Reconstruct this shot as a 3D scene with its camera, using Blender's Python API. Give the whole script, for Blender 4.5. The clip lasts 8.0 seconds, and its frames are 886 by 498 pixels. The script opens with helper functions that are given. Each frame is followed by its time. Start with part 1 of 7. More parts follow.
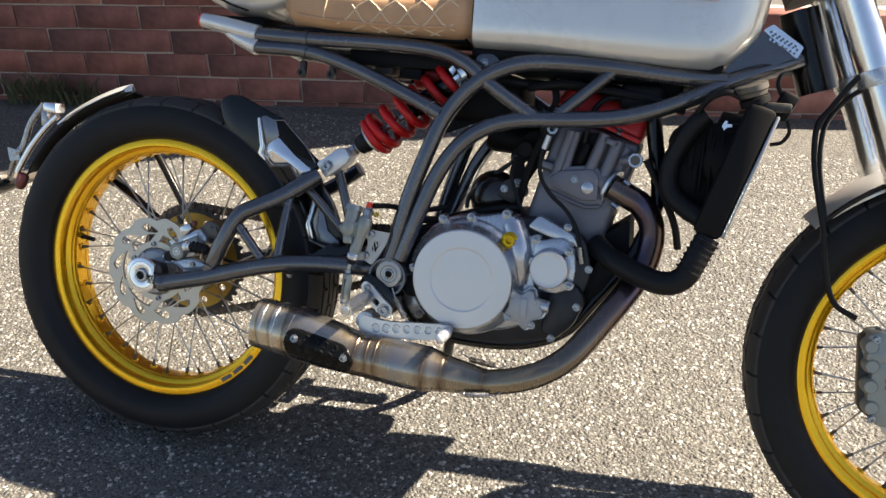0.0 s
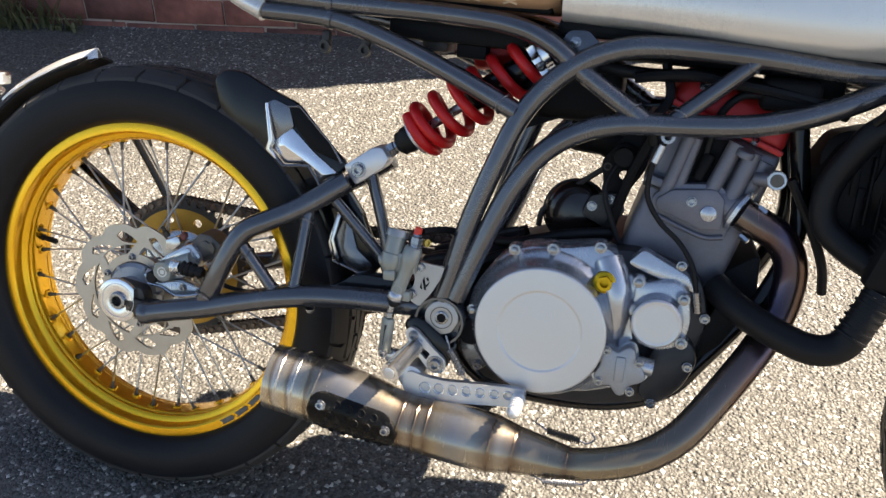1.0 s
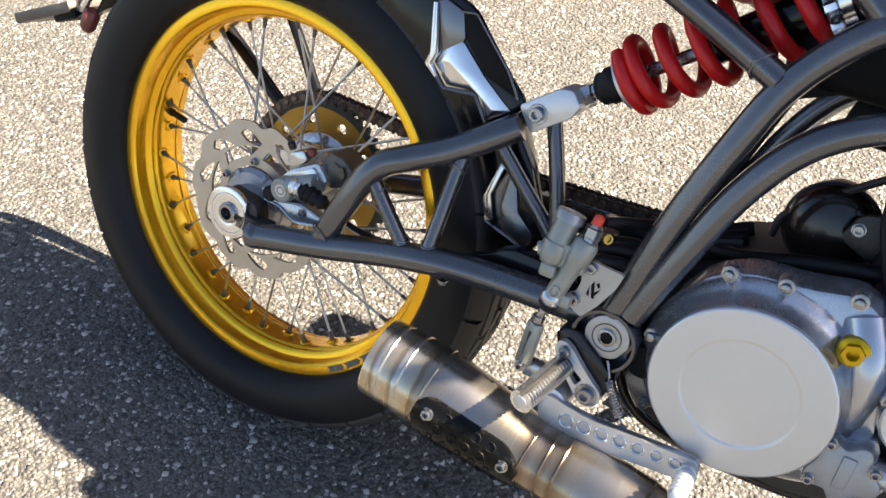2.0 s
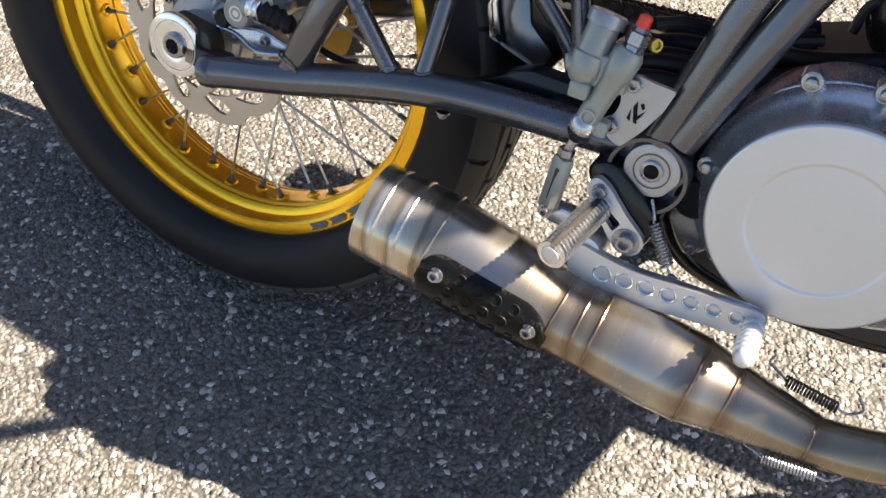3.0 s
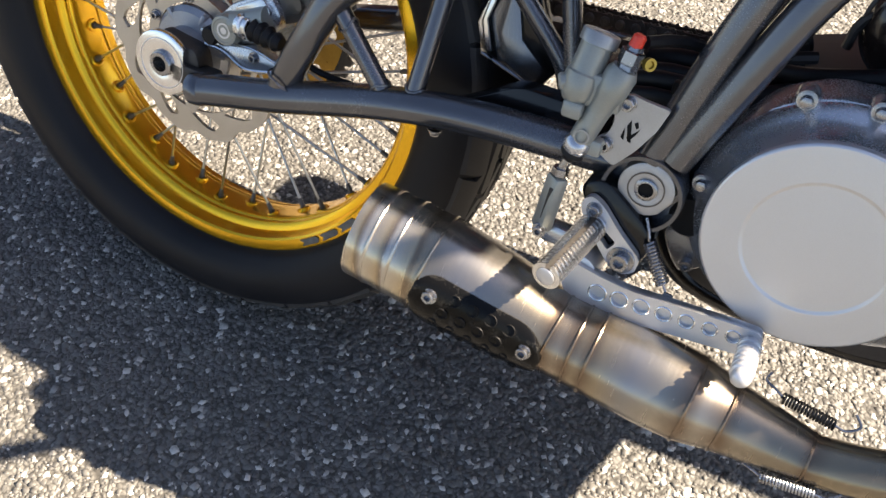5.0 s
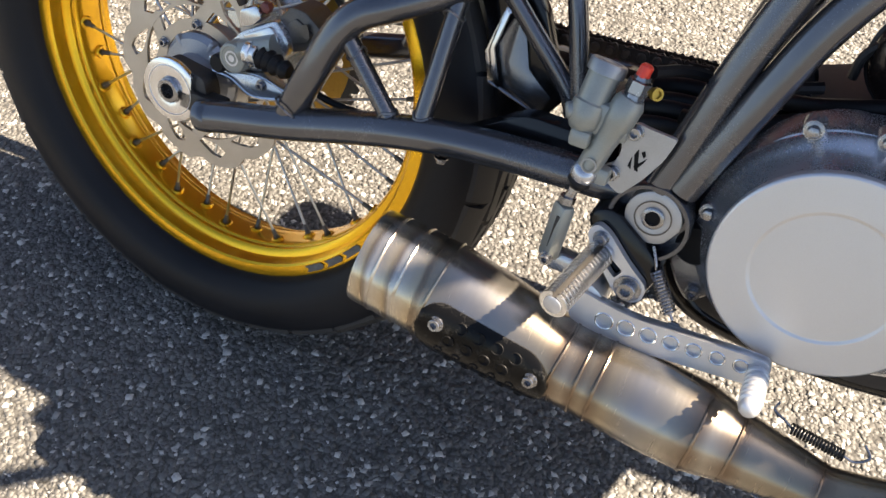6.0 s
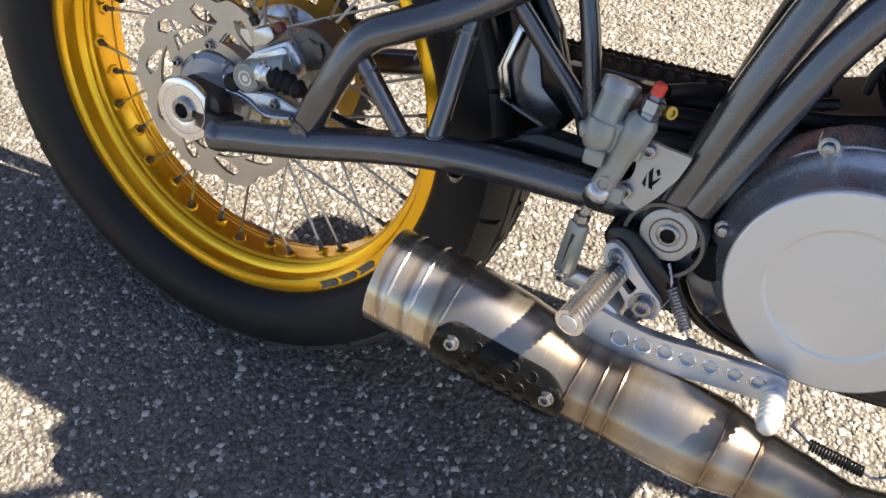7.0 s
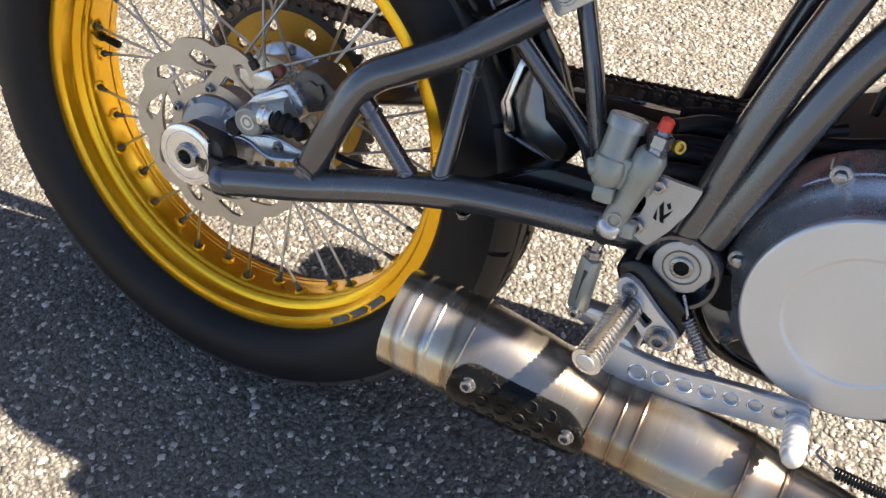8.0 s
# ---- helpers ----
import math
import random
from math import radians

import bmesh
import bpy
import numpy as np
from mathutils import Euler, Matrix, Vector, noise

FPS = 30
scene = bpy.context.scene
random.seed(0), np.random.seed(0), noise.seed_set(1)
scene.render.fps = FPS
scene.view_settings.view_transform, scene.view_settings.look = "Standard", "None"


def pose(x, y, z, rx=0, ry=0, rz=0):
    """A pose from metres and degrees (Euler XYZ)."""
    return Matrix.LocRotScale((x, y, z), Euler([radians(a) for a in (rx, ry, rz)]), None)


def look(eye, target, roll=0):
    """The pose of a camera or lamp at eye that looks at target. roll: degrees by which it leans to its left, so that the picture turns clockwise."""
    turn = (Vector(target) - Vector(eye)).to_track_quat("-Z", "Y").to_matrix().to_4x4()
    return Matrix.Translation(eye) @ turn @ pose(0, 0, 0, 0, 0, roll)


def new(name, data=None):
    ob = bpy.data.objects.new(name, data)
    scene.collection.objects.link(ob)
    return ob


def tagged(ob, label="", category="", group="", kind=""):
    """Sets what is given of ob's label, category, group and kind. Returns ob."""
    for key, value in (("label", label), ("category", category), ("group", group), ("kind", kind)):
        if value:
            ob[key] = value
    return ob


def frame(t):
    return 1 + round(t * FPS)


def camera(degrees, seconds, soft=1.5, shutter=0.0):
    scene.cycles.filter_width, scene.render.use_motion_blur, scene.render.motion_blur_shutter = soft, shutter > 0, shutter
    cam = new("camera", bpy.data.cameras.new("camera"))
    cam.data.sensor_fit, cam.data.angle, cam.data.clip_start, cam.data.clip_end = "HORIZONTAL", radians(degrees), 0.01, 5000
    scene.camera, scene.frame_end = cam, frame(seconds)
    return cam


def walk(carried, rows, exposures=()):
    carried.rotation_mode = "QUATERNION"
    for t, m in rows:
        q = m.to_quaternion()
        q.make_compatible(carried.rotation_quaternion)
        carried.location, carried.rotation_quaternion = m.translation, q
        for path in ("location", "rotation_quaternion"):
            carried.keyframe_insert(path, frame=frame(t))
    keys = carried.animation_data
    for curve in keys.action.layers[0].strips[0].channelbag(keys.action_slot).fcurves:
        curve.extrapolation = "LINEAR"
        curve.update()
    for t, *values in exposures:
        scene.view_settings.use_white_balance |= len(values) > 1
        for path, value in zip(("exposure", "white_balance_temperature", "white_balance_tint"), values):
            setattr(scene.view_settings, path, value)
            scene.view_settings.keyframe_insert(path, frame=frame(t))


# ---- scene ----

# ================= camera =================
cam = camera(53.6, 8.0)
# seconds, metres, degrees
PATH = [
    (0, (0.952, -1.284, 1.175), (0.456, 0.406, 0.228), -1.0),
    (0.5, (0.856, -1.111, 1.167), (0.399, 0.518, 0.1), 0.3),
    (1, (0.73, -0.933, 1.162), (0.309, 0.655, 0.022), 0.2),
    (1.5, (0.685, -0.748, 1.122), (0.082, 0.715, -0.101), 1.0),
    (1.8, (0.654, -0.674, 1.104), (-0.039, 0.668, -0.208), 2.0),
    (2, (0.645, -0.638, 1.075), (-0.09, 0.617, -0.298), 1.6),
    (2.2, (0.623, -0.616, 1.04), (-0.096, 0.581, -0.391), 1.4),
    (3.3, (0.568, -0.553, 0.939), (0.048, 0.497, -0.682), 0.6),
    (3.5, (0.566, -0.554, 0.938), (0.056, 0.5, -0.684), 0.8),
    (4, (0.572, -0.551, 0.943), (0.048, 0.515, -0.666), 1.0),
    (4.5, (0.57, -0.553, 0.947), (0.028, 0.525, -0.648), 0.9),
    (4.7, (0.565, -0.55, 0.953), (0.027, 0.519, -0.65), 0.8),
    (5.8, (0.559, -0.541, 0.955), (-0.002, 0.553, -0.623), 0.3),
    (6, (0.557, -0.546, 0.955), (-0.006, 0.563, -0.611), 0.8),
    (6.5, (0.557, -0.543, 0.956), (-0.012, 0.565, -0.609), 0.5),
    (7, (0.55, -0.541, 0.963), (-0.038, 0.566, -0.596), -0.6),
    (7.5, (0.537, -0.529, 0.973), (-0.064, 0.584, -0.576), -2.3),
    (8, (0.534, -0.52, 0.977), (-0.067, 0.591, -0.573), -3.6),
]
walk(cam, [(t, look(eye, target, roll)) for t, eye, target, roll in PATH], exposures=[(0.0, 2.15, 6750, 12.8), (1.0, 2.46, 6780, 13.4), (1.5, 2.64, 6720, 13.6), (2.0, 2.66, 6720, 13.8), (3.5, 2.57, 6790, 15.2), (8.0, 2.57, 6850, 15.4)])

# ================= daylight =================
SUN = Vector((0.945, 0.452, 1.0)).normalized()
world = bpy.data.worlds.new("sky")
scene.world = world
world.use_nodes = True
_n = world.node_tree.nodes
_bg = _n["Background"]
_sky = _n.new("ShaderNodeTexSky")
_sky.sky_type = "NISHITA"
_sky.sun_disc = False
_sky.sun_elevation = math.asin(SUN.z)
_sky.sun_rotation = math.atan2(SUN.x, SUN.y)
world.node_tree.links.new(_sky.outputs[0], _bg.inputs[0])
_bg.inputs[1].default_value = 0.0430
_sun = bpy.data.lights.new("sun", "SUN")
_sun.energy, _sun.angle, _sun.color = 5.5, radians(0.55), (1.0, 0.89, 0.7)
sun = new("sun", _sun)
sun.matrix_world = Matrix.Translation((3, 2, 5)) @ (-SUN).to_track_quat("-Z", "Y").to_matrix().to_4x4()


# ================= materials =================
def nodes(name):
    m = bpy.data.materials.new(name)
    m.use_nodes = True
    t = m.node_tree
    return m, t.nodes, t.links, t.nodes["Principled BSDF"]


def noise_node(n, l, scale, detail=3.0, rough=0.55, coord="Object"):
    tc = n.new("ShaderNodeTexCoord")
    tx = n.new("ShaderNodeTexNoise")
    tx.inputs["Scale"].default_value = scale
    tx.inputs["Detail"].default_value = detail
    tx.inputs["Roughness"].default_value = rough
    l.new(tc.outputs[coord], tx.inputs["Vector"])
    return tx


def ramp(n, l, src, stops):
    r = n.new("ShaderNodeValToRGB")
    e = r.color_ramp.elements
    while len(e) < len(stops):
        e.new(0.5)
    for el, (p, c) in zip(e, stops):
        el.position = p
        el.color = (*c, 1) if len(c) == 3 else c
    l.new(src, r.inputs[0])
    return r


def remap(n, l, src, a, b, lo=0.3, hi=0.7):
    r = n.new("ShaderNodeMapRange")
    r.inputs["From Min"].default_value, r.inputs["From Max"].default_value = lo, hi
    r.inputs["To Min"].default_value, r.inputs["To Max"].default_value = a, b
    l.new(src, r.inputs["Value"])
    return r


def bump(n, l, src, bsdf, strength, distance):
    b = n.new("ShaderNodeBump")
    b.inputs["Strength"].default_value, b.inputs["Distance"].default_value = strength, distance
    l.new(src, b.inputs["Height"])
    l.new(b.outputs[0], bsdf.inputs["Normal"])


def surface(name, a, b, rough=(0.4, 0.5), metal=0.0, large=9.0, fine=400.0, relief=0.15, depth=0.0004, coat=0.0, spread=(0.3, 0.7), spec=0.5):
    """Two colours mixed by a large and a fine noise, with uneven gloss and fine relief."""
    m, n, l, p = nodes(name)
    big, small = noise_node(n, l, large, 5), noise_node(n, l, fine, 3)
    mix = n.new("ShaderNodeMath")
    mix.operation = "MULTIPLY_ADD"
    mix.inputs[1].default_value = 0.35
    l.new(small.outputs[0], mix.inputs[0])
    sc = n.new("ShaderNodeMath")
    sc.operation = "MULTIPLY"
    sc.inputs[1].default_value = 0.65
    l.new(big.outputs[0], sc.inputs[0])
    l.new(sc.outputs[0], mix.inputs[2])
    r = ramp(n, l, mix.outputs[0], [(spread[0], a), (spread[1], b)])
    l.new(r.outputs[0], p.inputs["Base Color"])
    l.new(remap(n, l, mix.outputs[0], rough[0], rough[1]).outputs[0], p.inputs["Roughness"])
    p.inputs["Metallic"].default_value = metal
    p.inputs["Specular IOR Level"].default_value = spec
    p.inputs["Coat Weight"].default_value = coat
    p.inputs["Coat Roughness"].default_value = 0.08
    if relief:
        bump(n, l, small.outputs[0], p, relief, depth)
    return m


RUBBER = surface("tyre_rubber", (0.006, 0.006, 0.0072), (0.0125, 0.0123, 0.014), (0.4, 0.56), large=14, fine=700, relief=0.3, spec=0.2)
# paler than the tyre, so that the blocks look lit beside their grooves
TREAD = surface("lit_tread_rubber", (0.022, 0.021, 0.021), (0.045, 0.043, 0.041), (0.5, 0.7), large=20, fine=500, relief=0.4, spec=0.3)
HOSE = surface("black_hose_rubber", (0.005, 0.005, 0.006), (0.011, 0.011, 0.012), (0.4, 0.55), spec=0.2)
PLASTIC = surface("black_plastic", (0.004, 0.004, 0.0045), (0.009, 0.009, 0.0095), (0.45, 0.65), fine=900, spec=0.13)
GLOSS = surface("gloss_black", (0.004, 0.004, 0.0045), (0.008, 0.008, 0.0085), (0.14, 0.26), coat=0.25, relief=0.03, spec=0.25)
GOLD = surface("gold_anodised_rim", (0.88, 0.46, 0.012), (0.93, 0.52, 0.02), (0.2, 0.28), metal=0.85, large=6, fine=900, relief=0.02, coat=0.25)
GOLDCAP = surface("gold_oil_cap", (0.5, 0.3, 0.012), (0.6, 0.38, 0.02), (0.3, 0.4), metal=0.9)
FRAME = surface("gunmetal_frame_lacquer", (0.09, 0.092, 0.102), (0.14, 0.142, 0.152), (0.2, 0.3), metal=0.8, large=12, fine=900, relief=0.05, depth=0.0002, coat=0.35)
ALU = surface("cast_aluminium", (0.27, 0.28, 0.3), (0.42, 0.43, 0.45), (0.38, 0.55), metal=0.75, large=14, fine=600, relief=0.25)
COVER = surface("silver_cover_paint", (0.54, 0.545, 0.555), (0.62, 0.625, 0.635), (0.33, 0.41), metal=0.72, large=5, fine=1400, relief=0.12, depth=0.0002)
DARKCASE = surface("dark_grey_casting", (0.026, 0.026, 0.028), (0.06, 0.06, 0.064), (0.32, 0.48), metal=0.45, large=18, fine=700, relief=0.25, spec=0.35)
BROWNGLOSS = surface("glossy_brown_black", (0.010, 0.007, 0.006), (0.020, 0.013, 0.011), (0.16, 0.3), coat=0.4, large=20, relief=0.04, spec=0.4)
CASE = surface("satin_grey_case", (0.42, 0.44, 0.475), (0.54, 0.56, 0.595), (0.2, 0.32), metal=0.82, large=11, fine=900, relief=0.15)
CYL = surface("grey_cylinder_casting", (0.125, 0.125, 0.147), (0.21, 0.21, 0.238), (0.42, 0.58), metal=0.55, large=16, fine=700, relief=0.3)
POLISH = surface("polished_aluminium", (0.72, 0.73, 0.75), (0.82, 0.83, 0.85), (0.13, 0.26), metal=1.0, large=18, fine=800, relief=0.05)
MACHINED = surface("machined_aluminium", (0.56, 0.57, 0.59), (0.66, 0.67, 0.69), (0.26, 0.38), metal=0.66, large=20, fine=1200, relief=0.08)
ZINC = surface("zinc_steel", (0.26, 0.26, 0.27), (0.42, 0.42, 0.43), (0.2, 0.34), metal=0.97, large=40)
GREYPAINT = surface("grey_cast_brake_part", (0.235, 0.248, 0.226), (0.31, 0.322, 0.295), (0.3, 0.42), metal=0.35, large=20, fine=900, relief=0.2)
CAPGREY = surface("dull_cap_metal", (0.27, 0.28, 0.28), (0.37, 0.38, 0.38), (0.32, 0.45), metal=0.6, large=40, fine=900, relief=0.2)
CALBRIDGE = surface("dull_brake_bridge", (0.075, 0.068, 0.06), (0.14, 0.125, 0.11), (0.35, 0.5), metal=0.6, large=30)
PLATEMETAL = surface("brushed_plate", (0.36, 0.355, 0.345), (0.47, 0.465, 0.455), (0.34, 0.46), metal=0.6, large=30, fine=1200, relief=0.08)
# dark metal, also used where a polished plate mirrors something dark
PANEL = surface("satin_dark_panel", (0.16, 0.165, 0.18), (0.24, 0.245, 0.26), (0.2, 0.3), metal=0.9, large=10, fine=900, relief=0.06)
DARKSTEEL = surface("dark_steel", (0.03, 0.028, 0.027), (0.09, 0.085, 0.08), (0.4, 0.6), metal=0.8, large=30)
SPOKE = surface("stainless_spoke", (0.4, 0.39, 0.38), (0.55, 0.54, 0.52), (0.25, 0.4), metal=1.0, large=50)
BRONZE = surface("bronze_anodised", (0.30, 0.17, 0.03), (0.42, 0.25, 0.05), (0.25, 0.4), metal=0.8, large=20)
CHAIN = surface("oily_chain_steel", (0.05, 0.038, 0.029), (0.13, 0.096, 0.074), (0.3, 0.5), metal=0.5, large=60)
CHAINPIN = surface("oily_chain_pin", (0.1, 0.075, 0.058), (0.22, 0.17, 0.13), (0.3, 0.45), metal=0.6, large=60)
STEEL = surface("bright_plated_steel", (0.46, 0.49, 0.52), (0.66, 0.68, 0.7), (0.16, 0.3), metal=0.95, large=35, fine=700, relief=0.1)
WELD = surface("lacquered_weld", (0.1, 0.105, 0.12), (0.24, 0.245, 0.26), (0.22, 0.4), metal=0.85, large=60, fine=500, relief=0.3)
ROTOR = surface("brake_disc_steel", (0.4, 0.37, 0.33), (0.52, 0.48, 0.43), (0.3, 0.42), metal=0.9, large=30, fine=900, relief=0.1)
RED = surface("red_spring_lacquer", (0.45, 0.008, 0.01), (0.58, 0.014, 0.014), (0.28, 0.4), coat=0.12, relief=0.08, spec=0.3)
REDCOVER = surface("red_valve_cover", (0.4, 0.012, 0.014), (0.52, 0.03, 0.025), (0.35, 0.5), metal=0.2, relief=0.2)
REDPLASTIC = surface("red_plastic", (0.6, 0.03, 0.015), (0.75, 0.06, 0.03), (0.3, 0.4))
BLUECLIP = surface("blue_plastic", (0.02, 0.05, 0.22), (0.03, 0.08, 0.3), (0.35, 0.5))
LENS = surface("dull_red_lens", (0.1, 0.022, 0.018), (0.16, 0.035, 0.028), (0.3, 0.45))
YELLOW = surface("yellow_zinc", (0.33, 0.23, 0.035), (0.42, 0.3, 0.06), (0.3, 0.4), metal=0.6)
TANK = surface("satin_silver_tank", (0.62, 0.615, 0.595), (0.69, 0.685, 0.665), (0.24, 0.34), metal=0.55, large=4, fine=1500, relief=0.04, coat=0.3)
LEATHER = surface("tan_suede", (0.42, 0.235, 0.12), (0.57, 0.345, 0.195), (0.7, 0.85), large=22, fine=1200, relief=0.4)
STITCH = surface("cream_stitching", (0.55, 0.4, 0.26), (0.66, 0.5, 0.34), (0.7, 0.8))
CARBON = surface("worn_black_shield", (0.003, 0.003, 0.003), (0.05, 0.048, 0.045), (0.14, 0.28), large=90, fine=900, relief=0.2, spread=(0.56, 0.8), spec=0.14, coat=0.04)
DECAL = surface("decal_grey", (0.1, 0.1, 0.1), (0.2, 0.2, 0.19), (0.4, 0.5))
STICKER = surface("rim_sticker_grey", (0.04, 0.04, 0.038), (0.17, 0.165, 0.15), (0.4, 0.5), large=60)
DECALRED = surface("decal_red", (0.6, 0.04, 0.02), (0.7, 0.06, 0.03), (0.4, 0.5))
WEED = surface("weed_leaf", (0.05, 0.065, 0.025), (0.14, 0.14, 0.07), (0.5, 0.7), large=40)
MORTAR = surface("mortar", (0.34, 0.27, 0.225), (0.52, 0.43, 0.365), (0.85, 0.95), large=6, fine=300, relief=0.8, depth=0.002)


def exhaust_metal():
    """Raw steel with heat colours beside the welds, along the pipe; the tail end is coloured brighter as if lit."""
    m, n, l, p = nodes("heat_tinted_steel")
    tc = n.new("ShaderNodeTexCoord")
    sep = n.new("ShaderNodeSeparateXYZ")
    l.new(tc.outputs["Object"], sep.inputs[0])
    big = noise_node(n, l, 14, 4)
    wob = n.new("ShaderNodeMath")
    wob.operation = "MULTIPLY_ADD"
    wob.inputs[1].default_value = 0.012
    l.new(big.outputs[0], wob.inputs[0])
    l.new(sep.outputs[0], wob.inputs[2])
    mr = n.new("ShaderNodeMapRange")
    mr.inputs["From Min"].default_value, mr.inputs["From Max"].default_value = 0.295, 0.965
    l.new(wob.outputs[0], mr.inputs["Value"])
    steel, gold, brown, blue = (0.37, 0.36, 0.35), (0.42, 0.35, 0.25), (0.23, 0.165, 0.115), (0.32, 0.36, 0.43)
    # steel and heat tint of the tail, brightened for the sunlit ground they mirror
    pale, straw = (0.68, 0.64, 0.57), (0.66, 0.54, 0.36)
    stops = [(0.0, pale), (0.02, straw), (0.025, brown), (0.03, pale), (0.053, straw), (0.0575, brown), (0.062, pale), (0.09, straw), (0.095, brown), (0.102, gold), (0.15, steel), (0.255, gold),
             (0.272, brown), (0.288, (0.4, 0.33, 0.25)), (0.304, brown), (0.316, (0.38, 0.31, 0.22)), (0.327, brown), (0.345, gold), (0.38, steel), (0.42, (0.48, 0.43, 0.35)), (0.452, brown), (0.47, (0.44, 0.39, 0.32)),
             (0.496, brown), (0.515, (0.36, 0.31, 0.24)), (0.585, (0.32, 0.27, 0.2)), (0.597, brown), (0.62, (0.35, 0.29, 0.2)), (0.83, (0.22, 0.18, 0.15)), (0.89, (0.16, 0.11, 0.10)), (0.92, (0.11, 0.09, 0.13)), (0.955, (0.13, 0.08, 0.06))]
    r = ramp(n, l, mr.outputs[0], stops)
    stretch = n.new("ShaderNodeMapping")
    stretch.inputs["Scale"].default_value = (1.0, 0.06, 0.06)
    l.new(tc.outputs["Object"], stretch.inputs["Vector"])
    fine = n.new("ShaderNodeTexNoise")
    fine.inputs["Scale"].default_value, fine.inputs["Detail"].default_value = 520, 4
    l.new(stretch.outputs[0], fine.inputs["Vector"])
    streak = ramp(n, l, fine.outputs[0], [(0.3, (0.765, 0.772, 0.785)), (0.7, (0.805, 0.812, 0.825))])
    mx = n.new("ShaderNodeMix")
    mx.data_type, mx.blend_type = "RGBA", "MULTIPLY"
    mx.inputs[0].default_value = 1.0
    l.new(r.outputs[0], mx.inputs[6])
    l.new(streak.outputs[0], mx.inputs[7])
    l.new(mx.outputs[2], p.inputs["Base Color"])
    p.inputs["Metallic"].default_value = 0.93
    l.new(remap(n, l, fine.outputs[0], 0.25, 0.275).outputs[0], p.inputs["Roughness"])
    bump(n, l, fine.outputs[0], p, 0.012, 0.0001)
    return m


def brick_clay():
    m, n, l, p = nodes("red_brick")
    info = n.new("ShaderNodeObjectInfo")
    big, small = noise_node(n, l, 11, 4), noise_node(n, l, 130, 4)
    base = ramp(n, l, info.outputs["Random"], [(0.0, (0.145, 0.06, 0.048)), (0.5, (0.21, 0.079, 0.059)), (0.9, (0.285, 0.105, 0.073)), (1.0, (0.34, 0.17, 0.13))])
    dirt = ramp(n, l, big.outputs[0], [(0.3, (0.5, 0.47, 0.48)), (0.62, (1.1, 1.08, 1.08)), (0.78, (1.5, 1.75, 1.85))])
    mx = n.new("ShaderNodeMix")
    mx.data_type, mx.blend_type = "RGBA", "MULTIPLY"
    mx.inputs[0].default_value = 1.0
    l.new(base.outputs[0], mx.inputs[6])
    l.new(dirt.outputs[0], mx.inputs[7])
    l.new(mx.outputs[2], p.inputs["Base Color"])
    p.inputs["Roughness"].default_value = 0.88
    bump(n, l, small.outputs[0], p, 0.6, 0.002)
    return m


CHIP_COLOURS = [(0.0, (0.053, 0.051, 0.0485)), (0.25, (0.08, 0.077, 0.0725)), (0.72, (0.104, 0.1005, 0.094)), (0.81, (0.14, 0.135, 0.126)), (0.86, (0.27, 0.261, 0.243)), (1.0, (0.47, 0.456, 0.425))]


def road_binder():
    """Fine grit between the larger stones: small cells of stone in dark bitumen."""
    m, n, l, p = nodes("asphalt_grit")
    tc = n.new("ShaderNodeTexCoord")
    warp = noise_node(n, l, 60, 2)
    va = n.new("ShaderNodeVectorMath")
    va.operation = "MULTIPLY_ADD"
    va.inputs[1].default_value = (0.012, 0.012, 0.0)
    l.new(warp.outputs["Color"], va.inputs[0])
    l.new(tc.outputs["Object"], va.inputs[2])
    vo = n.new("ShaderNodeTexVoronoi")
    vo.inputs["Scale"].default_value = 170
    l.new(va.outputs[0], vo.inputs["Vector"])
    sep = n.new("ShaderNodeSeparateColor")
    l.new(vo.outputs["Color"], sep.inputs[0])
    cell = ramp(n, l, sep.outputs[0], [(0.0, (0.072, 0.07, 0.0655)), (0.5, (0.099, 0.0955, 0.0885)), (0.85, (0.115, 0.1125, 0.107)), (1.0, (0.2, 0.195, 0.185))])
    gap = ramp(n, l, vo.outputs["Distance"], [(0.42, (1, 1, 1)), (0.7, (0.42, 0.41, 0.4))])
    mx = n.new("ShaderNodeMix")
    mx.data_type, mx.blend_type = "RGBA", "MULTIPLY"
    mx.inputs[0].default_value = 1.0
    l.new(cell.outputs[0], mx.inputs[6])
    l.new(gap.outputs[0], mx.inputs[7])
    big = noise_node(n, l, 1.3, 4)
    wear = ramp(n, l, big.outputs[0], [(0.35, (0.85, 0.85, 0.86)), (0.7, (1.12, 1.11, 1.08))])
    m2 = n.new("ShaderNodeMix")
    m2.data_type, m2.blend_type = "RGBA", "MULTIPLY"
    m2.inputs[0].default_value = 1.0
    l.new(mx.outputs[2], m2.inputs[6])
    l.new(wear.outputs[0], m2.inputs[7])
    l.new(m2.outputs[2], p.inputs["Base Color"])
    p.inputs["Roughness"].default_value = 0.8
    inv = n.new("ShaderNodeMath")
    inv.operation = "MULTIPLY"
    inv.inputs[1].default_value = -1.0
    l.new(vo.outputs["Distance"], inv.inputs[0])
    bump(n, l, inv.outputs[0], p, 0.9, 0.003)
    return m


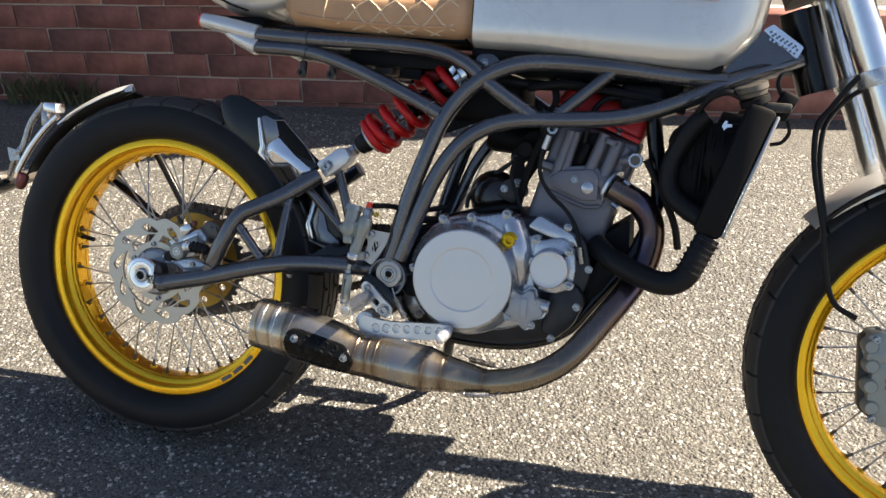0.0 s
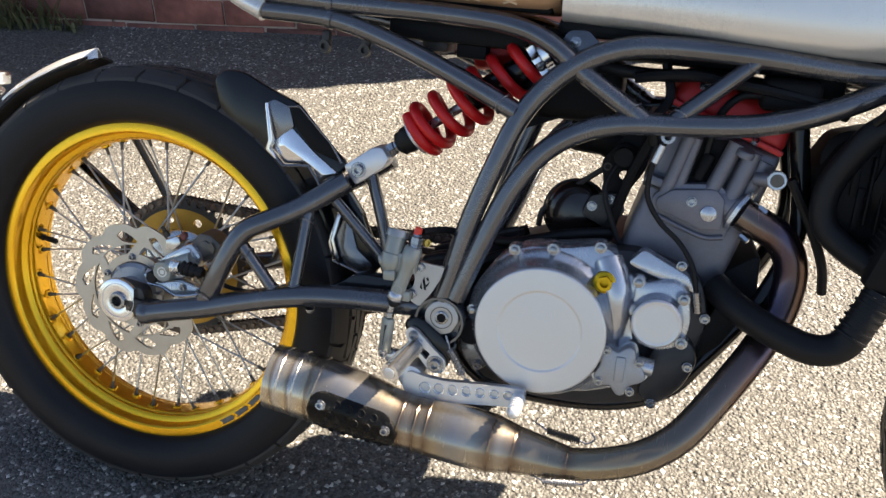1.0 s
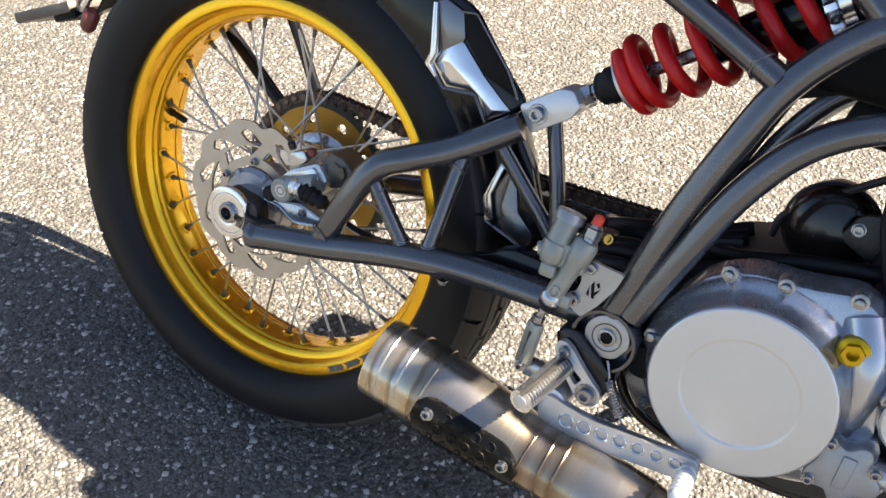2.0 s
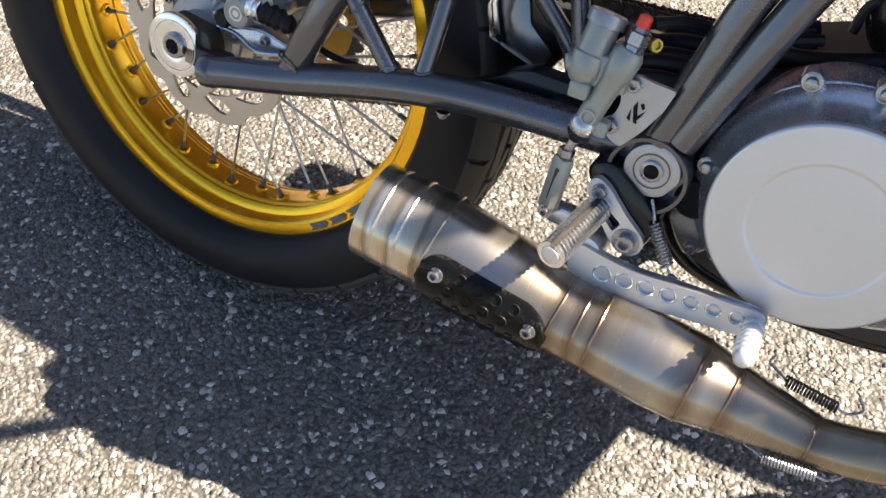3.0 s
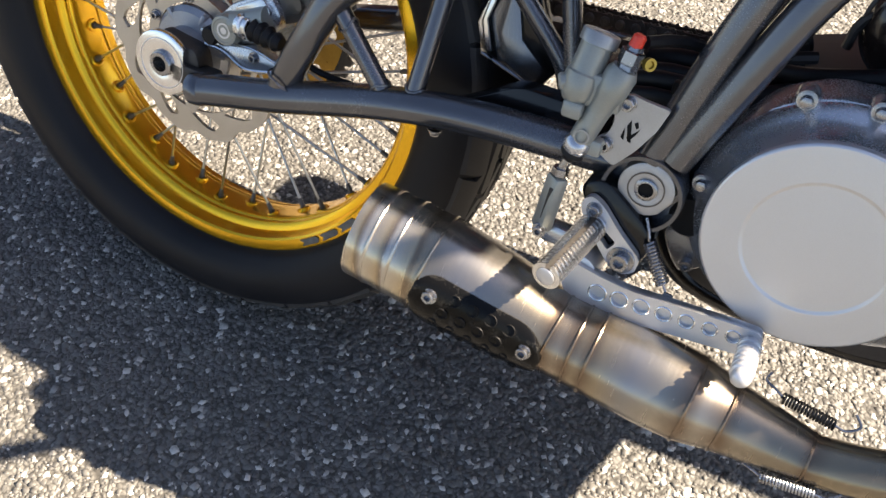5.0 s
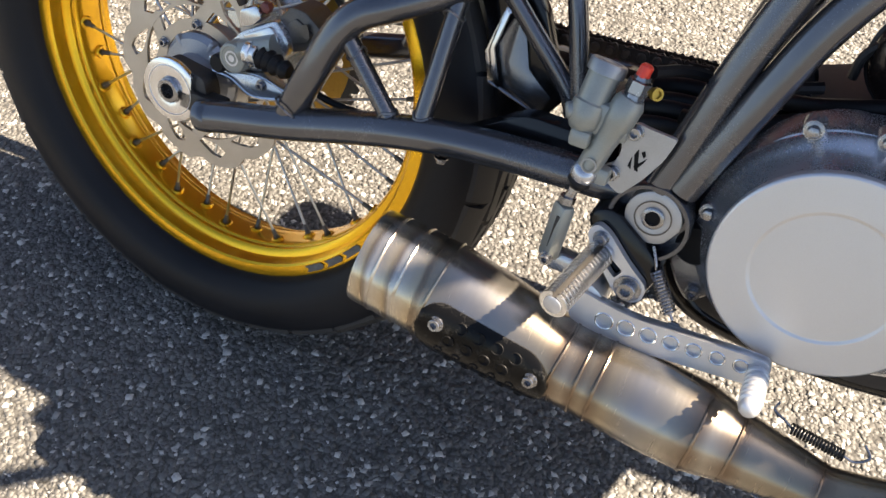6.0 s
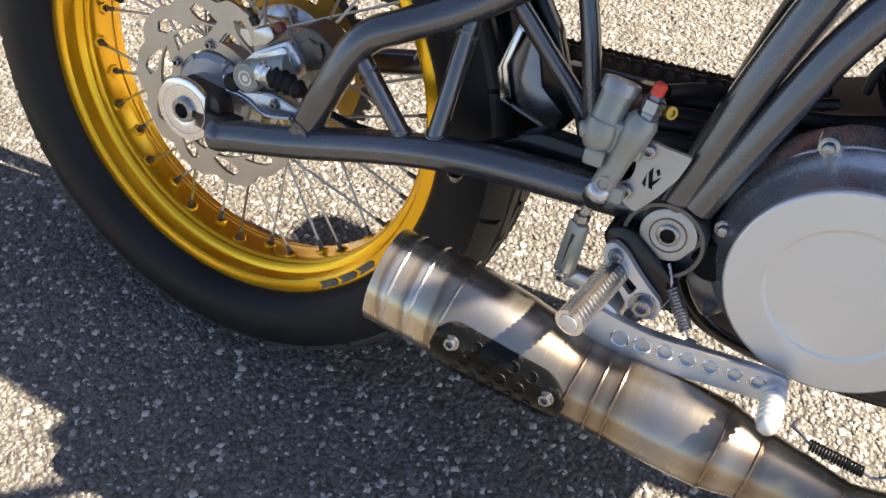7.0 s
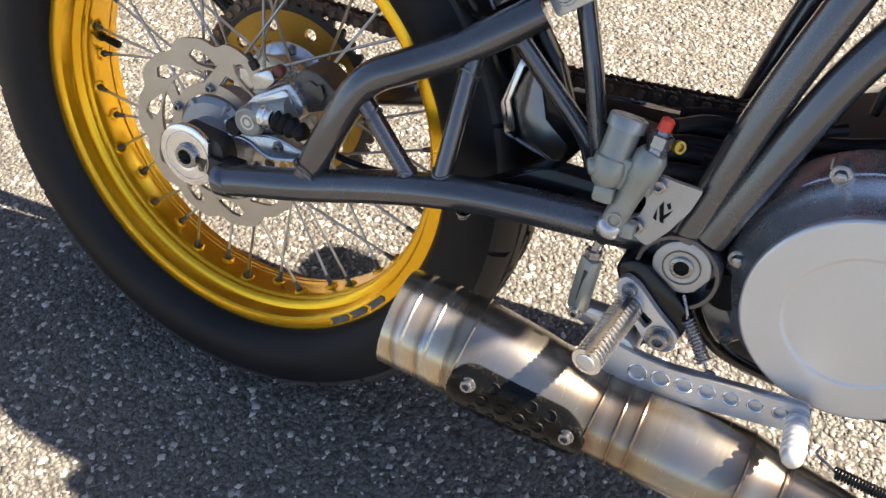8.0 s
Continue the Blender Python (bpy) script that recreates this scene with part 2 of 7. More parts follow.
def chip_stone():
    """Stone chips of the road surface: pale flint, grey and dark basalt."""
    m, n, l, p = nodes("road_chippings")
    geo = n.new("ShaderNodeNewGeometry")
    small = noise_node(n, l, 300, 3)
    base = ramp(n, l, geo.outputs["Random Per Island"],
                CHIP_COLOURS)
    tint = ramp(n, l, small.outputs[0], [(0.3, (0.75, 0.75, 0.75)), (0.7, (1.1, 1.1, 1.1))])
    mx = n.new("ShaderNodeMix")
    mx.data_type, mx.blend_type = "RGBA", "MULTIPLY"
    mx.inputs[0].default_value = 1.0
    l.new(base.outputs[0], mx.inputs[6])
    l.new(tint.outputs[0], mx.inputs[7])
    l.new(mx.outputs[2], p.inputs["Base Color"])
    p.inputs["Roughness"].default_value = 0.6
    return m


EXHAUST = exhaust_metal()
BITUMEN = road_binder()
BRICK = brick_clay()
CHIPS = chip_stone()

# ================= mesh tools =================
NM = Matrix(((1, 0, 0, 0), (0, 0, -1, 0), (0, 1, 0, 0), (0, 0, 0, 1)))  # flat x, y and outwards -> along the bike, up, to its right side
VM = Matrix(((1, 0, 0, 0), (0, 0, 1, 0), (0, -1, 0, 0), (0, 0, 0, 1)))  # turning axis z -> across the bike


def V(*a):
    return Vector(a)


def side(u, w, v=0.0):
    """A pose on the bike's right side whose z points out to the right."""
    return Matrix.Translation((u, v, w)) @ NM


def along(p, q):
    """A pose at p whose z points to q."""
    p, q = Vector(p), Vector(q)
    return Matrix.Translation(p) @ (q - p).to_track_quat("Z", "Y").to_matrix().to_4x4()


def curve_points(pts, steps):
    """A smooth line through the points."""
    P = [Vector(p) for p in pts]
    if steps <= 1 or len(P) < 3:
        return P
    ext = [2 * P[0] - P[1]] + P + [2 * P[-1] - P[-2]]
    out = []
    for i in range(1, len(ext) - 2):
        a, b, c, d = ext[i - 1:i + 3]
        for k in range(steps):
            t = k / steps
            out.append(0.5 * (2 * b + (c - a) * t + (2 * a - 5 * b + 4 * c - d) * t * t + (3 * b - a - 3 * c + d) * t ** 3))
    return out + [P[-1]]


def sweep(pts, r, n=14, steps=6, bm=None, cap=True):
    """A pipe along the points; r may be one radius or one for each given point."""
    bm = bm or bmesh.new()
    L = curve_points(pts, steps)
    if isinstance(r, (list, tuple)):
        R = [v.x for v in curve_points([(x, 0, 0) for x in r], steps)]
    else:
        R = [r] * len(L)
    tan = [(L[min(i + 1, len(L) - 1)] - L[max(i - 1, 0)]).normalized() for i in range(len(L))]
    up = tan[0].orthogonal().normalized()
    rings = []
    for c, t, rad in zip(L, tan, R):
        up = (up - t * up.dot(t)).normalized()
        b = t.cross(up)
        rings.append([bm.verts.new(c + rad * (math.cos(2 * math.pi * k / n) * up + math.sin(2 * math.pi * k / n) * b)) for k in range(n)])
    for a, b in zip(rings, rings[1:]):
        for k in range(n):
            bm.faces.new((a[k], a[(k + 1) % n], b[(k + 1) % n], b[k]))
    if cap:
        bm.faces.new(rings[0][::-1])
        bm.faces.new(rings[-1])
    return bm


def lathe(profile, m=None, n=32, bm=None, closed=False):
    """Turn (z, r) pairs round the z axis of m."""
    bm = bm or bmesh.new()
    m = m or Matrix()
    rings = []
    for z, r in profile:
        if r < 1e-6:
            rings.append([bm.verts.new(m @ V(0, 0, z))])
        else:
            rings.append([bm.verts.new(m @ V(r * math.cos(2 * math.pi * k / n), r * math.sin(2 * math.pi * k / n), z)) for k in range(n)])
    pairs = list(zip(rings, rings[1:])) + ([(rings[-1], rings[0])] if closed else [])
    for a, b in pairs:
        for k in range(n):
            j = (k + 1) % n
            if len(a) == 1 and len(b) == 1:
                break
            if len(a) == 1:
                bm.faces.new((a[0], b[j], b[k]))
            elif len(b) == 1:
                bm.faces.new((a[k], a[j], b[0]))
            else:
                bm.faces.new((a[k], a[j], b[j], b[k]))
    return bm


def plate(outer, holes=(), z0=0.0, z1=0.004, m=None, bev=0.0, bm=None):
    """A flat plate with holes, from outlines in the xy plane of m."""
    made = bmesh.new()
    edges = []
    for loop in [outer, *holes]:
        vs = [made.verts.new((x, y, z0)) for x, y in loop]
        edges += [made.edges.new((vs[i], vs[(i + 1) % len(vs)])) for i in range(len(vs))]
    if holes:
        bmesh.ops.triangle_fill(made, edges=edges, use_beauty=True)
    else:
        made.faces.new(made.verts[:])
    bmesh.ops.recalc_face_normals(made, faces=made.faces[:])
    ext = bmesh.ops.extrude_face_region(made, geom=made.faces[:])
    top = [g for g in ext["geom"] if isinstance(g, bmesh.types.BMVert)]
    bmesh.ops.translate(made, verts=top, vec=(0, 0, z1 - z0))
    bmesh.ops.recalc_face_normals(made, faces=made.faces[:])
    if bev:
        ed = [e for e in made.edges if len(e.link_faces) == 2 and e.calc_face_angle(0) > 0.9 and abs(e.verts[0].co.z - z1) < 1e-6 and abs(e.verts[1].co.z - z1) < 1e-6]
        bmesh.ops.bevel(made, geom=ed, offset=bev, segments=2, profile=0.5, affect="EDGES", clamp_overlap=True)
    made.transform(m or Matrix())
    return merge(bm, made)


def merge(bm, made):
    if bm is None:
        return made
    me = bpy.data.meshes.new("tmp")
    made.to_mesh(me)
    made.free()
    bm.from_mesh(me)
    bpy.data.meshes.remove(me)
    return bm


def box(c, s, bev=0.002, m=None, seg=2, bm=None, taper=(1, 1)):
    """A rounded block of size s at c, in the pose m; taper narrows its top."""
    made = bmesh.new()
    bmesh.ops.create_cube(made, size=1)
    for v in made.verts:
        k = taper if v.co.z > 0 else (1, 1)
        v.co = V(v.co.x * s[0] * k[0] + c[0], v.co.y * s[1] * k[1] + c[1], v.co.z * s[2] + c[2])
    if bev:
        bmesh.ops.bevel(made, geom=made.edges[:], offset=bev, segments=seg, profile=0.5, affect="EDGES", clamp_overlap=True)
    made.transform(m or Matrix())
    return merge(bm, made)


def coil(p, q, R, r, turns, n=8, per=20, bm=None, flat=0.0):
    m = along(p, q)
    length = (Vector(q) - Vector(p)).length
    N = int(turns * per)
    pts = [m @ V(R * math.cos(2 * math.pi * k / per), R * math.sin(2 * math.pi * k / per), length * k / N) for k in range(N + 1)]
    return sweep(pts, r, n=n, steps=1, bm=bm)


def circle(cx, cy, r, n=20, a0=0.0):
    return [(cx + r * math.cos(a0 + 2 * math.pi * k / n), cy + r * math.sin(a0 + 2 * math.pi * k / n)) for k in range(n)]


def rounded(poly, r, n=5):
    """A closed outline with its corners rounded."""
    out = []
    N = len(poly)
    for i in range(N):
        p, a, b = Vector(poly[i]), Vector(poly[i - 1]), Vector(poly[(i + 1) % N])
        d = min(r, (a - p).length * 0.45, (b - p).length * 0.45)
        s, e = p + (a - p).normalized() * d, p + (b - p).normalized() * d
        for k in range(n + 1):
            t = k / n
            q = s * (1 - t) ** 2 + 2 * p * t * (1 - t) + e * t * t
            out.append((q.x, q.y))
    return out


def mesh_of(name, bm, material, sharp=38):
    me = bpy.data.meshes.new(name)
    bmesh.ops.recalc_face_normals(bm, faces=bm.faces[:])
    bm.to_mesh(me)
    bm.free()
    me.materials.append(material)
    me.shade_smooth()
    me.set_sharp_from_angle(angle=radians(sharp))
    return me


BASE = Matrix.Translation((0, 0, 0.336))


def part(name, bm, material, parent, label="", m=None):
    """One mesh (a bmesh, or mesh data to share) as a part under a thing or a part."""
    me = bm if isinstance(bm, bpy.types.Mesh) else mesh_of(name, bm, material)
    ob = new(name, me)
    ob.parent = parent
    m = m or Matrix()
    ob.matrix_local = BASE @ m if parent.type == "EMPTY" else m
    return tagged(ob, label) if label else ob


def bolt_mesh(name, r, h, material, washer=1.45, socket=True, n=18):
    prof = [(0, 0), (0, r * washer), (0.0009, r * washer), (0.0012, r * washer * 0.96), (0.0012, r * 1.0), (h * 0.9, r), (h, r * 0.9)]
    prof += [(h, r * 0.56), (h * 0.3, r * 0.5), (h * 0.3, 0)] if socket else [(h * 1.02, 0)]
    return mesh_of(name, lathe(prof, n=n), material, sharp=24)


def hex_mesh(name, r, h, material):
    bm = lathe([(0, 0), (0, r * 1.4), (0.0012, r * 1.4), (0.0014, r)], n=18)
    plate(circle(0, 0, r, 6), (), 0.001, h, bev=r * 0.12, bm=bm)
    return mesh_of(name, bm, material)


# ================= ground and wall =================
def ground_sheet():
    bm = bmesh.new()
    vs = [bm.verts.new((x, y, 0)) for x, y in ((-300, -300), (300, -300), (300, 300), (-300, 300))]
    bm.faces.new(vs)
    ob = new("ground", mesh_of("ground", bm, BITUMEN))
    return tagged(ob, "grey asphalt car park with exposed stone chippings", "ground", kind="structure")


ground = ground_sheet()

# the wall's foot runs at an angle to the bike
WALL_A, WALL_DIR = V(-0.645, 1.842, 0), V(0.987, 0.158, 0)
WALL = Matrix.Translation(WALL_A) @ pose(0, 0, 0, 0, 0, math.degrees(math.atan2(WALL_DIR.y, WALL_DIR.x)))
WALL_TOP, WALL_END, LOW_TOP = 2.7, 1.78, 0.38  # the tall part ends along the wall and a low one goes on


def build_wall():
    bm = box(((WALL_END - 2.6) / 2, 0.115, WALL_TOP / 2), (WALL_END + 2.6, 0.218, WALL_TOP), bev=0)
    box(((WALL_END + 4.0) / 2 + 0.001, 0.115, LOW_TOP / 2), (4.0 - WALL_END, 0.217, LOW_TOP), bev=0, bm=bm)
    ob = new("wall_north", mesh_of("wall", bm, MORTAR))
    ob.matrix_world = WALL
    tagged(ob, "dark red brick boundary wall with pale mortar joints", "wall", kind="structure")
    return ob


wall = build_wall()


# ================= the motorcycle =================
LEAN = 19.63
bike = new("motorcycle")
bike.matrix_world = Matrix.Translation((0, 0.0424, 0.3178)) @ pose(0, 0, 0, -LEAN) @ Matrix.Translation((0, 0, -0.336))
tagged(bike, "custom motorcycle with gold spoked wheels and gunmetal tube frame", "motorcycle")

BOLT = bolt_mesh("bolt", 0.0052, 0.0055, ZINC, washer=1.3)
SMALLBOLT = bolt_mesh("small_bolt", 0.0042, 0.005, ZINC)
HEX = hex_mesh("hex_bolt", 0.0046, 0.006, ZINC)


def put_bolts(parent, spots, mesh=None, name="bolt", label=""):
    for u, w, v in spots:
        part(name, mesh or BOLT, None, parent, label, side(u, w, v))


# ---- wheels ----
def rim_bm(half):
    s = half / 0.046
    right = [(-0.046, 0.2555), (-0.0475, 0.2515), (-0.0468, 0.2405), (-0.0445, 0.2382), (-0.040, 0.2378), (-0.033, 0.2374), (-0.0295, 0.2362), (-0.0282, 0.2315),
             (-0.0268, 0.2285), (-0.0245, 0.2268), (-0.0222, 0.2266), (-0.0205, 0.2268), (-0.0195, 0.2274), (-0.0185, 0.2262), (-0.0165, 0.2250), (-0.0155, 0.2247), (-0.008, 0.2245), (0.0, 0.2245)]
    prof = [(v * s, r) for v, r in right]
    prof += [(-v, r) for v, r in prof[-2::-1]]
    prof += [(0.041 * s, 0.2505), (-0.041 * s, 0.2505)]
    return lathe(prof, VM, n=128, closed=True)


def tyre_bm(R, half, n=120):
    k = half / 0.068
    prof = [(-0.043 * k, 0.2522), (-0.051 * k, 0.2562), (-0.056 * k, 0.2595), (-0.0572 * k, 0.2612), (-0.062 * k, 0.2665), (-0.0672 * k, 0.279), (-0.068 * k, 0.292),
            (-0.066 * k, R - 0.0235), (-0.0615 * k, R - 0.0165), (-0.052 * k, R - 0.0105), (-0.036 * k, R - 0.0065), (-0.018 * k, R - 0.0047), (0, R - 0.004)]
    prof += [(-v, r) for v, r in prof[-2::-1]]
    return lathe(prof, VM, n=n), k


def tread_bm(R, k):
    """Shallow blocks on the crown and shoulders."""
    bm = bmesh.new()

    def at(v, a, lift):
        x = abs(v) / (0.068 * k)
        r = R - 0.004 - 0.0045 * x ** 2 - 0.017 * x ** 6 + lift
        return VM @ V(r * math.cos(a), r * math.sin(a), v)

    rows = [(-0.064, -0.036, 0.5), (-0.031, -0.012, 0.0), (-0.008, 0.008, 0.5), (0.012, 0.031, 0.0), (0.036, 0.064, 0.5)]
    N = 30
    for v0, v1, off in rows:
        for i in range(N):
            a0 = 2 * math.pi * (i + off) / N
            a1 = a0 + 2 * math.pi / N * 0.945
            skew = 0.018 if i % 2 else -0.012
            grid = []
            for lift, inset in ((0.0, 0.0), (0.0040, 0.0012)):
                ring = []
                for v, a, sv, sa in ((v0, a0, 1, 1), ((v0 + v1) / 2, a0 + 0.012, 0, 1), (v1, a0 + skew, -1, 1), (v1, a1 + skew, -1, -1), ((v0 + v1) / 2, a1 + 0.012, 0, -1), (v0, a1, 1, -1)):
                    ring.append(bm.verts.new(at((v + sv * inset) * k, a + sa * inset / R, lift)))
                grid.append(ring)
            lo, hi = grid
            for j in range(6):
                bm.faces.new((lo[j], lo[(j + 1) % 6], hi[(j + 1) % 6], hi[j]))
            bm.faces.new((hi[0], hi[1], hi[4], hi[5]))
            bm.faces.new((hi[1], hi[2], hi[3], hi[4]))
    return bm


def make_wheel(name, centre, R, half_rim, half_tyre, turn=0.0, label=""):
    m = Matrix.Translation(centre) @ pose(0, 0, 0, 0, 0, turn)
    rim = part(name, rim_bm(half_rim), GOLD, bike, label, m)
    bm, k = tyre_bm(R, half_tyre)
    part("tyre", bm, RUBBER, rim, "black rubber tyre with dusty sidewall")
    part("tread", tread_bm(R, k), TREAD, rim, "worn tread blocks, coloured paler as if lit")
    hub = [(-0.052, 0), (-0.052, 0.017), (-0.043, 0.019), (-0.041, 0.040), (-0.036, 0.042), (-0.033, 0.040), (-0.030, 0.026), (-0.01, 0.021), (0.01, 0.021),
           (0.030, 0.026), (0.033, 0.056), (0.036, 0.058), (0.041, 0.056), (0.043, 0.034), (0.056, 0.03), (0.056, 0)]
    part("hub", lathe(hub, VM, n=40), STEEL, rim, "bright cast hub")
    spokes = 36
    ln = None
    seat_me = mesh_of("nipple_seat", lathe([(-0.003, 0.0086), (0.0006, 0.0086), (0.0022, 0.0072), (0.0022, 0.005), (0.0, 0.0042)], n=16), GOLD)
    nip_me = mesh_of("nipple", lathe([(-0.001, 0), (-0.001, 0.0036), (0.004, 0.0036), (0.0045, 0.0028), (0.013, 0.0026), (0.014, 0.002), (0.014, 0)], n=10), CALBRIDGE)
    spoke_me = None
    for i in range(spokes):
        sgn = -1 if i % 2 else 1
        cross = 1 if (i // 2) % 2 else -1
        a = 2 * math.pi * (i + 0.3) / spokes
        h = a + cross * radians(62)
        p = VM @ V(0.2245 * math.cos(a), 0.2245 * math.sin(a), 0.006 * sgn)
        q = VM @ V(0.0405 * math.cos(h), 0.0405 * math.sin(h), 0.037 * sgn)
        pm = along(p, q)
        if spoke_me is None:
            ln = (q - p).length
            spoke_me = mesh_of("spoke", lathe([(0.004, 0), (0.004, 0.0016), (ln - 0.03, 0.0016), (ln - 0.02, 0.002), (ln, 0.002), (ln, 0)], n=8), SPOKE)
        part("spoke", spoke_me, None, rim, "", pm)
        part("nipple", nip_me, None, rim, "", pm)
        part("nipple_seat", seat_me, None, rim, "", pm)
    return rim


rear = make_wheel("rear_wheel", (0.004, 0, 0.002), 0.336, 0.046, 0.071, 0, "gold anodised wire-spoked rear wheel")
front = make_wheel("front_wheel", (1.429, 0, -0.002), 0.336, 0.038, 0.060, 0, "gold anodised wire-spoked front wheel")


part("valve_stem", lathe([(0, 0.0055), (0.003, 0.0055), (0.004, 0.004), (0.008, 0.004), (0.009, 0.0045), (0.026, 0.0045), (0.027, 0.0035), (0.027, 0)], along((-0.221, 0.004, 0.034), (0.0, 0.004, 0.0)), n=14), HOSE, rear, "black capped tyre valve")
for i in range(3):
    a0 = radians(-57 + i * 7.2)
    quad = [((0.2512 - 0.0098 * q) * math.cos(a0 + da), (0.2512 - 0.0098 * q) * math.sin(a0 + da)) for q, da in ((0.12, 0.0), (0.12, 0.1), (0.55, 0.115), (0.95, 0.1), (0.95, 0.0), (0.5, 0.02))]
    part("rim_sticker", plate(quad, (), 0.0, 0.0004, side(0, 0, -0.0478)), STICKER, rear, "worn grey rim sticker")


def wave_disc(R, r_in, lobes, wave):
    """Outline with broad lobes and rounded notches, and a hooked slot in each lobe."""
    per = 22
    outer = []
    for k in range(lobes * per):
        a = 2 * math.pi * k / (lobes * per)
        ph = (k % per) / per
        r = R - wave * math.exp(-((ph - 0.5) / 0.17) ** 2) - 0.15 * wave * math.cos(2 * math.pi * (ph + 0.18))
        outer.append((r * math.cos(a), r * math.sin(a)))
    holes = [circle(0, 0, r_in, 60)]
    for i in range(lobes):
        a = 2 * math.pi * (i + 0.75) / lobes
        quad = []
        for da, rr in ((-0.25, 0.14), (-0.04, 0.09), (0.13, 0.22), (0.235, 0.62), (0.13, 0.86), (0.02, 0.72), (-0.1, 0.44)):
            x = r_in + (R - wave - r_in) * rr
            quad.append((x * math.cos(a + da), x * math.sin(a + da)))
        holes.append(rounded(quad, 0.002, 2))
    return outer, holes


def build_rear_brake():
    o, h = wave_disc(0.1055, 0.0725, 10, 0.0075)
    disc = part("rear_brake_disc", plate(o, h, 0, 0.0042, side(0.004, 0.002, -0.067)), ROTOR, bike, "wavy drilled steel brake disc")
    # inner ring carried on six arms
    inner = []
    for k in range(72):
        a = 2 * math.pi * k / 72
        inner.append((0.0585 * math.cos(a), 0.0585 * math.sin(a)))
    part("carrier", plate(inner, [circle(0, 0, 0.047, 36)], 0.0005, 0.0038, side(0.004, 0.002, -0.067)), ROTOR, disc)
    for i in range(6):
        a = 2 * math.pi * (i + 0.62) / 6
        c, q = math.cos, math.sin
        arm = [(0.053 * c(a - 0.13), 0.053 * q(a - 0.13)), (0.079 * c(a - 0.34), 0.079 * q(a - 0.34)), (0.080 * c(a - 0.16), 0.080 * q(a - 0.16)), (0.058 * c(a + 0.14), 0.058 * q(a + 0.14))]
        part("arm", plate(rounded(arm, 0.003, 3), (), 0.0004, 0.0039, side(0.004, 0.002, -0.067)), ROTOR, disc)
        part("bolt", SMALLBOLT, None, disc, "", side(0.004 + 0.053 * c(a), 0.002 + 0.053 * q(a), -0.071))
    part("hub_cap", lathe([(0.02, 0.045), (0.058, 0.045), (0.064, 0.040), (0.066, 0.026), (0.09, 0.026), (0.092, 0.022), (0.092, 0)], side(0.004, 0.002, -0.015), n=40), ALU, disc, "bright hub barrel")
    for i in range(6):
        a = 2 * math.pi * (i + 0.1) / 6
        part("hub_rib", box((0.036, 0, 0.06), (0.02, 0.006, 0.01), 0.002, side(0.004, 0.002, -0.015) @ pose(0, 0, 0, 0, 0, math.degrees(a))), ALU, disc)
    # caliper
    body = rounded([(0.056, 0.06), (0.0722, 0.0785), (0.1117, 0.1018), (0.127, 0.0843), (0.1273, 0.0705), (0.097, 0.0443), (0.0749, 0.0376), (0.0588, 0.04)], 0.005, 3)
    cal = part("rear_brake_caliper", plate(body, (), -0.012, 0.015, side(0, 0, -0.086), bev=0.0035), CASE, bike, "plated steel rear brake caliper")
    part("face_step", plate(rounded([(0.078, 0.078), (0.109, 0.0955), (0.119, 0.083), (0.105, 0.064), (0.086, 0.06)], 0.004, 3), (), 0.0145, 0.0185, side(0, 0, -0.086), bev=0.0015), STEEL, cal)
    part("piston_boss", lathe([(0, 0.0155), (0.012, 0.0155), (0.0145, 0.0142), (0.015, 0.0118), (0.0144, 0.0112), (0.0144, 0)], side(0.0745, 0.056, -0.1015), n=30), GREYPAINT, cal, "pale grey cast piston boss")
    part("badge", lathe([(0, 0.0076), (0.0007, 0.0076), (0.0007, 0.0058), (0.0, 0.0058)], side(0.0745, 0.056, -0.1158), n=24), MACHINED, cal)
    part("badge", plate(circle(0.0745, 0.056, 0.0034, 12), (), 0.0, 0.0007, side(0, 0, -0.1158)), MACHINED, cal)
    part("piston_cylinder", sweep([(0.08, -0.106, 0.062), (0.118, -0.106, 0.079)], 0.0118, n=20, steps=1), GREYPAINT, cal)
    part("piston_collar", lathe([(0, 0.0125), (0.006, 0.0125), (0.007, 0.0105), (0.014, 0.0105), (0.015, 0.009), (0.015, 0)], along((0.093, -0.111, 0.066), (0.115, -0.117, 0.07)), n=20), STEEL, cal)
    part("bridge_block", plate(rounded([(0.1019, 0.0942), (0.121, 0.1156), (0.1372, 0.1146), (0.1598, 0.0993), (0.1561, 0.0845), (0.1207, 0.0687)], 0.004, 3), (), -0.02, 0.014, side(0, 0, -0.078), bev=0.003), CALBRIDGE, cal, "dull brown caliper bridge")
    part("bridge_step", plate(rounded([(0.12, 0.098), (0.129, 0.107), (0.148, 0.097), (0.143, 0.087), (0.125, 0.08)], 0.003, 3), (), 0.0135, 0.0165, side(0, 0, -0.078), bev=0.001), CALBRIDGE, cal)
    part("pad_spring", plate(rounded([(0.136, 0.103), (0.143, 0.106), (0.147, 0.094), (0.141, 0.091)], 0.002, 2), (), 0.0, 0.0012, side(0, 0, -0.0955)), CALBRIDGE, cal)
    part("bleed_block", plate(rounded([(0.0705, 0.1), (0.0904, 0.1096), (0.0964, 0.0987), (0.0842, 0.0865), (0.0719, 0.083)], 0.004, 3), (), -0.008, 0.008, side(0, 0, -0.094), bev=0.002), STEEL, cal)
    part("bleed_nipple", lathe([(0, 0.0048), (0.008, 0.0048), (0.009, 0.003), (0.016, 0.003), (0.017, 0)], along((0.074, -0.1, 0.106), (0.068, -0.104, 0.12)), n=12), DARKSTEEL, cal)
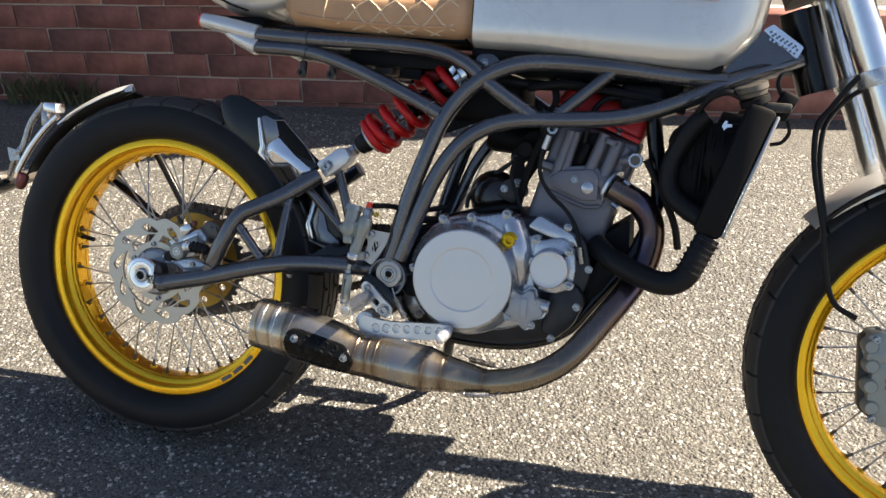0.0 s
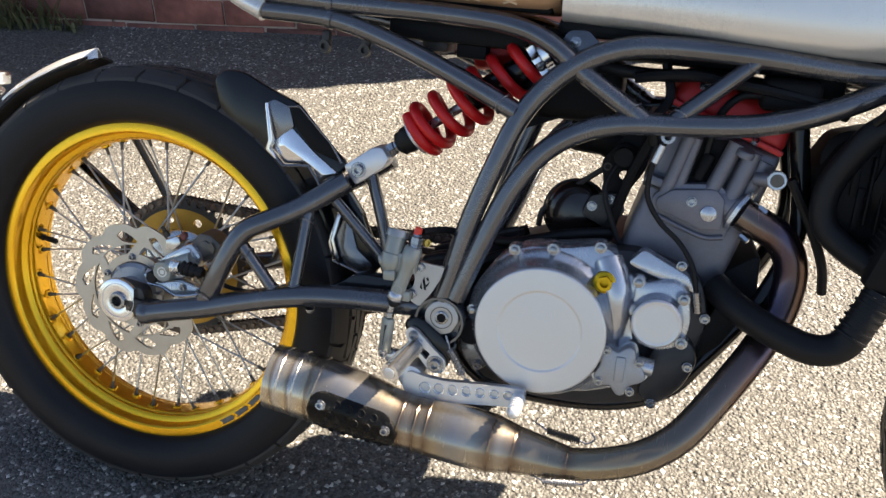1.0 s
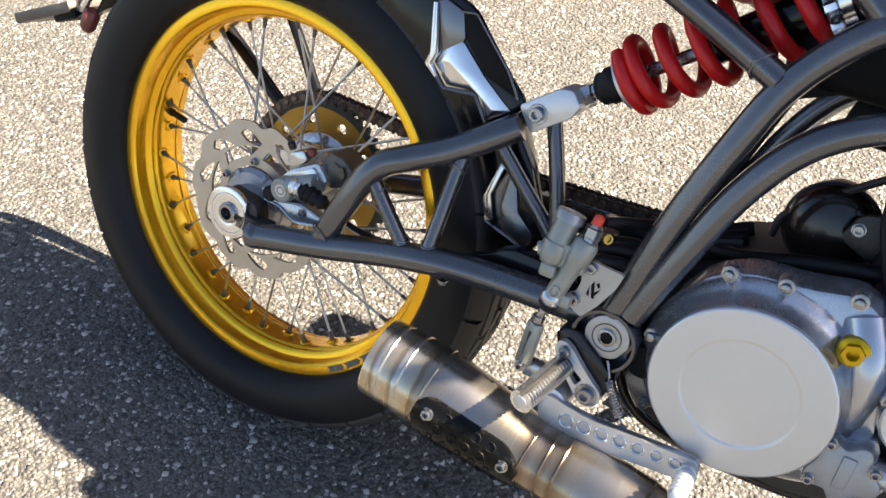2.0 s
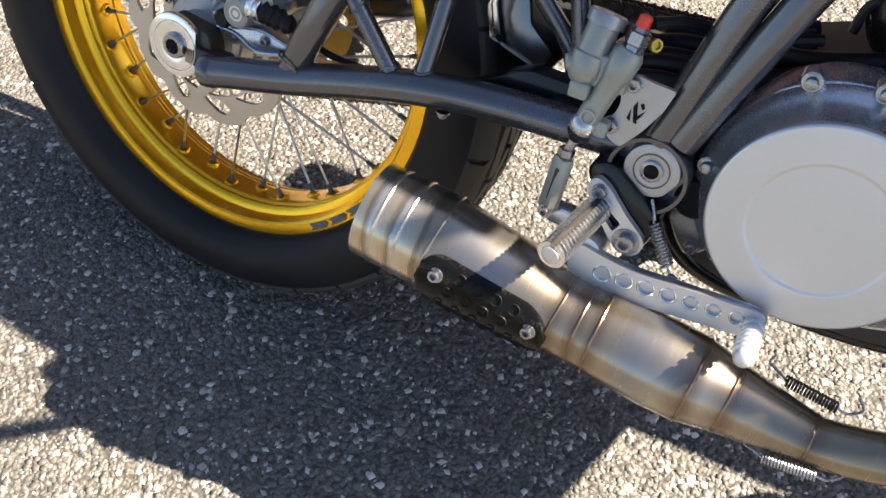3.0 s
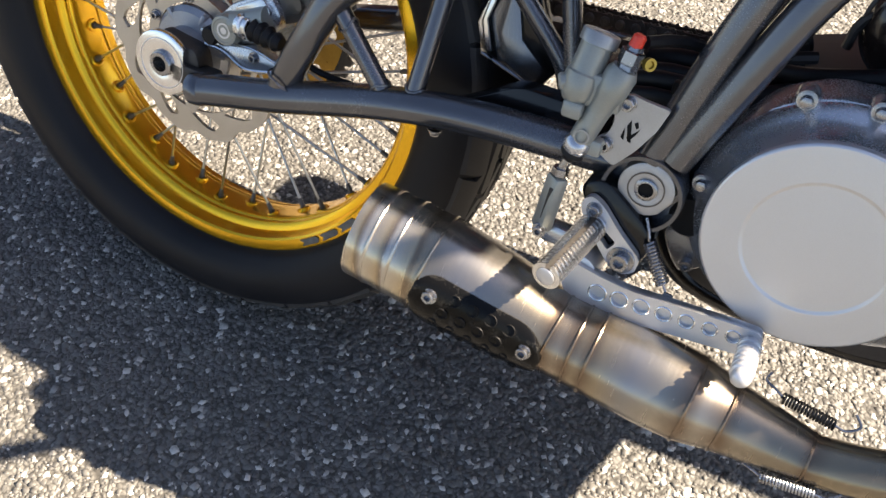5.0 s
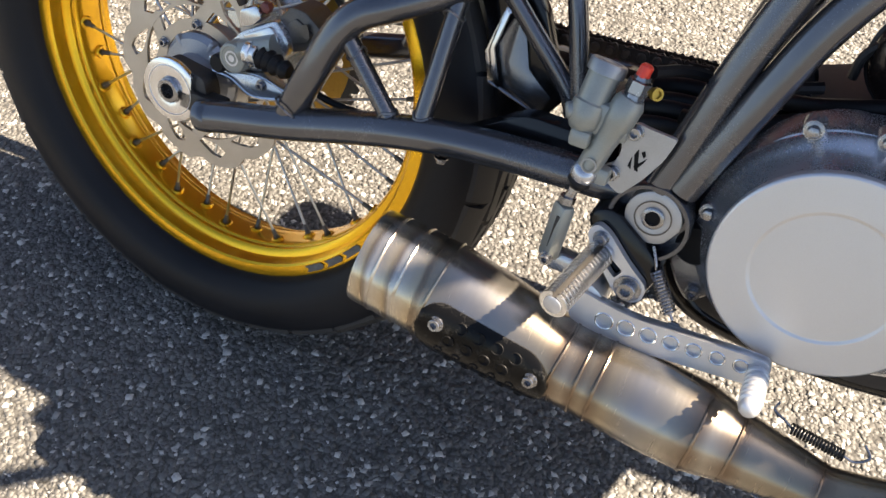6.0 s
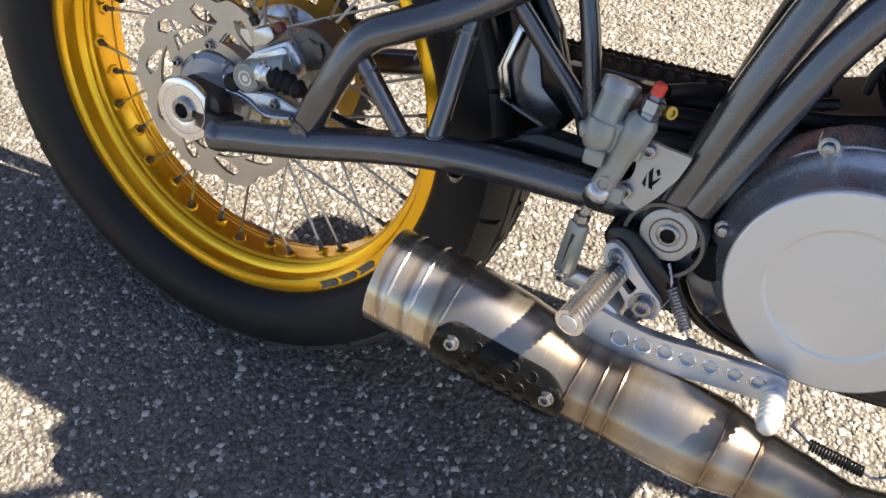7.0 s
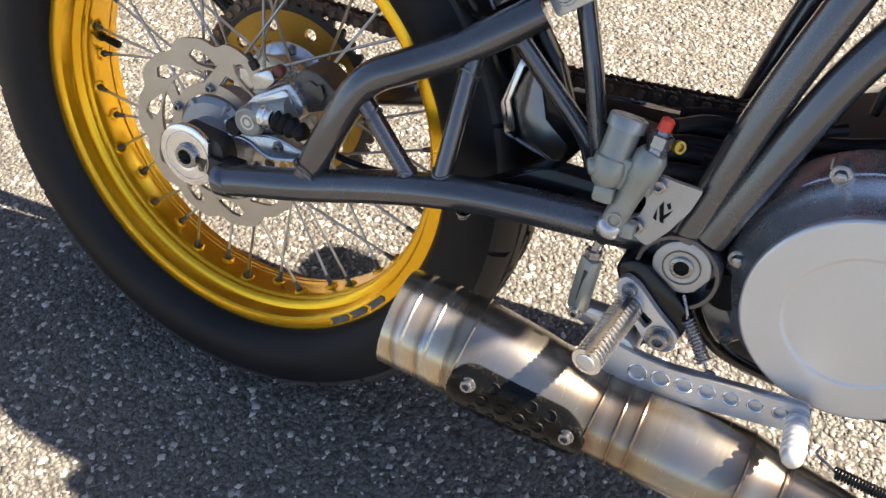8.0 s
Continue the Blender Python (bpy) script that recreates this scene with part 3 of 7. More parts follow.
    part("pad_pin", lathe([(0, 0.0055), (0.007, 0.0055), (0.008, 0.004), (0.008, 0)], side(0.0975, 0.1085, -0.092), n=6), LENS, cal, "rusty pad pin nut")
    part("rubber_boot", lathe([(0, 0.008), (0.003, 0.0115), (0.007, 0.008), (0.011, 0.0112), (0.015, 0.0078), (0.02, 0.0108), (0.025, 0.007), (0.031, 0.0095), (0.037, 0.006), (0.037, 0)], along((0.108, -0.117, 0.069), (0.146, -0.123, 0.067)), n=18), HOSE, cal, "ribbed black slide boot")
    part("slide_pin", lathe([(0, 0.0095), (0.012, 0.0095), (0.0145, 0.0075), (0.0145, 0)], side(0.0555, 0.0435, -0.1), n=18), HOSE, cal, "black rubber plug")
    arm = rounded([(0.0356, 0.043), (0.0585, 0.05), (0.0613, 0.0331), (0.0994, 0.0446), (0.1366, 0.0357), (0.1277, 0.024), (0.09, 0.015), (0.0676, 0.026), (0.0416, 0.0271)], 0.004, 3)
    part("carrier_arm", plate(arm, (), -0.006, 0.004, side(0, 0, -0.1), bev=0.0018), CASE, cal, "plated caliper carrier arm")
    part("carrier_rib", sweep([(0.045, -0.105, 0.031), (0.0676, -0.105, 0.0295), (0.092, -0.105, 0.0195), (0.126, -0.105, 0.0265)], 0.002, n=8), STEEL, cal)
    part("carrier_rib", sweep([(0.062, -0.105, 0.036), (0.099, -0.105, 0.0425), (0.133, -0.105, 0.0355)], 0.0016, n=8), STEEL, cal)
    put_bolts(cal, [(0.102, 0.0335, -0.104)], SMALLBOLT)
    part("brake_line", sweep([(0.15, -0.124, 0.066), (0.185, -0.116, 0.05), (0.24, -0.112, 0.05), (0.32, -0.105, 0.06), (0.42, -0.105, 0.075)], 0.0032, n=8), HOSE, cal)
    # axle end
    face = [(0.0335 * math.cos(a), 0.0335 * math.sin(a)) for a in [radians(38 + k * 8) for k in range(36)]]
    nut = part("rear_axle", plate(face, [circle(0, 0, 0.012, 28)], 0.0, 0.0055, side(0.010, 0.005, -0.1225), bev=0.0022), POLISH, bike, "bright machined rear axle end with hollow spindle")
    part("dish", lathe([(0.0056, 0.0262), (0.0058, 0.0255), (0.0035, 0.0235), (0.0035, 0.012)], side(0.010, 0.005, -0.1227), n=48), MACHINED, nut)
    part("spindle", lathe([(-0.004, 0.0125), (0.0085, 0.0125), (0.0095, 0.0115), (0.0095, 0.0080), (0.006, 0.0078), (-0.03, 0.0077)], side(0.010, 0.005, -0.1225), n=32), ZINC, nut)
    # black disc inside the spindle, coloured for the shade of the bore
    part("bore", lathe([(0.0, 0.0077), (0.0, 0)], side(0.010, 0.005, -0.118), n=20), PLASTIC, nut, "dark hollow bore")
    part("spacer", plate(rounded([(-0.018, -0.028), (0.032, -0.024), (0.042, 0.0), (0.036, 0.022), (-0.014, 0.028), (-0.026, 0)], 0.008), (), -0.022, -0.001, side(0.01, 0.005, -0.1225), bev=0.002), DARKSTEEL, nut)
    part("adjuster", box((0.045, -0.118, 0.0), (0.05, 0.02, 0.022), 0.003), DARKSTEEL, nut)


build_rear_brake()


def build_final_drive():
    N = 42
    outer = []
    for k in range(N * 4):
        a = 2 * math.pi * k / (N * 4)
        r = (0.108, 0.116, 0.116, 0.108)[k % 4]
        outer.append((r * math.cos(a), r * math.sin(a)))
    holes = [circle(0, 0, 0.045, 36)]
    for i in range(10):
        a = 2 * math.pi * i / 10
        holes.append(circle(0.083 * math.cos(a), 0.083 * math.sin(a), 0.0075, 14))
    sp = part("rear_sprocket", plate(circle(0, 0, 0.1, 60), holes, 0, 0.006, side(0.004, 0.002, 0.072)), BRONZE, bike, "bronze rear sprocket with round holes")
    hubm = side(0.004, 0.002, 0.070)
    part("sprocket_carrier", lathe([(0.0, 0.066), (0.006, 0.066), (0.009, 0.063), (0.012, 0.05), (0.02, 0.044), (0.034, 0.04), (0.034, 0)], hubm, n=44), STEEL, sp, "bright sprocket carrier")
    for i in range(6):
        a = 2 * math.pi * (i + 0.4) / 6
        part("bolt", BOLT, None, sp, "", side(0.004 + 0.058 * math.cos(a), 0.002 + 0.058 * math.sin(a), 0.062))
    part("tooth_ring", plate(outer, [circle(0, 0, 0.0985, 60)], 0, 0.005, side(0.004, 0.002, 0.0715)), DARKSTEEL, sp)
    pitch = 0.0158

    def link_mesh(wide):
        bm = bmesh.new()
        out = []
        for k in range(20):
            a = 2 * math.pi * (k + 0.5) / 20
            out.append((math.copysign(0.0079, math.cos(a)) + 0.0083 * math.cos(a), 0.0098 * math.sin(a) * (0.55 + 0.45 * min(1.0, 2.2 * abs(math.cos(a))))))
        for sgn in (-1, 1):
            y = sgn * (0.0085 if wide else 0.0058)
            plate(out, (), y - 0.0011, y + 0.0011, NM, bm=bm)
        return mesh_of("link", bm, CHAIN)

    links = [link_mesh(True), link_mesh(False)]
    pin_me = mesh_of("pin", lathe([(-0.0124, 0), (-0.0124, 0.0036), (-0.011, 0.005), (0.011, 0.005), (0.0124, 0.0036), (0.0124, 0)], VM, n=10), CHAINPIN)
    chain = []

    def link(p, q, wide):
        mid, d = (p + q) / 2, (q - p)
        m = Matrix.Translation(mid) @ pose(0, 0, 0, 0, -math.degrees(math.atan2(d.z, d.x)))
        if not chain:
            chain.append(part("drive_chain", links[0], None, bike, "dark oily roller chain", m))
            chain.append(m.inverted())
        else:
            part("link", links[0 if wide else 1], None, chain[0], "", chain[1] @ m)
        part("pin", pin_me, None, chain[0], "", chain[1] @ Matrix.Translation(p))

    R, r2, c2 = 0.1125, 0.036, V(0.535, 0, 0.098)
    path = []
    top0, top1 = V(-0.008, 0.08, 0.114), V(0.53, 0.08, 0.124)
    bot0, bot1 = V(0.03, 0.075, -0.107), V(0.54, 0.075, 0.062)
    n_run = 34
    top = [top0.lerp(top1, k / n_run) - V(0, 0, 0.012 * math.sin(math.pi * k / n_run)) for k in range(n_run + 1)]
    arc = [V(0.004 + R * math.cos(a), 0.075, 0.002 + R * math.sin(a)) for a in [radians(96 + k * 8.1) for k in range(22)]]
    bot = [bot0.lerp(bot1, k / n_run) - V(0, 0, 0.010 * math.sin(math.pi * k / n_run)) for k in range(n_run + 1)]
    for run in (top, arc, bot):
        for k in range(len(run) - 1):
            link(run[k], run[k + 1], k % 2 == 0)
    part("chain_slider", plate(rounded([(0.29, 0.083), (0.36, 0.088), (0.5, 0.094), (0.5, 0.075), (0.3, 0.06)], 0.008), (), 0, 0.03, side(0, 0, 0.1), bev=0.003), PLASTIC, bike, "black chain slider")
    part("sprocket_cover", plate(rounded([(0.475, 0.105), (0.52, 0.112), (0.59, 0.115), (0.61, 0.09), (0.57, 0.05), (0.49, 0.05)], 0.02), (), 0, 0.04, side(0, 0, 0.12), bev=0.005), PLASTIC, bike, "black front sprocket cover")
    part("chain_guide", plate(rounded([(0.16, 0.16), (0.31, 0.115), (0.30, 0.10), (0.15, 0.14)], 0.006), (), 0, 0.02, side(0, 0, 0.085), bev=0.003), PLASTIC, bike)


build_final_drive()


# ---- frame ----
A_LINE = [(0.497, -0.140, 0.095), (0.522, -0.139, 0.200), (0.552, -0.135, 0.293), (0.574, -0.130, 0.346), (0.609, -0.127, 0.391), (0.654, -0.125, 0.423), (0.713, -0.122, 0.439), (0.820, -0.115, 0.440), (0.93, -0.100, 0.433), (1.005, -0.084, 0.432)]
B_LINE = [(0.514, -0.140, 0.099), (0.545, -0.140, 0.187), (0.569, -0.138, 0.248), (0.602, -0.135, 0.299), (0.645, -0.132, 0.331), (0.698, -0.130, 0.347), (0.770, -0.125, 0.353), (0.842, -0.120, 0.361), (0.90, -0.112, 0.377), (0.958, -0.100, 0.402), (1.015, -0.080, 0.432), (1.115, -0.040, 0.474)]
SUB_UP = [(0.213, -0.098, 0.458), (0.312, -0.105, 0.455), (0.454, -0.110, 0.454), (0.545, -0.115, 0.448), (0.597, -0.120, 0.431), (0.645, -0.125, 0.398), (0.724, -0.128, 0.350)]
SUB_LO = [(0.213, -0.098, 0.437), (0.311, -0.105, 0.434), (0.392, -0.110, 0.414), (0.480, -0.120, 0.382), (0.566, -0.130, 0.346)]


def mirror(line):
    return [(u, -v, w) for u, v, w in line]


def weld_bead(parent, p, q, r, seed=1):
    """A rippled bead round the end of a tube."""
    rnd = random.Random(seed)
    m = along(p, q)
    pts = []
    for k in range(37):
        a = 2 * math.pi * k / 36
        pts.append(m @ V((r + 0.0004) * math.cos(a), (r + 0.0004) * math.sin(a), 0.0025 * math.cos(2 * a) + rnd.uniform(-0.0004, 0.0004)))
    rad = [0.0009 + (0.0004 if k % 2 else 0) for k in range(37)]
    part("weld_bead", sweep(pts, rad, n=7, steps=1, cap=False), WELD, parent)


def build_frame():
    root = part("frame", lathe([(-0.066, 0), (-0.066, 0.032), (0.066, 0.032), (0.066, 0)], along((1.13, 0, 0.49), (1.105, 0, 0.56)), n=28), GLOSS, bike, "gunmetal lacquered tubular steel frame")
    for flip in (False, True):
        f = mirror if flip else (lambda x: x)
        part("main_tube", sweep(f(A_LINE), 0.0135), FRAME, root)
        part("lower_tube", sweep(f(B_LINE), 0.0135), FRAME, root)
        part("seat_tube", sweep(f(SUB_UP), 0.0125), FRAME, root)
        part("seat_stay", sweep(f(SUB_LO), 0.0125), FRAME, root)
        part("brace", sweep(f([(0.839, -0.1135, 0.437), (0.748, -0.1255, 0.352)]), 0.0105, steps=1), FRAME, root)
        for k, (p, q, r) in enumerate((((0.761, -0.1238, 0.364), (0.839, -0.1135, 0.437), 0.0105), ((0.829, -0.1148, 0.4277), (0.748, -0.1255, 0.352), 0.0105), ((0.703, -0.1275, 0.363), (0.645, -0.125, 0.398), 0.0125), ((0.546, -0.1275, 0.354), (0.48, -0.12, 0.382), 0.0125))):
            weld_bead(root, *(f([p])[0], f([q])[0]), r, 5 + k)
        s = 1 if flip else -1
        part("gusset", plate(rounded([(1.0, 0.445), (1.045, 0.505), (1.07, 0.52), (1.105, 0.488), (1.115, 0.478), (1.03, 0.44)], 0.006), (), -0.002, 0.002, side(0, 0, s * 0.068)), FRAME, root)
        part("joint_web", plate(rounded([(0.503, 0.13), (0.513, 0.13), (0.535, 0.19), (0.528, 0.19)], 0.003), (), -0.003, 0.003, side(0, 0, s * 0.139)), FRAME, root)
    for u, w, half in ((0.213, 0.447, 0.098), (0.43, 0.40, 0.112), (0.654, 0.423, 0.122), (0.97, 0.415, 0.095)):
        part("cross_tube", sweep([(u, -half, w), (u, half, w)], 0.010, steps=1), FRAME, root)
    # clamp bands where the tail bolts on
    for line, k in ((SUB_UP, 1), (SUB_LO, 1)):
        p, q = Vector(line[k]), Vector(line[k + 1])
        part("band", lathe([(-0.004, 0.0128), (-0.004, 0.0142), (0.004, 0.0142), (0.004, 0.0128)], along(p - (q - p) * 0.02, q), n=24), FRAME, root)
    # tank mounting bolt on its lug
    part("tank_lug", plate(rounded([(0.60, 0.42), (0.613, 0.448), (0.636, 0.452), (0.66, 0.43), (0.64, 0.405)], 0.008), (), 0, 0.006, side(0, 0, -0.094), bev=0.001), FRAME, root)
    put_bolts(root, [(0.624, 0.435, -0.1)], HEX)
    # swingarm pivot housing
    part("pivot_shell", lathe([(-0.02, 0.0), (-0.02, 0.0325), (0.018, 0.0335), (0.02, 0.0325), (0.02, 0.0295), (0.002, 0.029), (0.002, 0)], side(0.4985, 0.0675, -0.134), n=48), FRAME, root, "dark pivot housing")
    part("pivot_cap", plate([(0.0226 * math.cos(a), 0.0226 * math.sin(a)) for a in [radians(-10 + k * 8) for k in range(41)]], [circle(0, 0, 0.0078, 24)], 0.001, 0.016, side(0.501, 0.073, -0.136), bev=0.0012), PLATEMETAL, root, "machined pivot cap with a flat side")
    # black disc just inside the mouth, coloured for the shade of the bore
    part("bore", lathe([(0.0, 0.0062), (0.0, 0)], side(0.501, 0.073, -0.1515), n=16), PLASTIC, root, "dark hollow pivot bore")
    # thin dark ring laid on the cap for the shade in its groove
    part("pivot_groove_shade", lathe([(0.0, 0.0150), (0.0004, 0.0150), (0.0004, 0.0138), (0.0, 0.0138)], side(0.501, 0.073, -0.1522), n=36), CALBRIDGE, root)
    part("pivot_bush", lathe([(0.0, 0.0092), (0.0012, 0.0092), (0.0016, 0.0086), (0.0016, 0.0062), (-0.014, 0.006), (-0.014, 0)], side(0.501, 0.073, -0.152), n=28), ZINC, root)
    mesh_holes = [circle(1.064 + 0.0062 * i + 0.0031 * (j % 2), 0.505 - 0.0032 * i + 0.0056 * j - 0.006, 0.0019, 8) for i in range(7) for j in range(3)]
    part("mesh_panel", plate(rounded([(1.052, 0.512), (1.066, 0.522), (1.114, 0.490), (1.106, 0.472)], 0.003), mesh_holes, 0.0, 0.0015, side(0, 0, -0.0725)), POLISH, root, "bright perforated mesh panel")
    # lower engine cradle
    for s in (-1, 1):
        part("cradle_tube", sweep([(0.51, s * 0.11, 0.06), (0.53, s * 0.1, 0.0), (0.57, s * 0.09, -0.03), (0.66, s * 0.085, -0.038), (0.74, s * 0.085, -0.027), (0.80, s * 0.087, 0.004), (0.836, s * 0.085, 0.052), (0.872, s * 0.078, 0.105), (0.905, s * 0.068, 0.16), (0.924, s * 0.058, 0.24), (0.906, s * 0.056, 0.344), (0.895, s * 0.056, 0.41)], 0.012), GLOSS, root, "black lower frame rail")
    part("skid_plate", plate(rounded([(0.54, -0.036), (0.66, -0.05), (0.745, -0.04), (0.80, -0.01), (0.832, 0.045), (0.815, 0.05), (0.785, 0.0), (0.735, -0.026), (0.66, -0.036), (0.55, -0.026)], 0.01), (), -0.075, 0.075, side(0, 0, 0), bev=0.003), GLOSS, root, "glossy black sump guard")


build_frame()


# ---- swingarm and shock ----
def build_swingarm():
    low = [(0.060, -0.135, -0.003), (0.10, -0.135, 0.008), (0.15, -0.135, 0.021), (0.22, -0.135, 0.043), (0.272, -0.135, 0.0575), (0.32, -0.133, 0.0665), (0.372, -0.130, 0.0715), (0.43, -0.125, 0.0735), (0.49, -0.118, 0.074)]
    up = [(0.149, -0.129, 0.023), (0.167, -0.1345, 0.062), (0.182, -0.135, 0.094), (0.198, -0.132, 0.126), (0.214, -0.128, 0.145), (0.24, -0.122, 0.159), (0.28, -0.110, 0.180), (0.318, -0.098, 0.206), (0.340, -0.090, 0.222)]
    arm = part("swingarm", sweep(low, 0.0158, n=18), FRAME, bike, "gunmetal tubular swingarm")
    part("upper_tube", sweep(up, 0.0148, n=16), FRAME, arm)
    part("strut", sweep([(0.208, -0.131, 0.12), (0.262, -0.135, 0.06)], 0.0085, steps=1), FRAME, arm)
    part("strut", sweep([(0.293, -0.107, 0.18), (0.287, -0.134, 0.07)], 0.0085, steps=1), FRAME, arm)
    for k, (p, q, r) in enumerate((((0.2163, -0.1316, 0.111), (0.262, -0.135, 0.06), 0.0085), ((0.2548, -0.1347, 0.0682), (0.208, -0.131, 0.12), 0.0085), ((0.2915, -0.111, 0.164), (0.287, -0.134, 0.07), 0.0085), ((0.2874, -0.1324, 0.0764), (0.293, -0.107, 0.18), 0.0085), ((0.157, -0.135, 0.0415), (0.168, -0.135, 0.064), 0.0148))):
        weld_bead(arm, p, q, r, 20 + k)
    part("end_cap", lathe([(-0.006, 0.0155), (0.0, 0.0164), (0.008, 0.0164), (0.009, 0.0158)], along((0.060, -0.135, -0.003), (0.10, -0.135, 0.008)), n=24), FRAME, arm)
    # left side of the arm
    part("left_tube", sweep(mirror(low), 0.0158, n=16), FRAME, arm)
    part("left_upper_tube", sweep([(u, 0.13 - 0.1 * max(0, u - 0.2), w) for u, v, w in up], 0.0148, n=14), FRAME, arm)
    part("cross_member", box((0.425, 0, 0.072), (0.06, 0.25, 0.036), 0.012), GLOSS, arm)
    part("web_plate", plate(rounded([(0.30, 0.055), (0.44, 0.055), (0.45, 0.1), (0.37, 0.1)], 0.012), (), -0.01, 0.01, side(0, 0, -0.10), bev=0.003), GLOSS, arm)
    part("stay", sweep([(0.362, -0.055, 0.228), (0.382, -0.06, 0.172), (0.402, -0.062, 0.10)], 0.0085), FRAME, arm)
    part("rear_stay", sweep([(0.312, -0.07, 0.192), (0.348, -0.064, 0.154), (0.386, -0.06, 0.114), (0.40, -0.058, 0.085)], 0.0085), FRAME, arm)
    part("bridge", sweep([(0.352, -0.085, 0.234), (0.352, -0.01, 0.234)], 0.011, steps=1), FRAME, arm)
    part("chain_screw", HEX, None, arm, "", side(0.31, 0.045, -0.13) @ pose(0, 0, 0, 90))
    return arm


build_swingarm()

SH0, SH1 = V(0.352, -0.066, 0.238), V(0.585, -0.066, 0.416)


def build_shock():
    d = (SH1 - SH0).normalized()
    L = (SH1 - SH0).length
    rod = part("shock_absorber", lathe([(0.05, 0), (0.05, 0.0065), (L - 0.05, 0.0065), (L - 0.05, 0)], along(SH0, SH1), n=24), ZINC, bike, "rear shock absorber with a red coil spring")
    part("damper_body", lathe([(0.178, 0), (0.178, 0.014), (0.182, 0.017), (L - 0.03, 0.0175), (L - 0.03, 0)], along(SH0, SH1), n=28), GLOSS, rod, "black damper body")
    m = along(SH0, SH1)
    turn = math.degrees(math.atan2(d.z, d.x))
    cm = Matrix.Translation(SH0) @ pose(0, 0, 0, 0, -turn)
    part("clevis", plate(rounded([(-0.014, -0.0155), (0.034, -0.0155), (0.047, -0.009), (0.047, 0.009), (0.034, 0.0155), (-0.014, 0.0155)], 0.005), (), -0.014, 0.0225, cm @ NM, bev=0.002), MACHINED, rod, "machined aluminium clevis")
    part("clevis_bolt", bolt_mesh("clevis_bolt", 0.0075, 0.007, ZINC), None, rod, "", cm @ pose(0.002, -0.0225, 0, 90))
    part("lock_nut", lathe([(0.046, 0), (0.046, 0.0105), (0.056, 0.0105), (0.057, 0.008), (0.06, 0.0085), (0.064, 0.0085), (0.064, 0)], m, n=6), ZINC, rod)
    part("bump_stop", lathe([(0.062, 0), (0.062, 0.0125), (0.066, 0.0165), (0.072, 0.0165), (0.075, 0.0185), (0.088, 0.0185), (0.092, 0.016), (0.092, 0)], m, n=28), HOSE, rod, "black rubber bump stop")
    part("lower_spring_seat", lathe([(0.086, 0.01), (0.086, 0.02), (0.0895, 0.0285), (0.0925, 0.0285), (0.0925, 0.01)], m, n=32), MACHINED, rod)
    pts = []
    for k in range(28 * 6 + 10):
        q = k / 28
        z = 0.0995 + (0.0115 * q if q < 1 else 0.0115 + 0.0305 * (q - 1))
        pts.append(m @ V(0.0318 * math.cos(2 * math.pi * q + 2.2), 0.0318 * math.sin(2 * math.pi * q + 2.2), z))
    part("spring", sweep(pts, 0.0074, n=12, steps=1), RED, rod, "red lacquered coil spring")
    notch = [((0.0365 if k % 4 < 2 else 0.0325) * math.cos(k * math.pi / 20), (0.0365 if k % 4 < 2 else 0.0325) * math.sin(k * math.pi / 20)) for k in range(40)]
    col = part("collar", plate(notch, [circle(0, 0, 0.0185, 24)], 0.279, 0.289, m, bev=0.0006), POLISH, rod, "notched aluminium preload collar")
    part("collar_lock", lathe([(0.2895, 0.018), (0.2895, 0.03), (0.299, 0.03), (0.299, 0.018)], m, n=30), POLISH, col)
    put_at = m @ pose(0, 0, 0, 0, 0, 200) @ pose(0.0345, 0, 0.2845, 0, 90)
    part("bolt", SMALLBOLT, None, col, "", put_at)
    part("top_mount", box((0, 0, 0.302), (0.03, 0.03, 0.036), 0.006, m), DARKSTEEL, rod)
    part("reservoir", lathe([(0, 0), (0, 0.02), (0.01, 0.023), (0.075, 0.023), (0.08, 0.02), (0.08, 0)], along((0.485, -0.03, 0.405), (0.6, -0.01, 0.43)), n=24), REDCOVER, rod, "dark red gas reservoir")


build_shock()


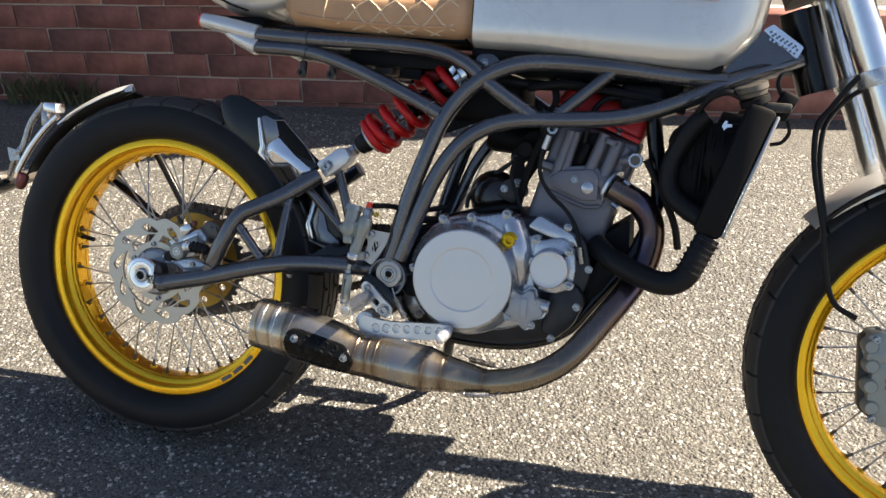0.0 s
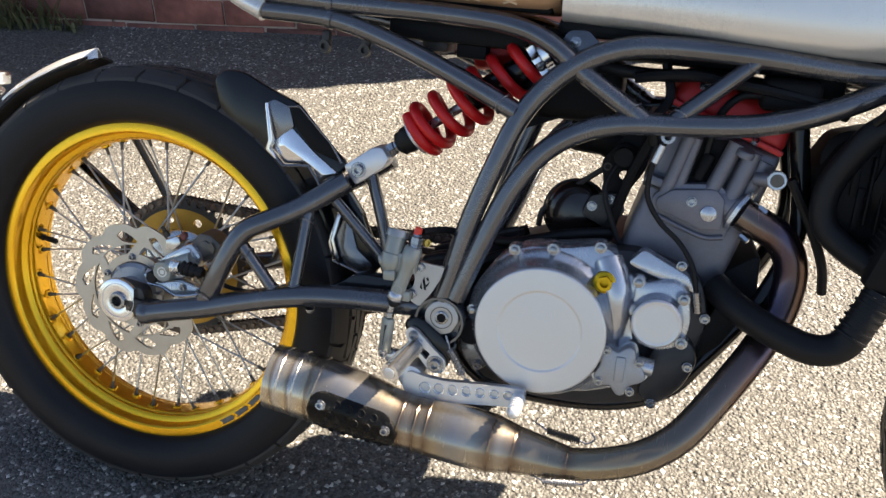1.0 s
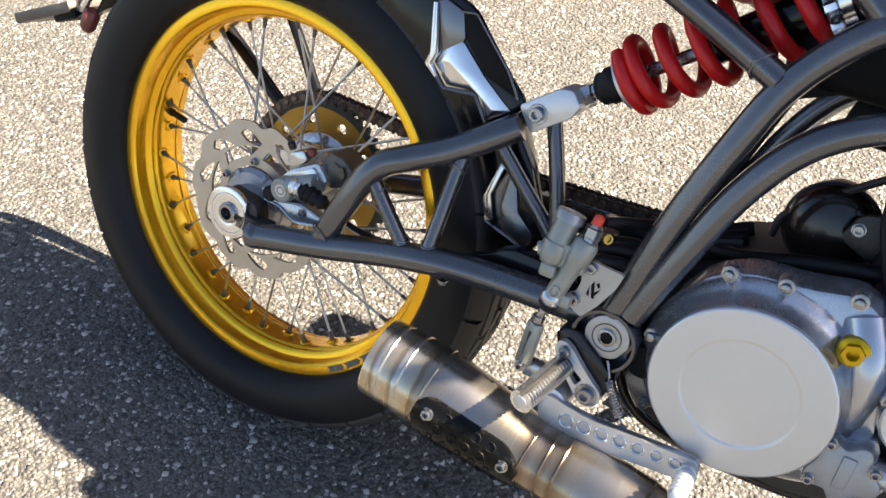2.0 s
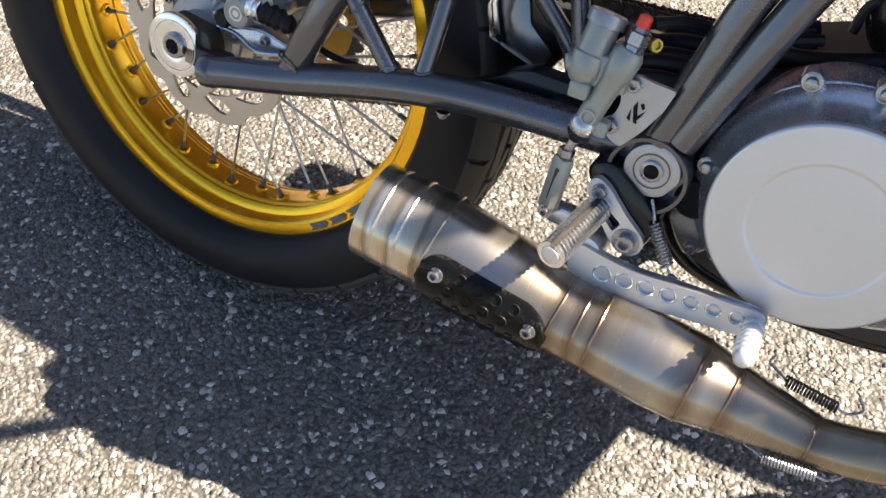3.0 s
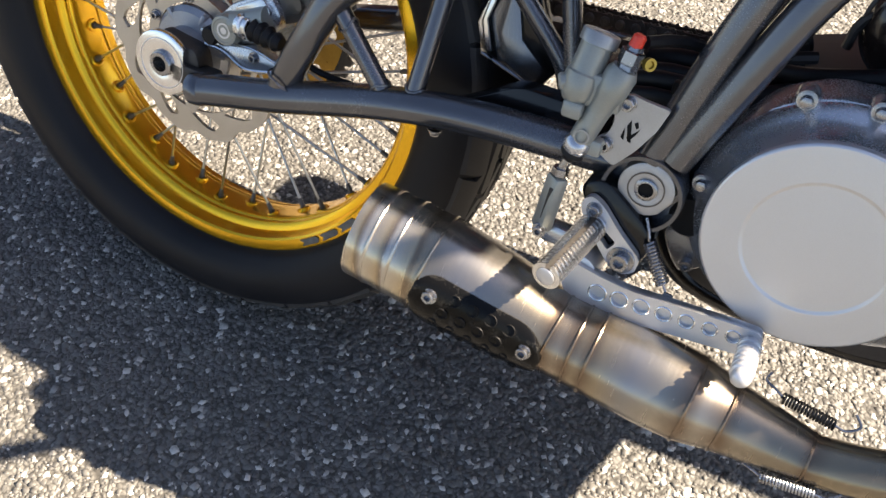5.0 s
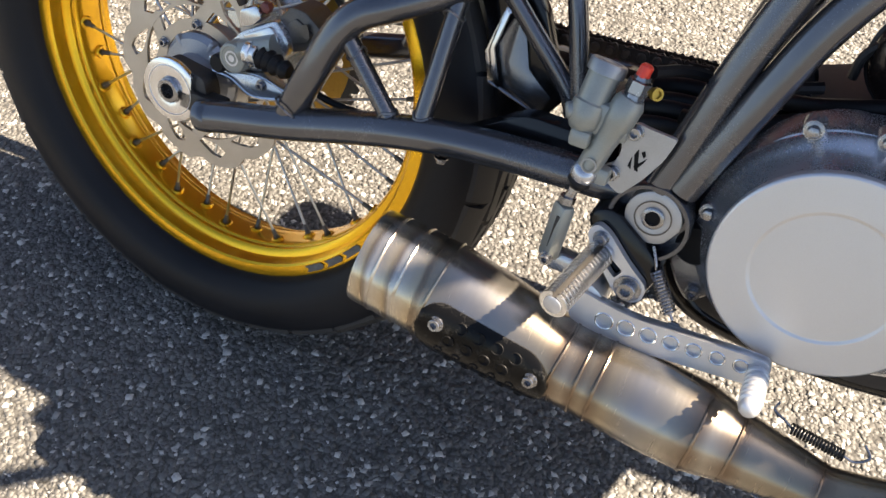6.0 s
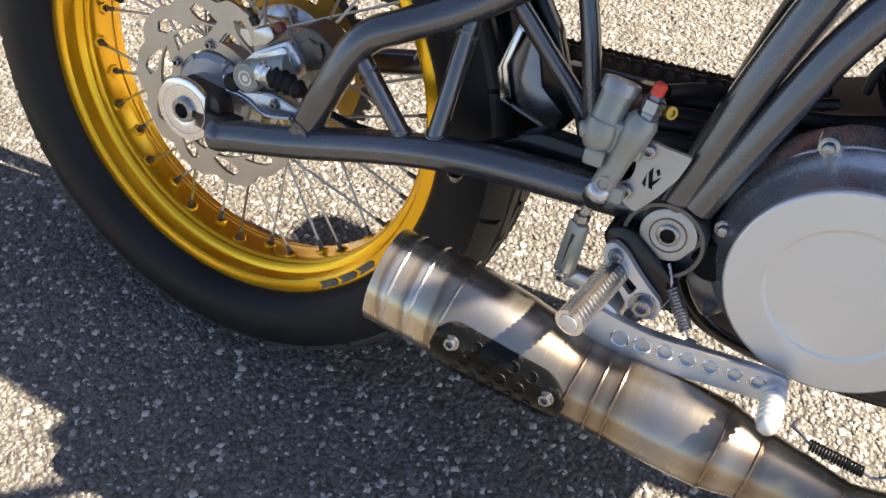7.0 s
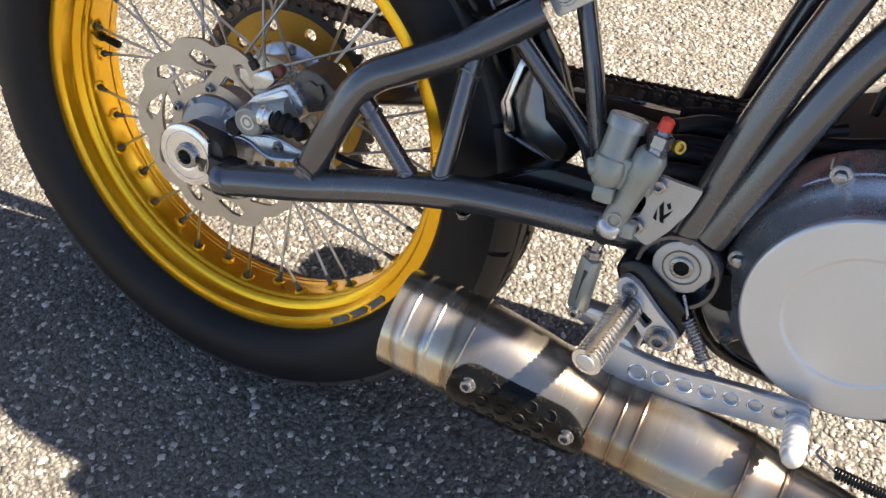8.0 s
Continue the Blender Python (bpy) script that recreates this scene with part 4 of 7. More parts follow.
# ---- engine ----
def build_engine():
    case = part("engine", plate(rounded([(0.512, 0.075), (0.515, 0.02), (0.55, -0.02), (0.62, -0.036), (0.70, -0.034), (0.778, -0.014), (0.816, 0.03), (0.835, 0.11), (0.82, 0.165), (0.74, 0.19), (0.66, 0.182), (0.62, 0.165), (0.55, 0.14)], 0.02), (), -0.105, 0.105, side(0, 0, 0), bev=0.008), DARKCASE, bike, "single-cylinder engine with silver side covers and a red valve cover")
    outline = rounded([(0.538, 0.085), (0.543, 0.13), (0.566, 0.163), (0.60, 0.181), (0.65, 0.186), (0.69, 0.196), (0.712, 0.186), (0.722, 0.165), (0.748, 0.158), (0.752, 0.13), (0.742, 0.09), (0.756, 0.058), (0.758, 0.03), (0.73, 0.008), (0.69, -0.006), (0.63, -0.01), (0.575, 0.01), (0.548, 0.045)], 0.014)
    side_cover = part("clutch_housing", plate(outline, (), -0.02, 0.022, side(0, 0, -0.108), bev=0.006), CASE, case, "satin grey clutch housing")
    cx, cw = 0.6305, 0.0815
    part("clutch_boss", lathe([(0.0, 0.1), (0.004, 0.0985), (0.009, 0.0925), (0.013, 0.0885), (0.031, 0.0815), (0.0335, 0.081)], side(cx, cw, -0.1275), n=72), CASE, side_cover)
    part("clutch_cover", lathe([(0.0, 0.083), (0.0052, 0.083), (0.0066, 0.0822), (0.0072, 0.0808), (0.0072, 0.0802), (0.0072, 0.0546), (0.0072, 0.0542), (0.007, 0.0532), (0.0066, 0.0524), (0.0062, 0.0512), (0.0062, 0.0506), (0.0062, 0.0)], side(cx, cw, -0.159), n=96), COVER, side_cover, "round silver clutch cover with a recessed centre")
    # lugs with their bolts
    lug = mesh_of("lug", lathe([(0, 0.0088), (0.012, 0.0082), (0.014, 0.0072), (0.014, 0)], n=20), CASE)
    rim_bolts = [(0.584, 0.174), (0.632, 0.182), (0.690, 0.193), (0.538, 0.086), (0.742, 0.157)]
    for u, w in rim_bolts:
        part("lug", lug, None, side_cover, "", side(u, w, -0.122))
    put_bolts(side_cover, [(u, w, -0.136) for u, w in rim_bolts], HEX)
    # filler neck and gold cap
    neck = sweep([(0.70, -0.118, 0.175), (0.712, -0.128, 0.150), (0.718, -0.13, 0.12), (0.722, -0.126, 0.08)], [0.02, 0.021, 0.02, 0.012], n=18)
    part("filler_neck", neck, CASE, side_cover)
    cap = lathe([(-0.008, 0.0138), (0.001, 0.0138), (0.002, 0.0125), (0.002, 0.0)], side(0.701, 0.153, -0.146), n=28)
    plate(circle(0, 0, 0.0098, 6, 0.3), [circle(0, 0, 0.0052, 14)], 0.001, 0.008, side(0.701, 0.153, -0.146), bm=cap)
    part("oil_filler_cap", cap, GOLDCAP, side_cover, "gold anodised oil filler cap")
    # oil filter housing
    filt = part("filter_housing", plate(rounded([(0.738, 0.155), (0.79, 0.165), (0.806, 0.145), (0.812, 0.11), (0.806, 0.083), (0.78, 0.07), (0.75, 0.075), (0.737, 0.10)], 0.012), (), -0.02, 0.016, side(0, 0, -0.118), bev=0.005), CASE, case)
    part("filter_boss", lathe([(0, 0.0335), (0.012, 0.032), (0.024, 0.0305)], side(0.770, 0.1145, -0.130), n=48), CASE, filt)
    part("filter_cover", lathe([(0, 0.0305), (0.003, 0.0305), (0.0046, 0.029), (0.005, 0.0285), (0.005, 0.0265), (0.0044, 0.025), (0.0044, 0.0245), (0.0044, 0)], side(0.770, 0.1145, -0.1545), n=56), COVER, filt, "small round silver filter cover")
    fb = [(0.743, 0.122), (0.803, 0.090), (0.798, 0.146), (0.742, 0.157)]
    for u, w in fb[:3]:
        part("lug", lug, None, filt, "", side(u, w, -0.132))
    put_bolts(filt, [(u, w, -0.146) for u, w in fb[:3]], HEX)
    # water pump cover: a lobed plate
    lob = []
    for k in range(60):
        a = 2 * math.pi * k / 60
        r = 0.0275 + 0.0045 * math.cos(5 * a + 0.6) + 0.002 * math.cos(2 * a)
        lob.append((r * 0.98 * math.cos(a), r * 1.15 * math.sin(a)))
    pump = part("water_pump_cover", plate(lob, (), 0, 0.014, side(0.734, 0.044, -0.140), bev=0.003), ALU, case, "lobed cast water pump cover")
    part("pump_base", plate([(x * 1.12, y * 1.1) for x, y in lob], (), -0.03, 0.0, side(0.734, 0.044, -0.140)), CASE, pump)
    part("pump_rib", box((0.735, -0.1545, 0.046), (0.012, 0.004, 0.034), 0.0018), ALU, pump)
    put_bolts(pump, [(0.716, 0.068, -0.154), (0.757, 0.058, -0.154), (0.711, 0.026, -0.154), (0.751, 0.019, -0.154)], SMALLBOLT)
    part("pump_outlet", sweep([(0.752, -0.14, 0.052), (0.775, -0.14, 0.05)], 0.011, steps=1), CASE, pump)
    # lower right casting and plugs
    part("stator_step", plate(rounded([(0.77, 0.07), (0.815, 0.09), (0.83, 0.06), (0.814, 0.018), (0.785, -0.01), (0.76, 0.0)], 0.014), (), -0.02, 0.02, side(0, 0, -0.10), bev=0.006), DARKCASE, case)
    put_bolts(case, [(0.817, 0.052, -0.122), (0.829, 0.114, -0.106), (0.78, -0.006, -0.121), (0.545, 0.028, -0.108)], BOLT)
    part("rear_lug", plate(rounded([(0.520, 0.024), (0.523, 0.042), (0.556, 0.042), (0.568, 0.016), (0.560, 0.0), (0.545, -0.010), (0.532, 0.004)], 0.006), (), -0.02, 0.008, side(0, 0, -0.108), bev=0.003), CASE, case, "grey rear casting lug")
    part("bolt", BOLT, None, case, "", side(0.549, 0.002, -0.117))
    part("countershaft_cover", lathe([(0, 0.019), (0.02, 0.019), (0.024, 0.016), (0.0245, 0)], side(0.538, 0.054, -0.112), n=28), PLASTIC, case, "black rubber plug")
    part("upper_case_cover", plate(rounded([(0.725, 0.176), (0.742, 0.196), (0.80, 0.17), (0.812, 0.15), (0.79, 0.155), (0.745, 0.168)], 0.006), (), -0.01, 0.012, side(0, 0, -0.112), bev=0.003), CASE, case)
    put_bolts(case, [(0.79, 0.181, -0.120)], HEX)
    # cylinder barrel and head lean forwards
    cm = Matrix.Translation((0.775, 0, 0.160)) @ pose(0, 0, 0, 0, 14.5)
    barrel = part("cylinder", box((0, 0, 0.05), (0.136, 0.158, 0.118), 0.014, cm, seg=4), CYL, case, "grey cast cylinder barrel")
    part("barrel_label", box((0.0, -0.0795, 0.052), (0.018, 0.0012, 0.013), 0.0004, cm), CYL, barrel)
    part("base_flange", box((0.0, 0, -0.002), (0.152, 0.176, 0.012), 0.003, cm), CYL, barrel)
    part("gasket", box((0, 0, 0.096), (0.146, 0.168, 0.003), 0.0005, cm), DARKSTEEL, barrel)
    head = part("cylinder_head", box((0, 0, 0.142), (0.14, 0.136, 0.09), 0.01, cm, seg=3), CYL, case, "grey cast cylinder head")
    part("head_flange", box((0, 0, 0.104), (0.148, 0.172, 0.012), 0.003, cm), CYL, head)
    # side of the head: a ledge with a bolt and a plug, then four upright columns
    ledge = rounded([(0.742, 0.258), (0.762, 0.276), (0.82, 0.283), (0.836, 0.268), (0.838, 0.216), (0.806, 0.214), (0.745, 0.238)], 0.006)
    part("ledge", plate(ledge, (), -0.03, 0.006, side(0, 0, -0.083), bev=0.002), CYL, head)
    face = rounded([(0.747, 0.256), (0.765, 0.270), (0.817, 0.277), (0.829, 0.265), (0.830, 0.227), (0.806, 0.224), (0.749, 0.244)], 0.005)
    part("side_cover_plate", plate(face, (), -0.006, 0.007, side(0, 0, -0.0895), bev=0.0025), CYL, head)
    part("step_rib", sweep([(0.746, -0.09, 0.236), (0.806, -0.0905, 0.2155), (0.834, -0.0905, 0.2175)], 0.0032, n=10), CYL, head)
    part("bolt", BOLT, None, head, "", side(0.790, 0.258, -0.0965))
    part("plug", lathe([(0, 0.0098), (0.002, 0.0098), (0.003, 0.0085), (0.003, 0)], side(0.812, 0.246, -0.0965), n=24), CASE, head)
    for x0, z0, x1, z1, r, depth in ((0.757, 0.262, 0.776, 0.336, 0.0088, -0.084), (0.771, 0.27, 0.785, 0.335, 0.0075, -0.082), (0.811, 0.272, 0.832, 0.335, 0.0098, -0.084), (0.835, 0.262, 0.853, 0.326, 0.0112, -0.082), (0.852, 0.268, 0.868, 0.315, 0.012, -0.07)):
        part("stud_column", sweep([(x0, depth, z0), (x1, depth, z1)], r, n=18, steps=1), CYL, head)
    part("column_web", plate([(0.763, 0.274), (0.774, 0.273), (0.789, 0.333), (0.774, 0.334)], (), -0.02, 0.0, side(0, 0, -0.0845)), CASE, head)
    part("spark_plug_well", plate([(0.777, 0.273), (0.802, 0.274), (0.824, 0.335), (0.793, 0.335)], (), -0.02, 0.0, side(0, 0, -0.0715)), PLASTIC, head, "black spark plug recess")
    part("stud_boss", lathe([(0, 0.0125), (0.006, 0.0122), (0.008, 0.0105), (0.008, 0)], along((0.842, -0.088, 0.322), (0.846, -0.092, 0.336)), n=20), CYL, head)
    part("exhaust_port", lathe([(0, 0.022), (0.02, 0.021), (0.022, 0.0235), (0.028, 0.0235), (0.028, 0)], along((0.826, -0.07, 0.262), (0.86, -0.084, 0.2455)), n=28), CYL, head)
    part("port_flange", plate(rounded([(-0.03, -0.01), (-0.014, -0.024), (0.014, -0.024), (0.03, -0.01), (0.03, 0.01), (0.014, 0.024), (-0.014, 0.024), (-0.03, 0.01)], 0.006), (), 0.026, 0.031, along((0.826, -0.07, 0.262), (0.86, -0.084, 0.2455)) @ pose(0, 0, 0, 0, 0, 90)), CASE, head)
    for dz in (-0.019, 0.019):
        part("port_stud", lathe([(0, 0.004), (0.012, 0.004), (0.012, 0)], along((0.862 + dz * 0.42, -0.092, 0.243 + dz), (0.874 + dz * 0.42, -0.098, 0.236 + dz)), n=6), STEEL, head)
    part("intake_flange", box((-0.085, 0, 0.15), (0.03, 0.09, 0.06), 0.01, cm), CYL, head)
    part("sensor_boss", lathe([(0, 0.0085), (0.016, 0.0085), (0.018, 0.0075), (0.018, 0)], along((0.862, -0.082, 0.294), (0.876, -0.092, 0.297)), n=20), CYL, head)
    part("sensor_ring", lathe([(-0.004, 0), (-0.004, 0.0118), (0.003, 0.0118), (0.004, 0.0108), (0.004, 0.0082), (0.002, 0.0078), (0.002, 0)], side(0.8835, 0.2975, -0.095), n=28), CASE, head, "ring-shaped sensor end")
    part("sensor_face", lathe([(0, 0.0076), (0.0012, 0.0076), (0.0012, 0)], side(0.8835, 0.2975, -0.0972), n=20), CALBRIDGE, head)
    vm = Matrix.Translation((0.824, 0, 0.3735)) @ pose(0, 0, 0, 0, 20)
    cover = part("valve_cover", box((0, 0, 0), (0.158, 0.156, 0.052), 0.017, vm, seg=5, taper=(0.86, 0.84)), REDCOVER, case, "red lacquered valve cover")
    part("rim", box((-0.003, 0, -0.023), (0.156, 0.164, 0.008), 0.003, vm), REDCOVER, cover)
    for x, y in ((-0.046, -0.072), (0.038, -0.0795)):
        part("bolt", SMALLBOLT, None, cover, "", vm @ pose(x, y, 0.008 if x < 0 else -0.022, 65))
    part("ignition_coil", box((0.882, -0.083, 0.398), (0.07, 0.022, 0.042), 0.012, pose(0, 0, 0), seg=4), PLASTIC, case, "black ignition coil")
    part("coil_lead", sweep([(0.85, -0.085, 0.395), (0.825, -0.088, 0.39), (0.806, -0.086, 0.365), (0.80, -0.08, 0.33), (0.797, -0.078, 0.30)], 0.0048, n=10), HOSE, case, "black spark plug lead")
    part("plug_cap", lathe([(0, 0.0075), (0.03, 0.009), (0.034, 0.007), (0.034, 0)], along((0.793, -0.078, 0.285), (0.806, -0.079, 0.325)), n=16), PLASTIC, case)
    part("harness", sweep([(0.70, -0.09, 0.40), (0.76, -0.095, 0.41), (0.82, -0.095, 0.405), (0.9, -0.09, 0.395), (0.95, -0.08, 0.38)], 0.007, n=8), HOSE, case)
    part("harness", sweep([(0.735, -0.07, 0.42), (0.745, -0.08, 0.38), (0.73, -0.085, 0.35), (0.735, -0.08, 0.32)], 0.006, n=8), HOSE, case)
    # cable with its eye end
    cab = part("clutch_cable", sweep([(0.7486, -0.118, 0.335), (0.742, -0.119, 0.318), (0.736, -0.118, 0.298), (0.736, -0.116, 0.262), (0.755, -0.115, 0.232), (0.783, -0.118, 0.209), (0.803, -0.122, 0.182), (0.813, -0.122, 0.145), (0.816, -0.118, 0.128)], 0.0034, n=10), HOSE, case, "thin black cable")
    part("cable_eye", lathe([(-0.003, 0.0045), (-0.003, 0.0085), (0.003, 0.0085), (0.003, 0.0045), (-0.003, 0.0045)], side(0.7495, 0.337, -0.120), n=20), ZINC, cab)
    part("cable_ferrule", sweep([(0.745, -0.119, 0.326), (0.738, -0.118, 0.304)], 0.0046, n=10, steps=1), MACHINED, cab)
    part("cable_end", sweep([(0.812, -0.122, 0.152), (0.818, -0.118, 0.125)], 0.0052, n=10, steps=1), ZINC, cab)
    block = part("rear_block", box((0.50, -0.02, 0.082), (0.1, 0.16, 0.06), 0.012), HOSE, case, "black rear of the gearbox")
    for v0, w0, r in ((-0.094, 0.125, 0.0075), (-0.07, 0.13, 0.0085), (-0.04, 0.128, 0.0075), (0.0, 0.127, 0.009), (0.035, 0.126, 0.008)):
        part("breather_hose", sweep([(0.452, v0 + 0.01, w0 - 0.012), (0.475, v0, w0 - 0.002), (0.505, v0 - 0.004, w0 + 0.004), (0.54, v0 + 0.01, w0 + 0.016), (0.575, v0 + 0.02, w0 + 0.03)], r, n=10), HOSE, block)
    part("connector", box((0.497, -0.098, 0.138), (0.016, 0.01, 0.011), 0.002, None), PLASTIC, block)
    part("connector_clip", box((0.5, -0.1045, 0.139), (0.008, 0.003, 0.006), 0.0012, None), BLUECLIP, block, "blue connector clip")
    # throttle body, boot and starter behind
    intake = part("throttle_body", lathe([(0, 0.03), (0.02, 0.034), (0.05, 0.027), (0.085, 0.033), (0.1, 0.03), (0.1, 0)], along((0.72, 0.02, 0.30), (0.63, 0.02, 0.32)), n=28), PLASTIC, case, "black throttle body and intake boot")
    part("servo", lathe([(0, 0), (0, 0.014), (0.004, 0.017), (0.03, 0.017), (0.033, 0.013), (0.04, 0.012), (0.04, 0)], side(0.70, 0.298, -0.03), n=24), PLASTIC, intake)
    part("servo_ring", lathe([(0, 0.0055), (0.003, 0.0055), (0.003, 0.0035), (0, 0.0035)], side(0.681, 0.281, -0.05), n=16), DARKSTEEL, intake)
    part("bolt", BOLT, None, intake, "", side(0.668, 0.228, -0.059))
    part("bolt", BOLT, None, intake, "", side(0.690, 0.240, -0.06))
    part("linkage_plate", plate(rounded([(0.655, 0.215), (0.665, 0.242), (0.70, 0.25), (0.712, 0.225), (0.69, 0.2)], 0.008), (), 0, 0.006, side(0, 0, -0.053), bev=0.001), DARKSTEEL, intake)
    part("lever_arm", sweep([(0.598, -0.03, 0.185), (0.602, -0.03, 0.208), (0.628, -0.03, 0.234), (0.655, -0.032, 0.258), (0.678, -0.035, 0.277)], 0.004, n=8), DARKSTEEL, intake)
    part("starter_motor", lathe([(-0.03, 0.040), (0.0, 0.043), (0.012, 0.0425), (0.020, 0.038), (0.026, 0.028), (0.029, 0.014), (0.0295, 0)], side(0.646, 0.210, -0.018), n=40), BROWNGLOSS, case, "glossy dark domed starter cover")
    part("starter_rim", lathe([(0.0, 0.043), (0.002, 0.0455), (0.006, 0.0455), (0.008, 0.043)], side(0.646, 0.210, -0.018), n=40), DARKCASE, case)
    part("bracket_web", plate(rounded([(0.672, 0.287), (0.70, 0.328), (0.74, 0.335), (0.728, 0.28), (0.70, 0.232), (0.682, 0.242)], 0.006), [circle(0.703, 0.272, 0.0065, 10)], 0, 0.006, side(0, 0, -0.045), bev=0.0008), PLASTIC, case, "black mounting bracket")
    part("bracket_arm", sweep([(0.69, -0.06, 0.17), (0.70, -0.065, 0.23), (0.715, -0.07, 0.285), (0.735, -0.075, 0.34)], 0.007, n=8), PLASTIC, intake)
    part("wiring", sweep([(0.52, -0.03, 0.155), (0.57, -0.07, 0.166), (0.64, -0.08, 0.190), (0.7, -0.07, 0.2)], 0.007, n=10), HOSE, intake)
    part("wiring", sweep([(0.70, -0.055, 0.30), (0.682, -0.08, 0.26), (0.70, -0.085, 0.21), (0.715, -0.08, 0.18)], 0.0035, n=8), HOSE, intake)
    # covers and lever on the far side
    gen = part("generator_cover", lathe([(0.0, 0.092), (0.03, 0.09), (0.055, 0.084), (0.066, 0.074), (0.068, 0)], Matrix.Translation((0.66, 0.1, 0.085)) @ VM @ pose(0, 0, 0), n=40), CASE, case, "satin grey generator cover")
    part("shift_lever", sweep([(0.53, 0.165, 0.02), (0.56, 0.185, 0.03), (0.63, 0.195, 0.035), (0.655, 0.225, 0.035)], 0.0075, n=10), MACHINED, gen)
    # unseen thick plate, added so that its shadow darkens the ground below the muffler
    part("left_shadow_plate", plate(rounded([(0.47, 0.05), (0.49, 0.085), (0.53, 0.09), (0.63, 0.07), (0.62, -0.03), (0.55, -0.055), (0.49, -0.02)], 0.012), (), 0.0, 0.03, side(0, 0, 0.215), bev=0.003), FRAME, gen)
    # engine top mount
    part("front_mount", plate(rounded([(0.835, 0.10), (0.89, 0.13), (0.885, 0.20), (0.845, 0.17)], 0.01), (), -0.06, 0.075, side(0, 0, 0), bev=0.004), PLASTIC, case)
    part("front_hanger", plate(rounded([(0.825, 0.045), (0.855, 0.08), (0.885, 0.14), (0.85, 0.15), (0.82, 0.08)], 0.01), (), -0.07, 0.095, side(0, 0, 0), bev=0.004), PLASTIC, case)
    return case


engine = build_engine()


# ---- exhaust ----
def build_exhaust():
    header = [(0.852, -0.083, 0.250), (0.878, -0.086, 0.238), (0.900, -0.086, 0.226), (0.918, -0.083, 0.200), (0.923, -0.083, 0.168), (0.916, -0.092, 0.128), (0.898, -0.112, 0.092), (0.868, -0.142, 0.048), (0.829, -0.172, -0.006), (0.80, -0.184, -0.034), (0.766, -0.192, -0.0535), (0.728, -0.194, -0.067), (0.69, -0.194, -0.0755)]
    ex = part("exhaust", sweep(header, 0.0205, n=24, steps=6), EXHAUST, bike, "raw steel exhaust pipe with heat colours")

    def out_at(u):
        """The tail of the muffler swings outwards."""
        line = [(0.28, -0.2015), (0.37, -0.197), (0.465, -0.1895), (0.56, -0.19), (0.75, -0.194)]
        for (a, va), (b, vb) in zip(line, line[1:]):
            if u <= b:
                return va + (vb - va) * (u - a) / (b - a)

    def axis(u):
        pts = [(0.28, -0.0285), (0.345, -0.036), (0.46, -0.0605), (0.475, -0.063), (0.592, -0.0695), (0.69, -0.0755), (0.75, -0.062)]
        for (a, wa), (b, wb) in zip(pts, pts[1:]):
            if u <= b:
                return V(u, out_at(u), wa + (wb - wa) * (u - a) / (b - a))

    st = [(0.2905, 0.0395), (0.2908, 0.0425), (0.292, 0.0428), (0.309, 0.0432), (0.331, 0.0436), (0.3555, 0.0440), (0.357, 0.0447), (0.41, 0.0425), (0.462, 0.0372), (0.471, 0.0362), (0.493, 0.036), (0.508, 0.0368), (0.53, 0.0382), (0.56, 0.0388), (0.590, 0.0378), (0.593, 0.0372), (0.607, 0.0342), (0.621, 0.0308), (0.655, 0.0262), (0.688, 0.0214), (0.694, 0.021)]
    part("muffler", sweep([axis(u) for u, r in st], [r for u, r in st], n=56, steps=1, cap=False), EXHAUST, ex, "conical raw steel muffler")
    part("inner_pipe", sweep([axis(0.2906), axis(0.33), axis(0.4)], [0.0395, 0.03, 0.02], n=40, steps=1, cap=False), DARKSTEEL, ex)
    for u, r in ((0.309, 0.0432), (0.331, 0.0436), (0.356, 0.0445), (0.471, 0.0364), (0.493, 0.0362), (0.508, 0.0369), (0.5915, 0.0376), (0.621, 0.031), (0.689, 0.0214)):
        d = (axis(u + 0.004) - axis(u - 0.004))
        prof = [(-0.0017, r - 0.0008), (-0.001, r + 0.0007), (0, r + 0.0012), (0.001, r + 0.0007), (0.0017, r - 0.0008)]
        part("weld_bead", lathe(prof, along(axis(u), axis(u) + d), n=56), EXHAUST, ex, "heat-browned weld bead")
    # perforated shield wrapped on the outer side
    L0, L1, half = 0.3575, 0.4735, 0.0275
    tilt = radians(-6)

    def on(u, y, lift):
        r = 0.0447 - max(0.0, u - 0.357) * 0.068 + lift
        a = y / 0.043 + tilt
        c = axis(u)
        return V(u, c.y - r * math.cos(a), c.z + r * math.sin(a))

    bm = bmesh.new()
    n, k = 36, 12
    layers = []
    for lift in (0.0022, 0.0052):
        grid = []
        for i in range(n + 1):
            u = L0 + (L1 - L0) * i / n
            e = min(u - L0, L1 - u)
            er = 0.024
            h = half if e > er else half * math.sqrt(max(1 - (1 - e / er) ** 2, 0.002))
            grid.append([bm.verts.new(on(u, h * (2 * j / k - 1), lift - (0.0018 if j in (0, k) or i in (0, n) else 0))) for j in range(k + 1)])
        layers.append(grid)
        for i in range(n):
            for j in range(k):
                bm.faces.new((grid[i][j], grid[i + 1][j], grid[i + 1][j + 1], grid[i][j + 1]))
    a, b = layers
    for i in range(n):
        for j in (0, k):
            bm.faces.new((a[i][j], a[i + 1][j], b[i + 1][j], b[i][j]))
    shield = part("heat_shield", bm, CARBON, ex, "worn black perforated heat shield")
    screws = ((0.3755, 0.0105), (0.459, 0.0050))
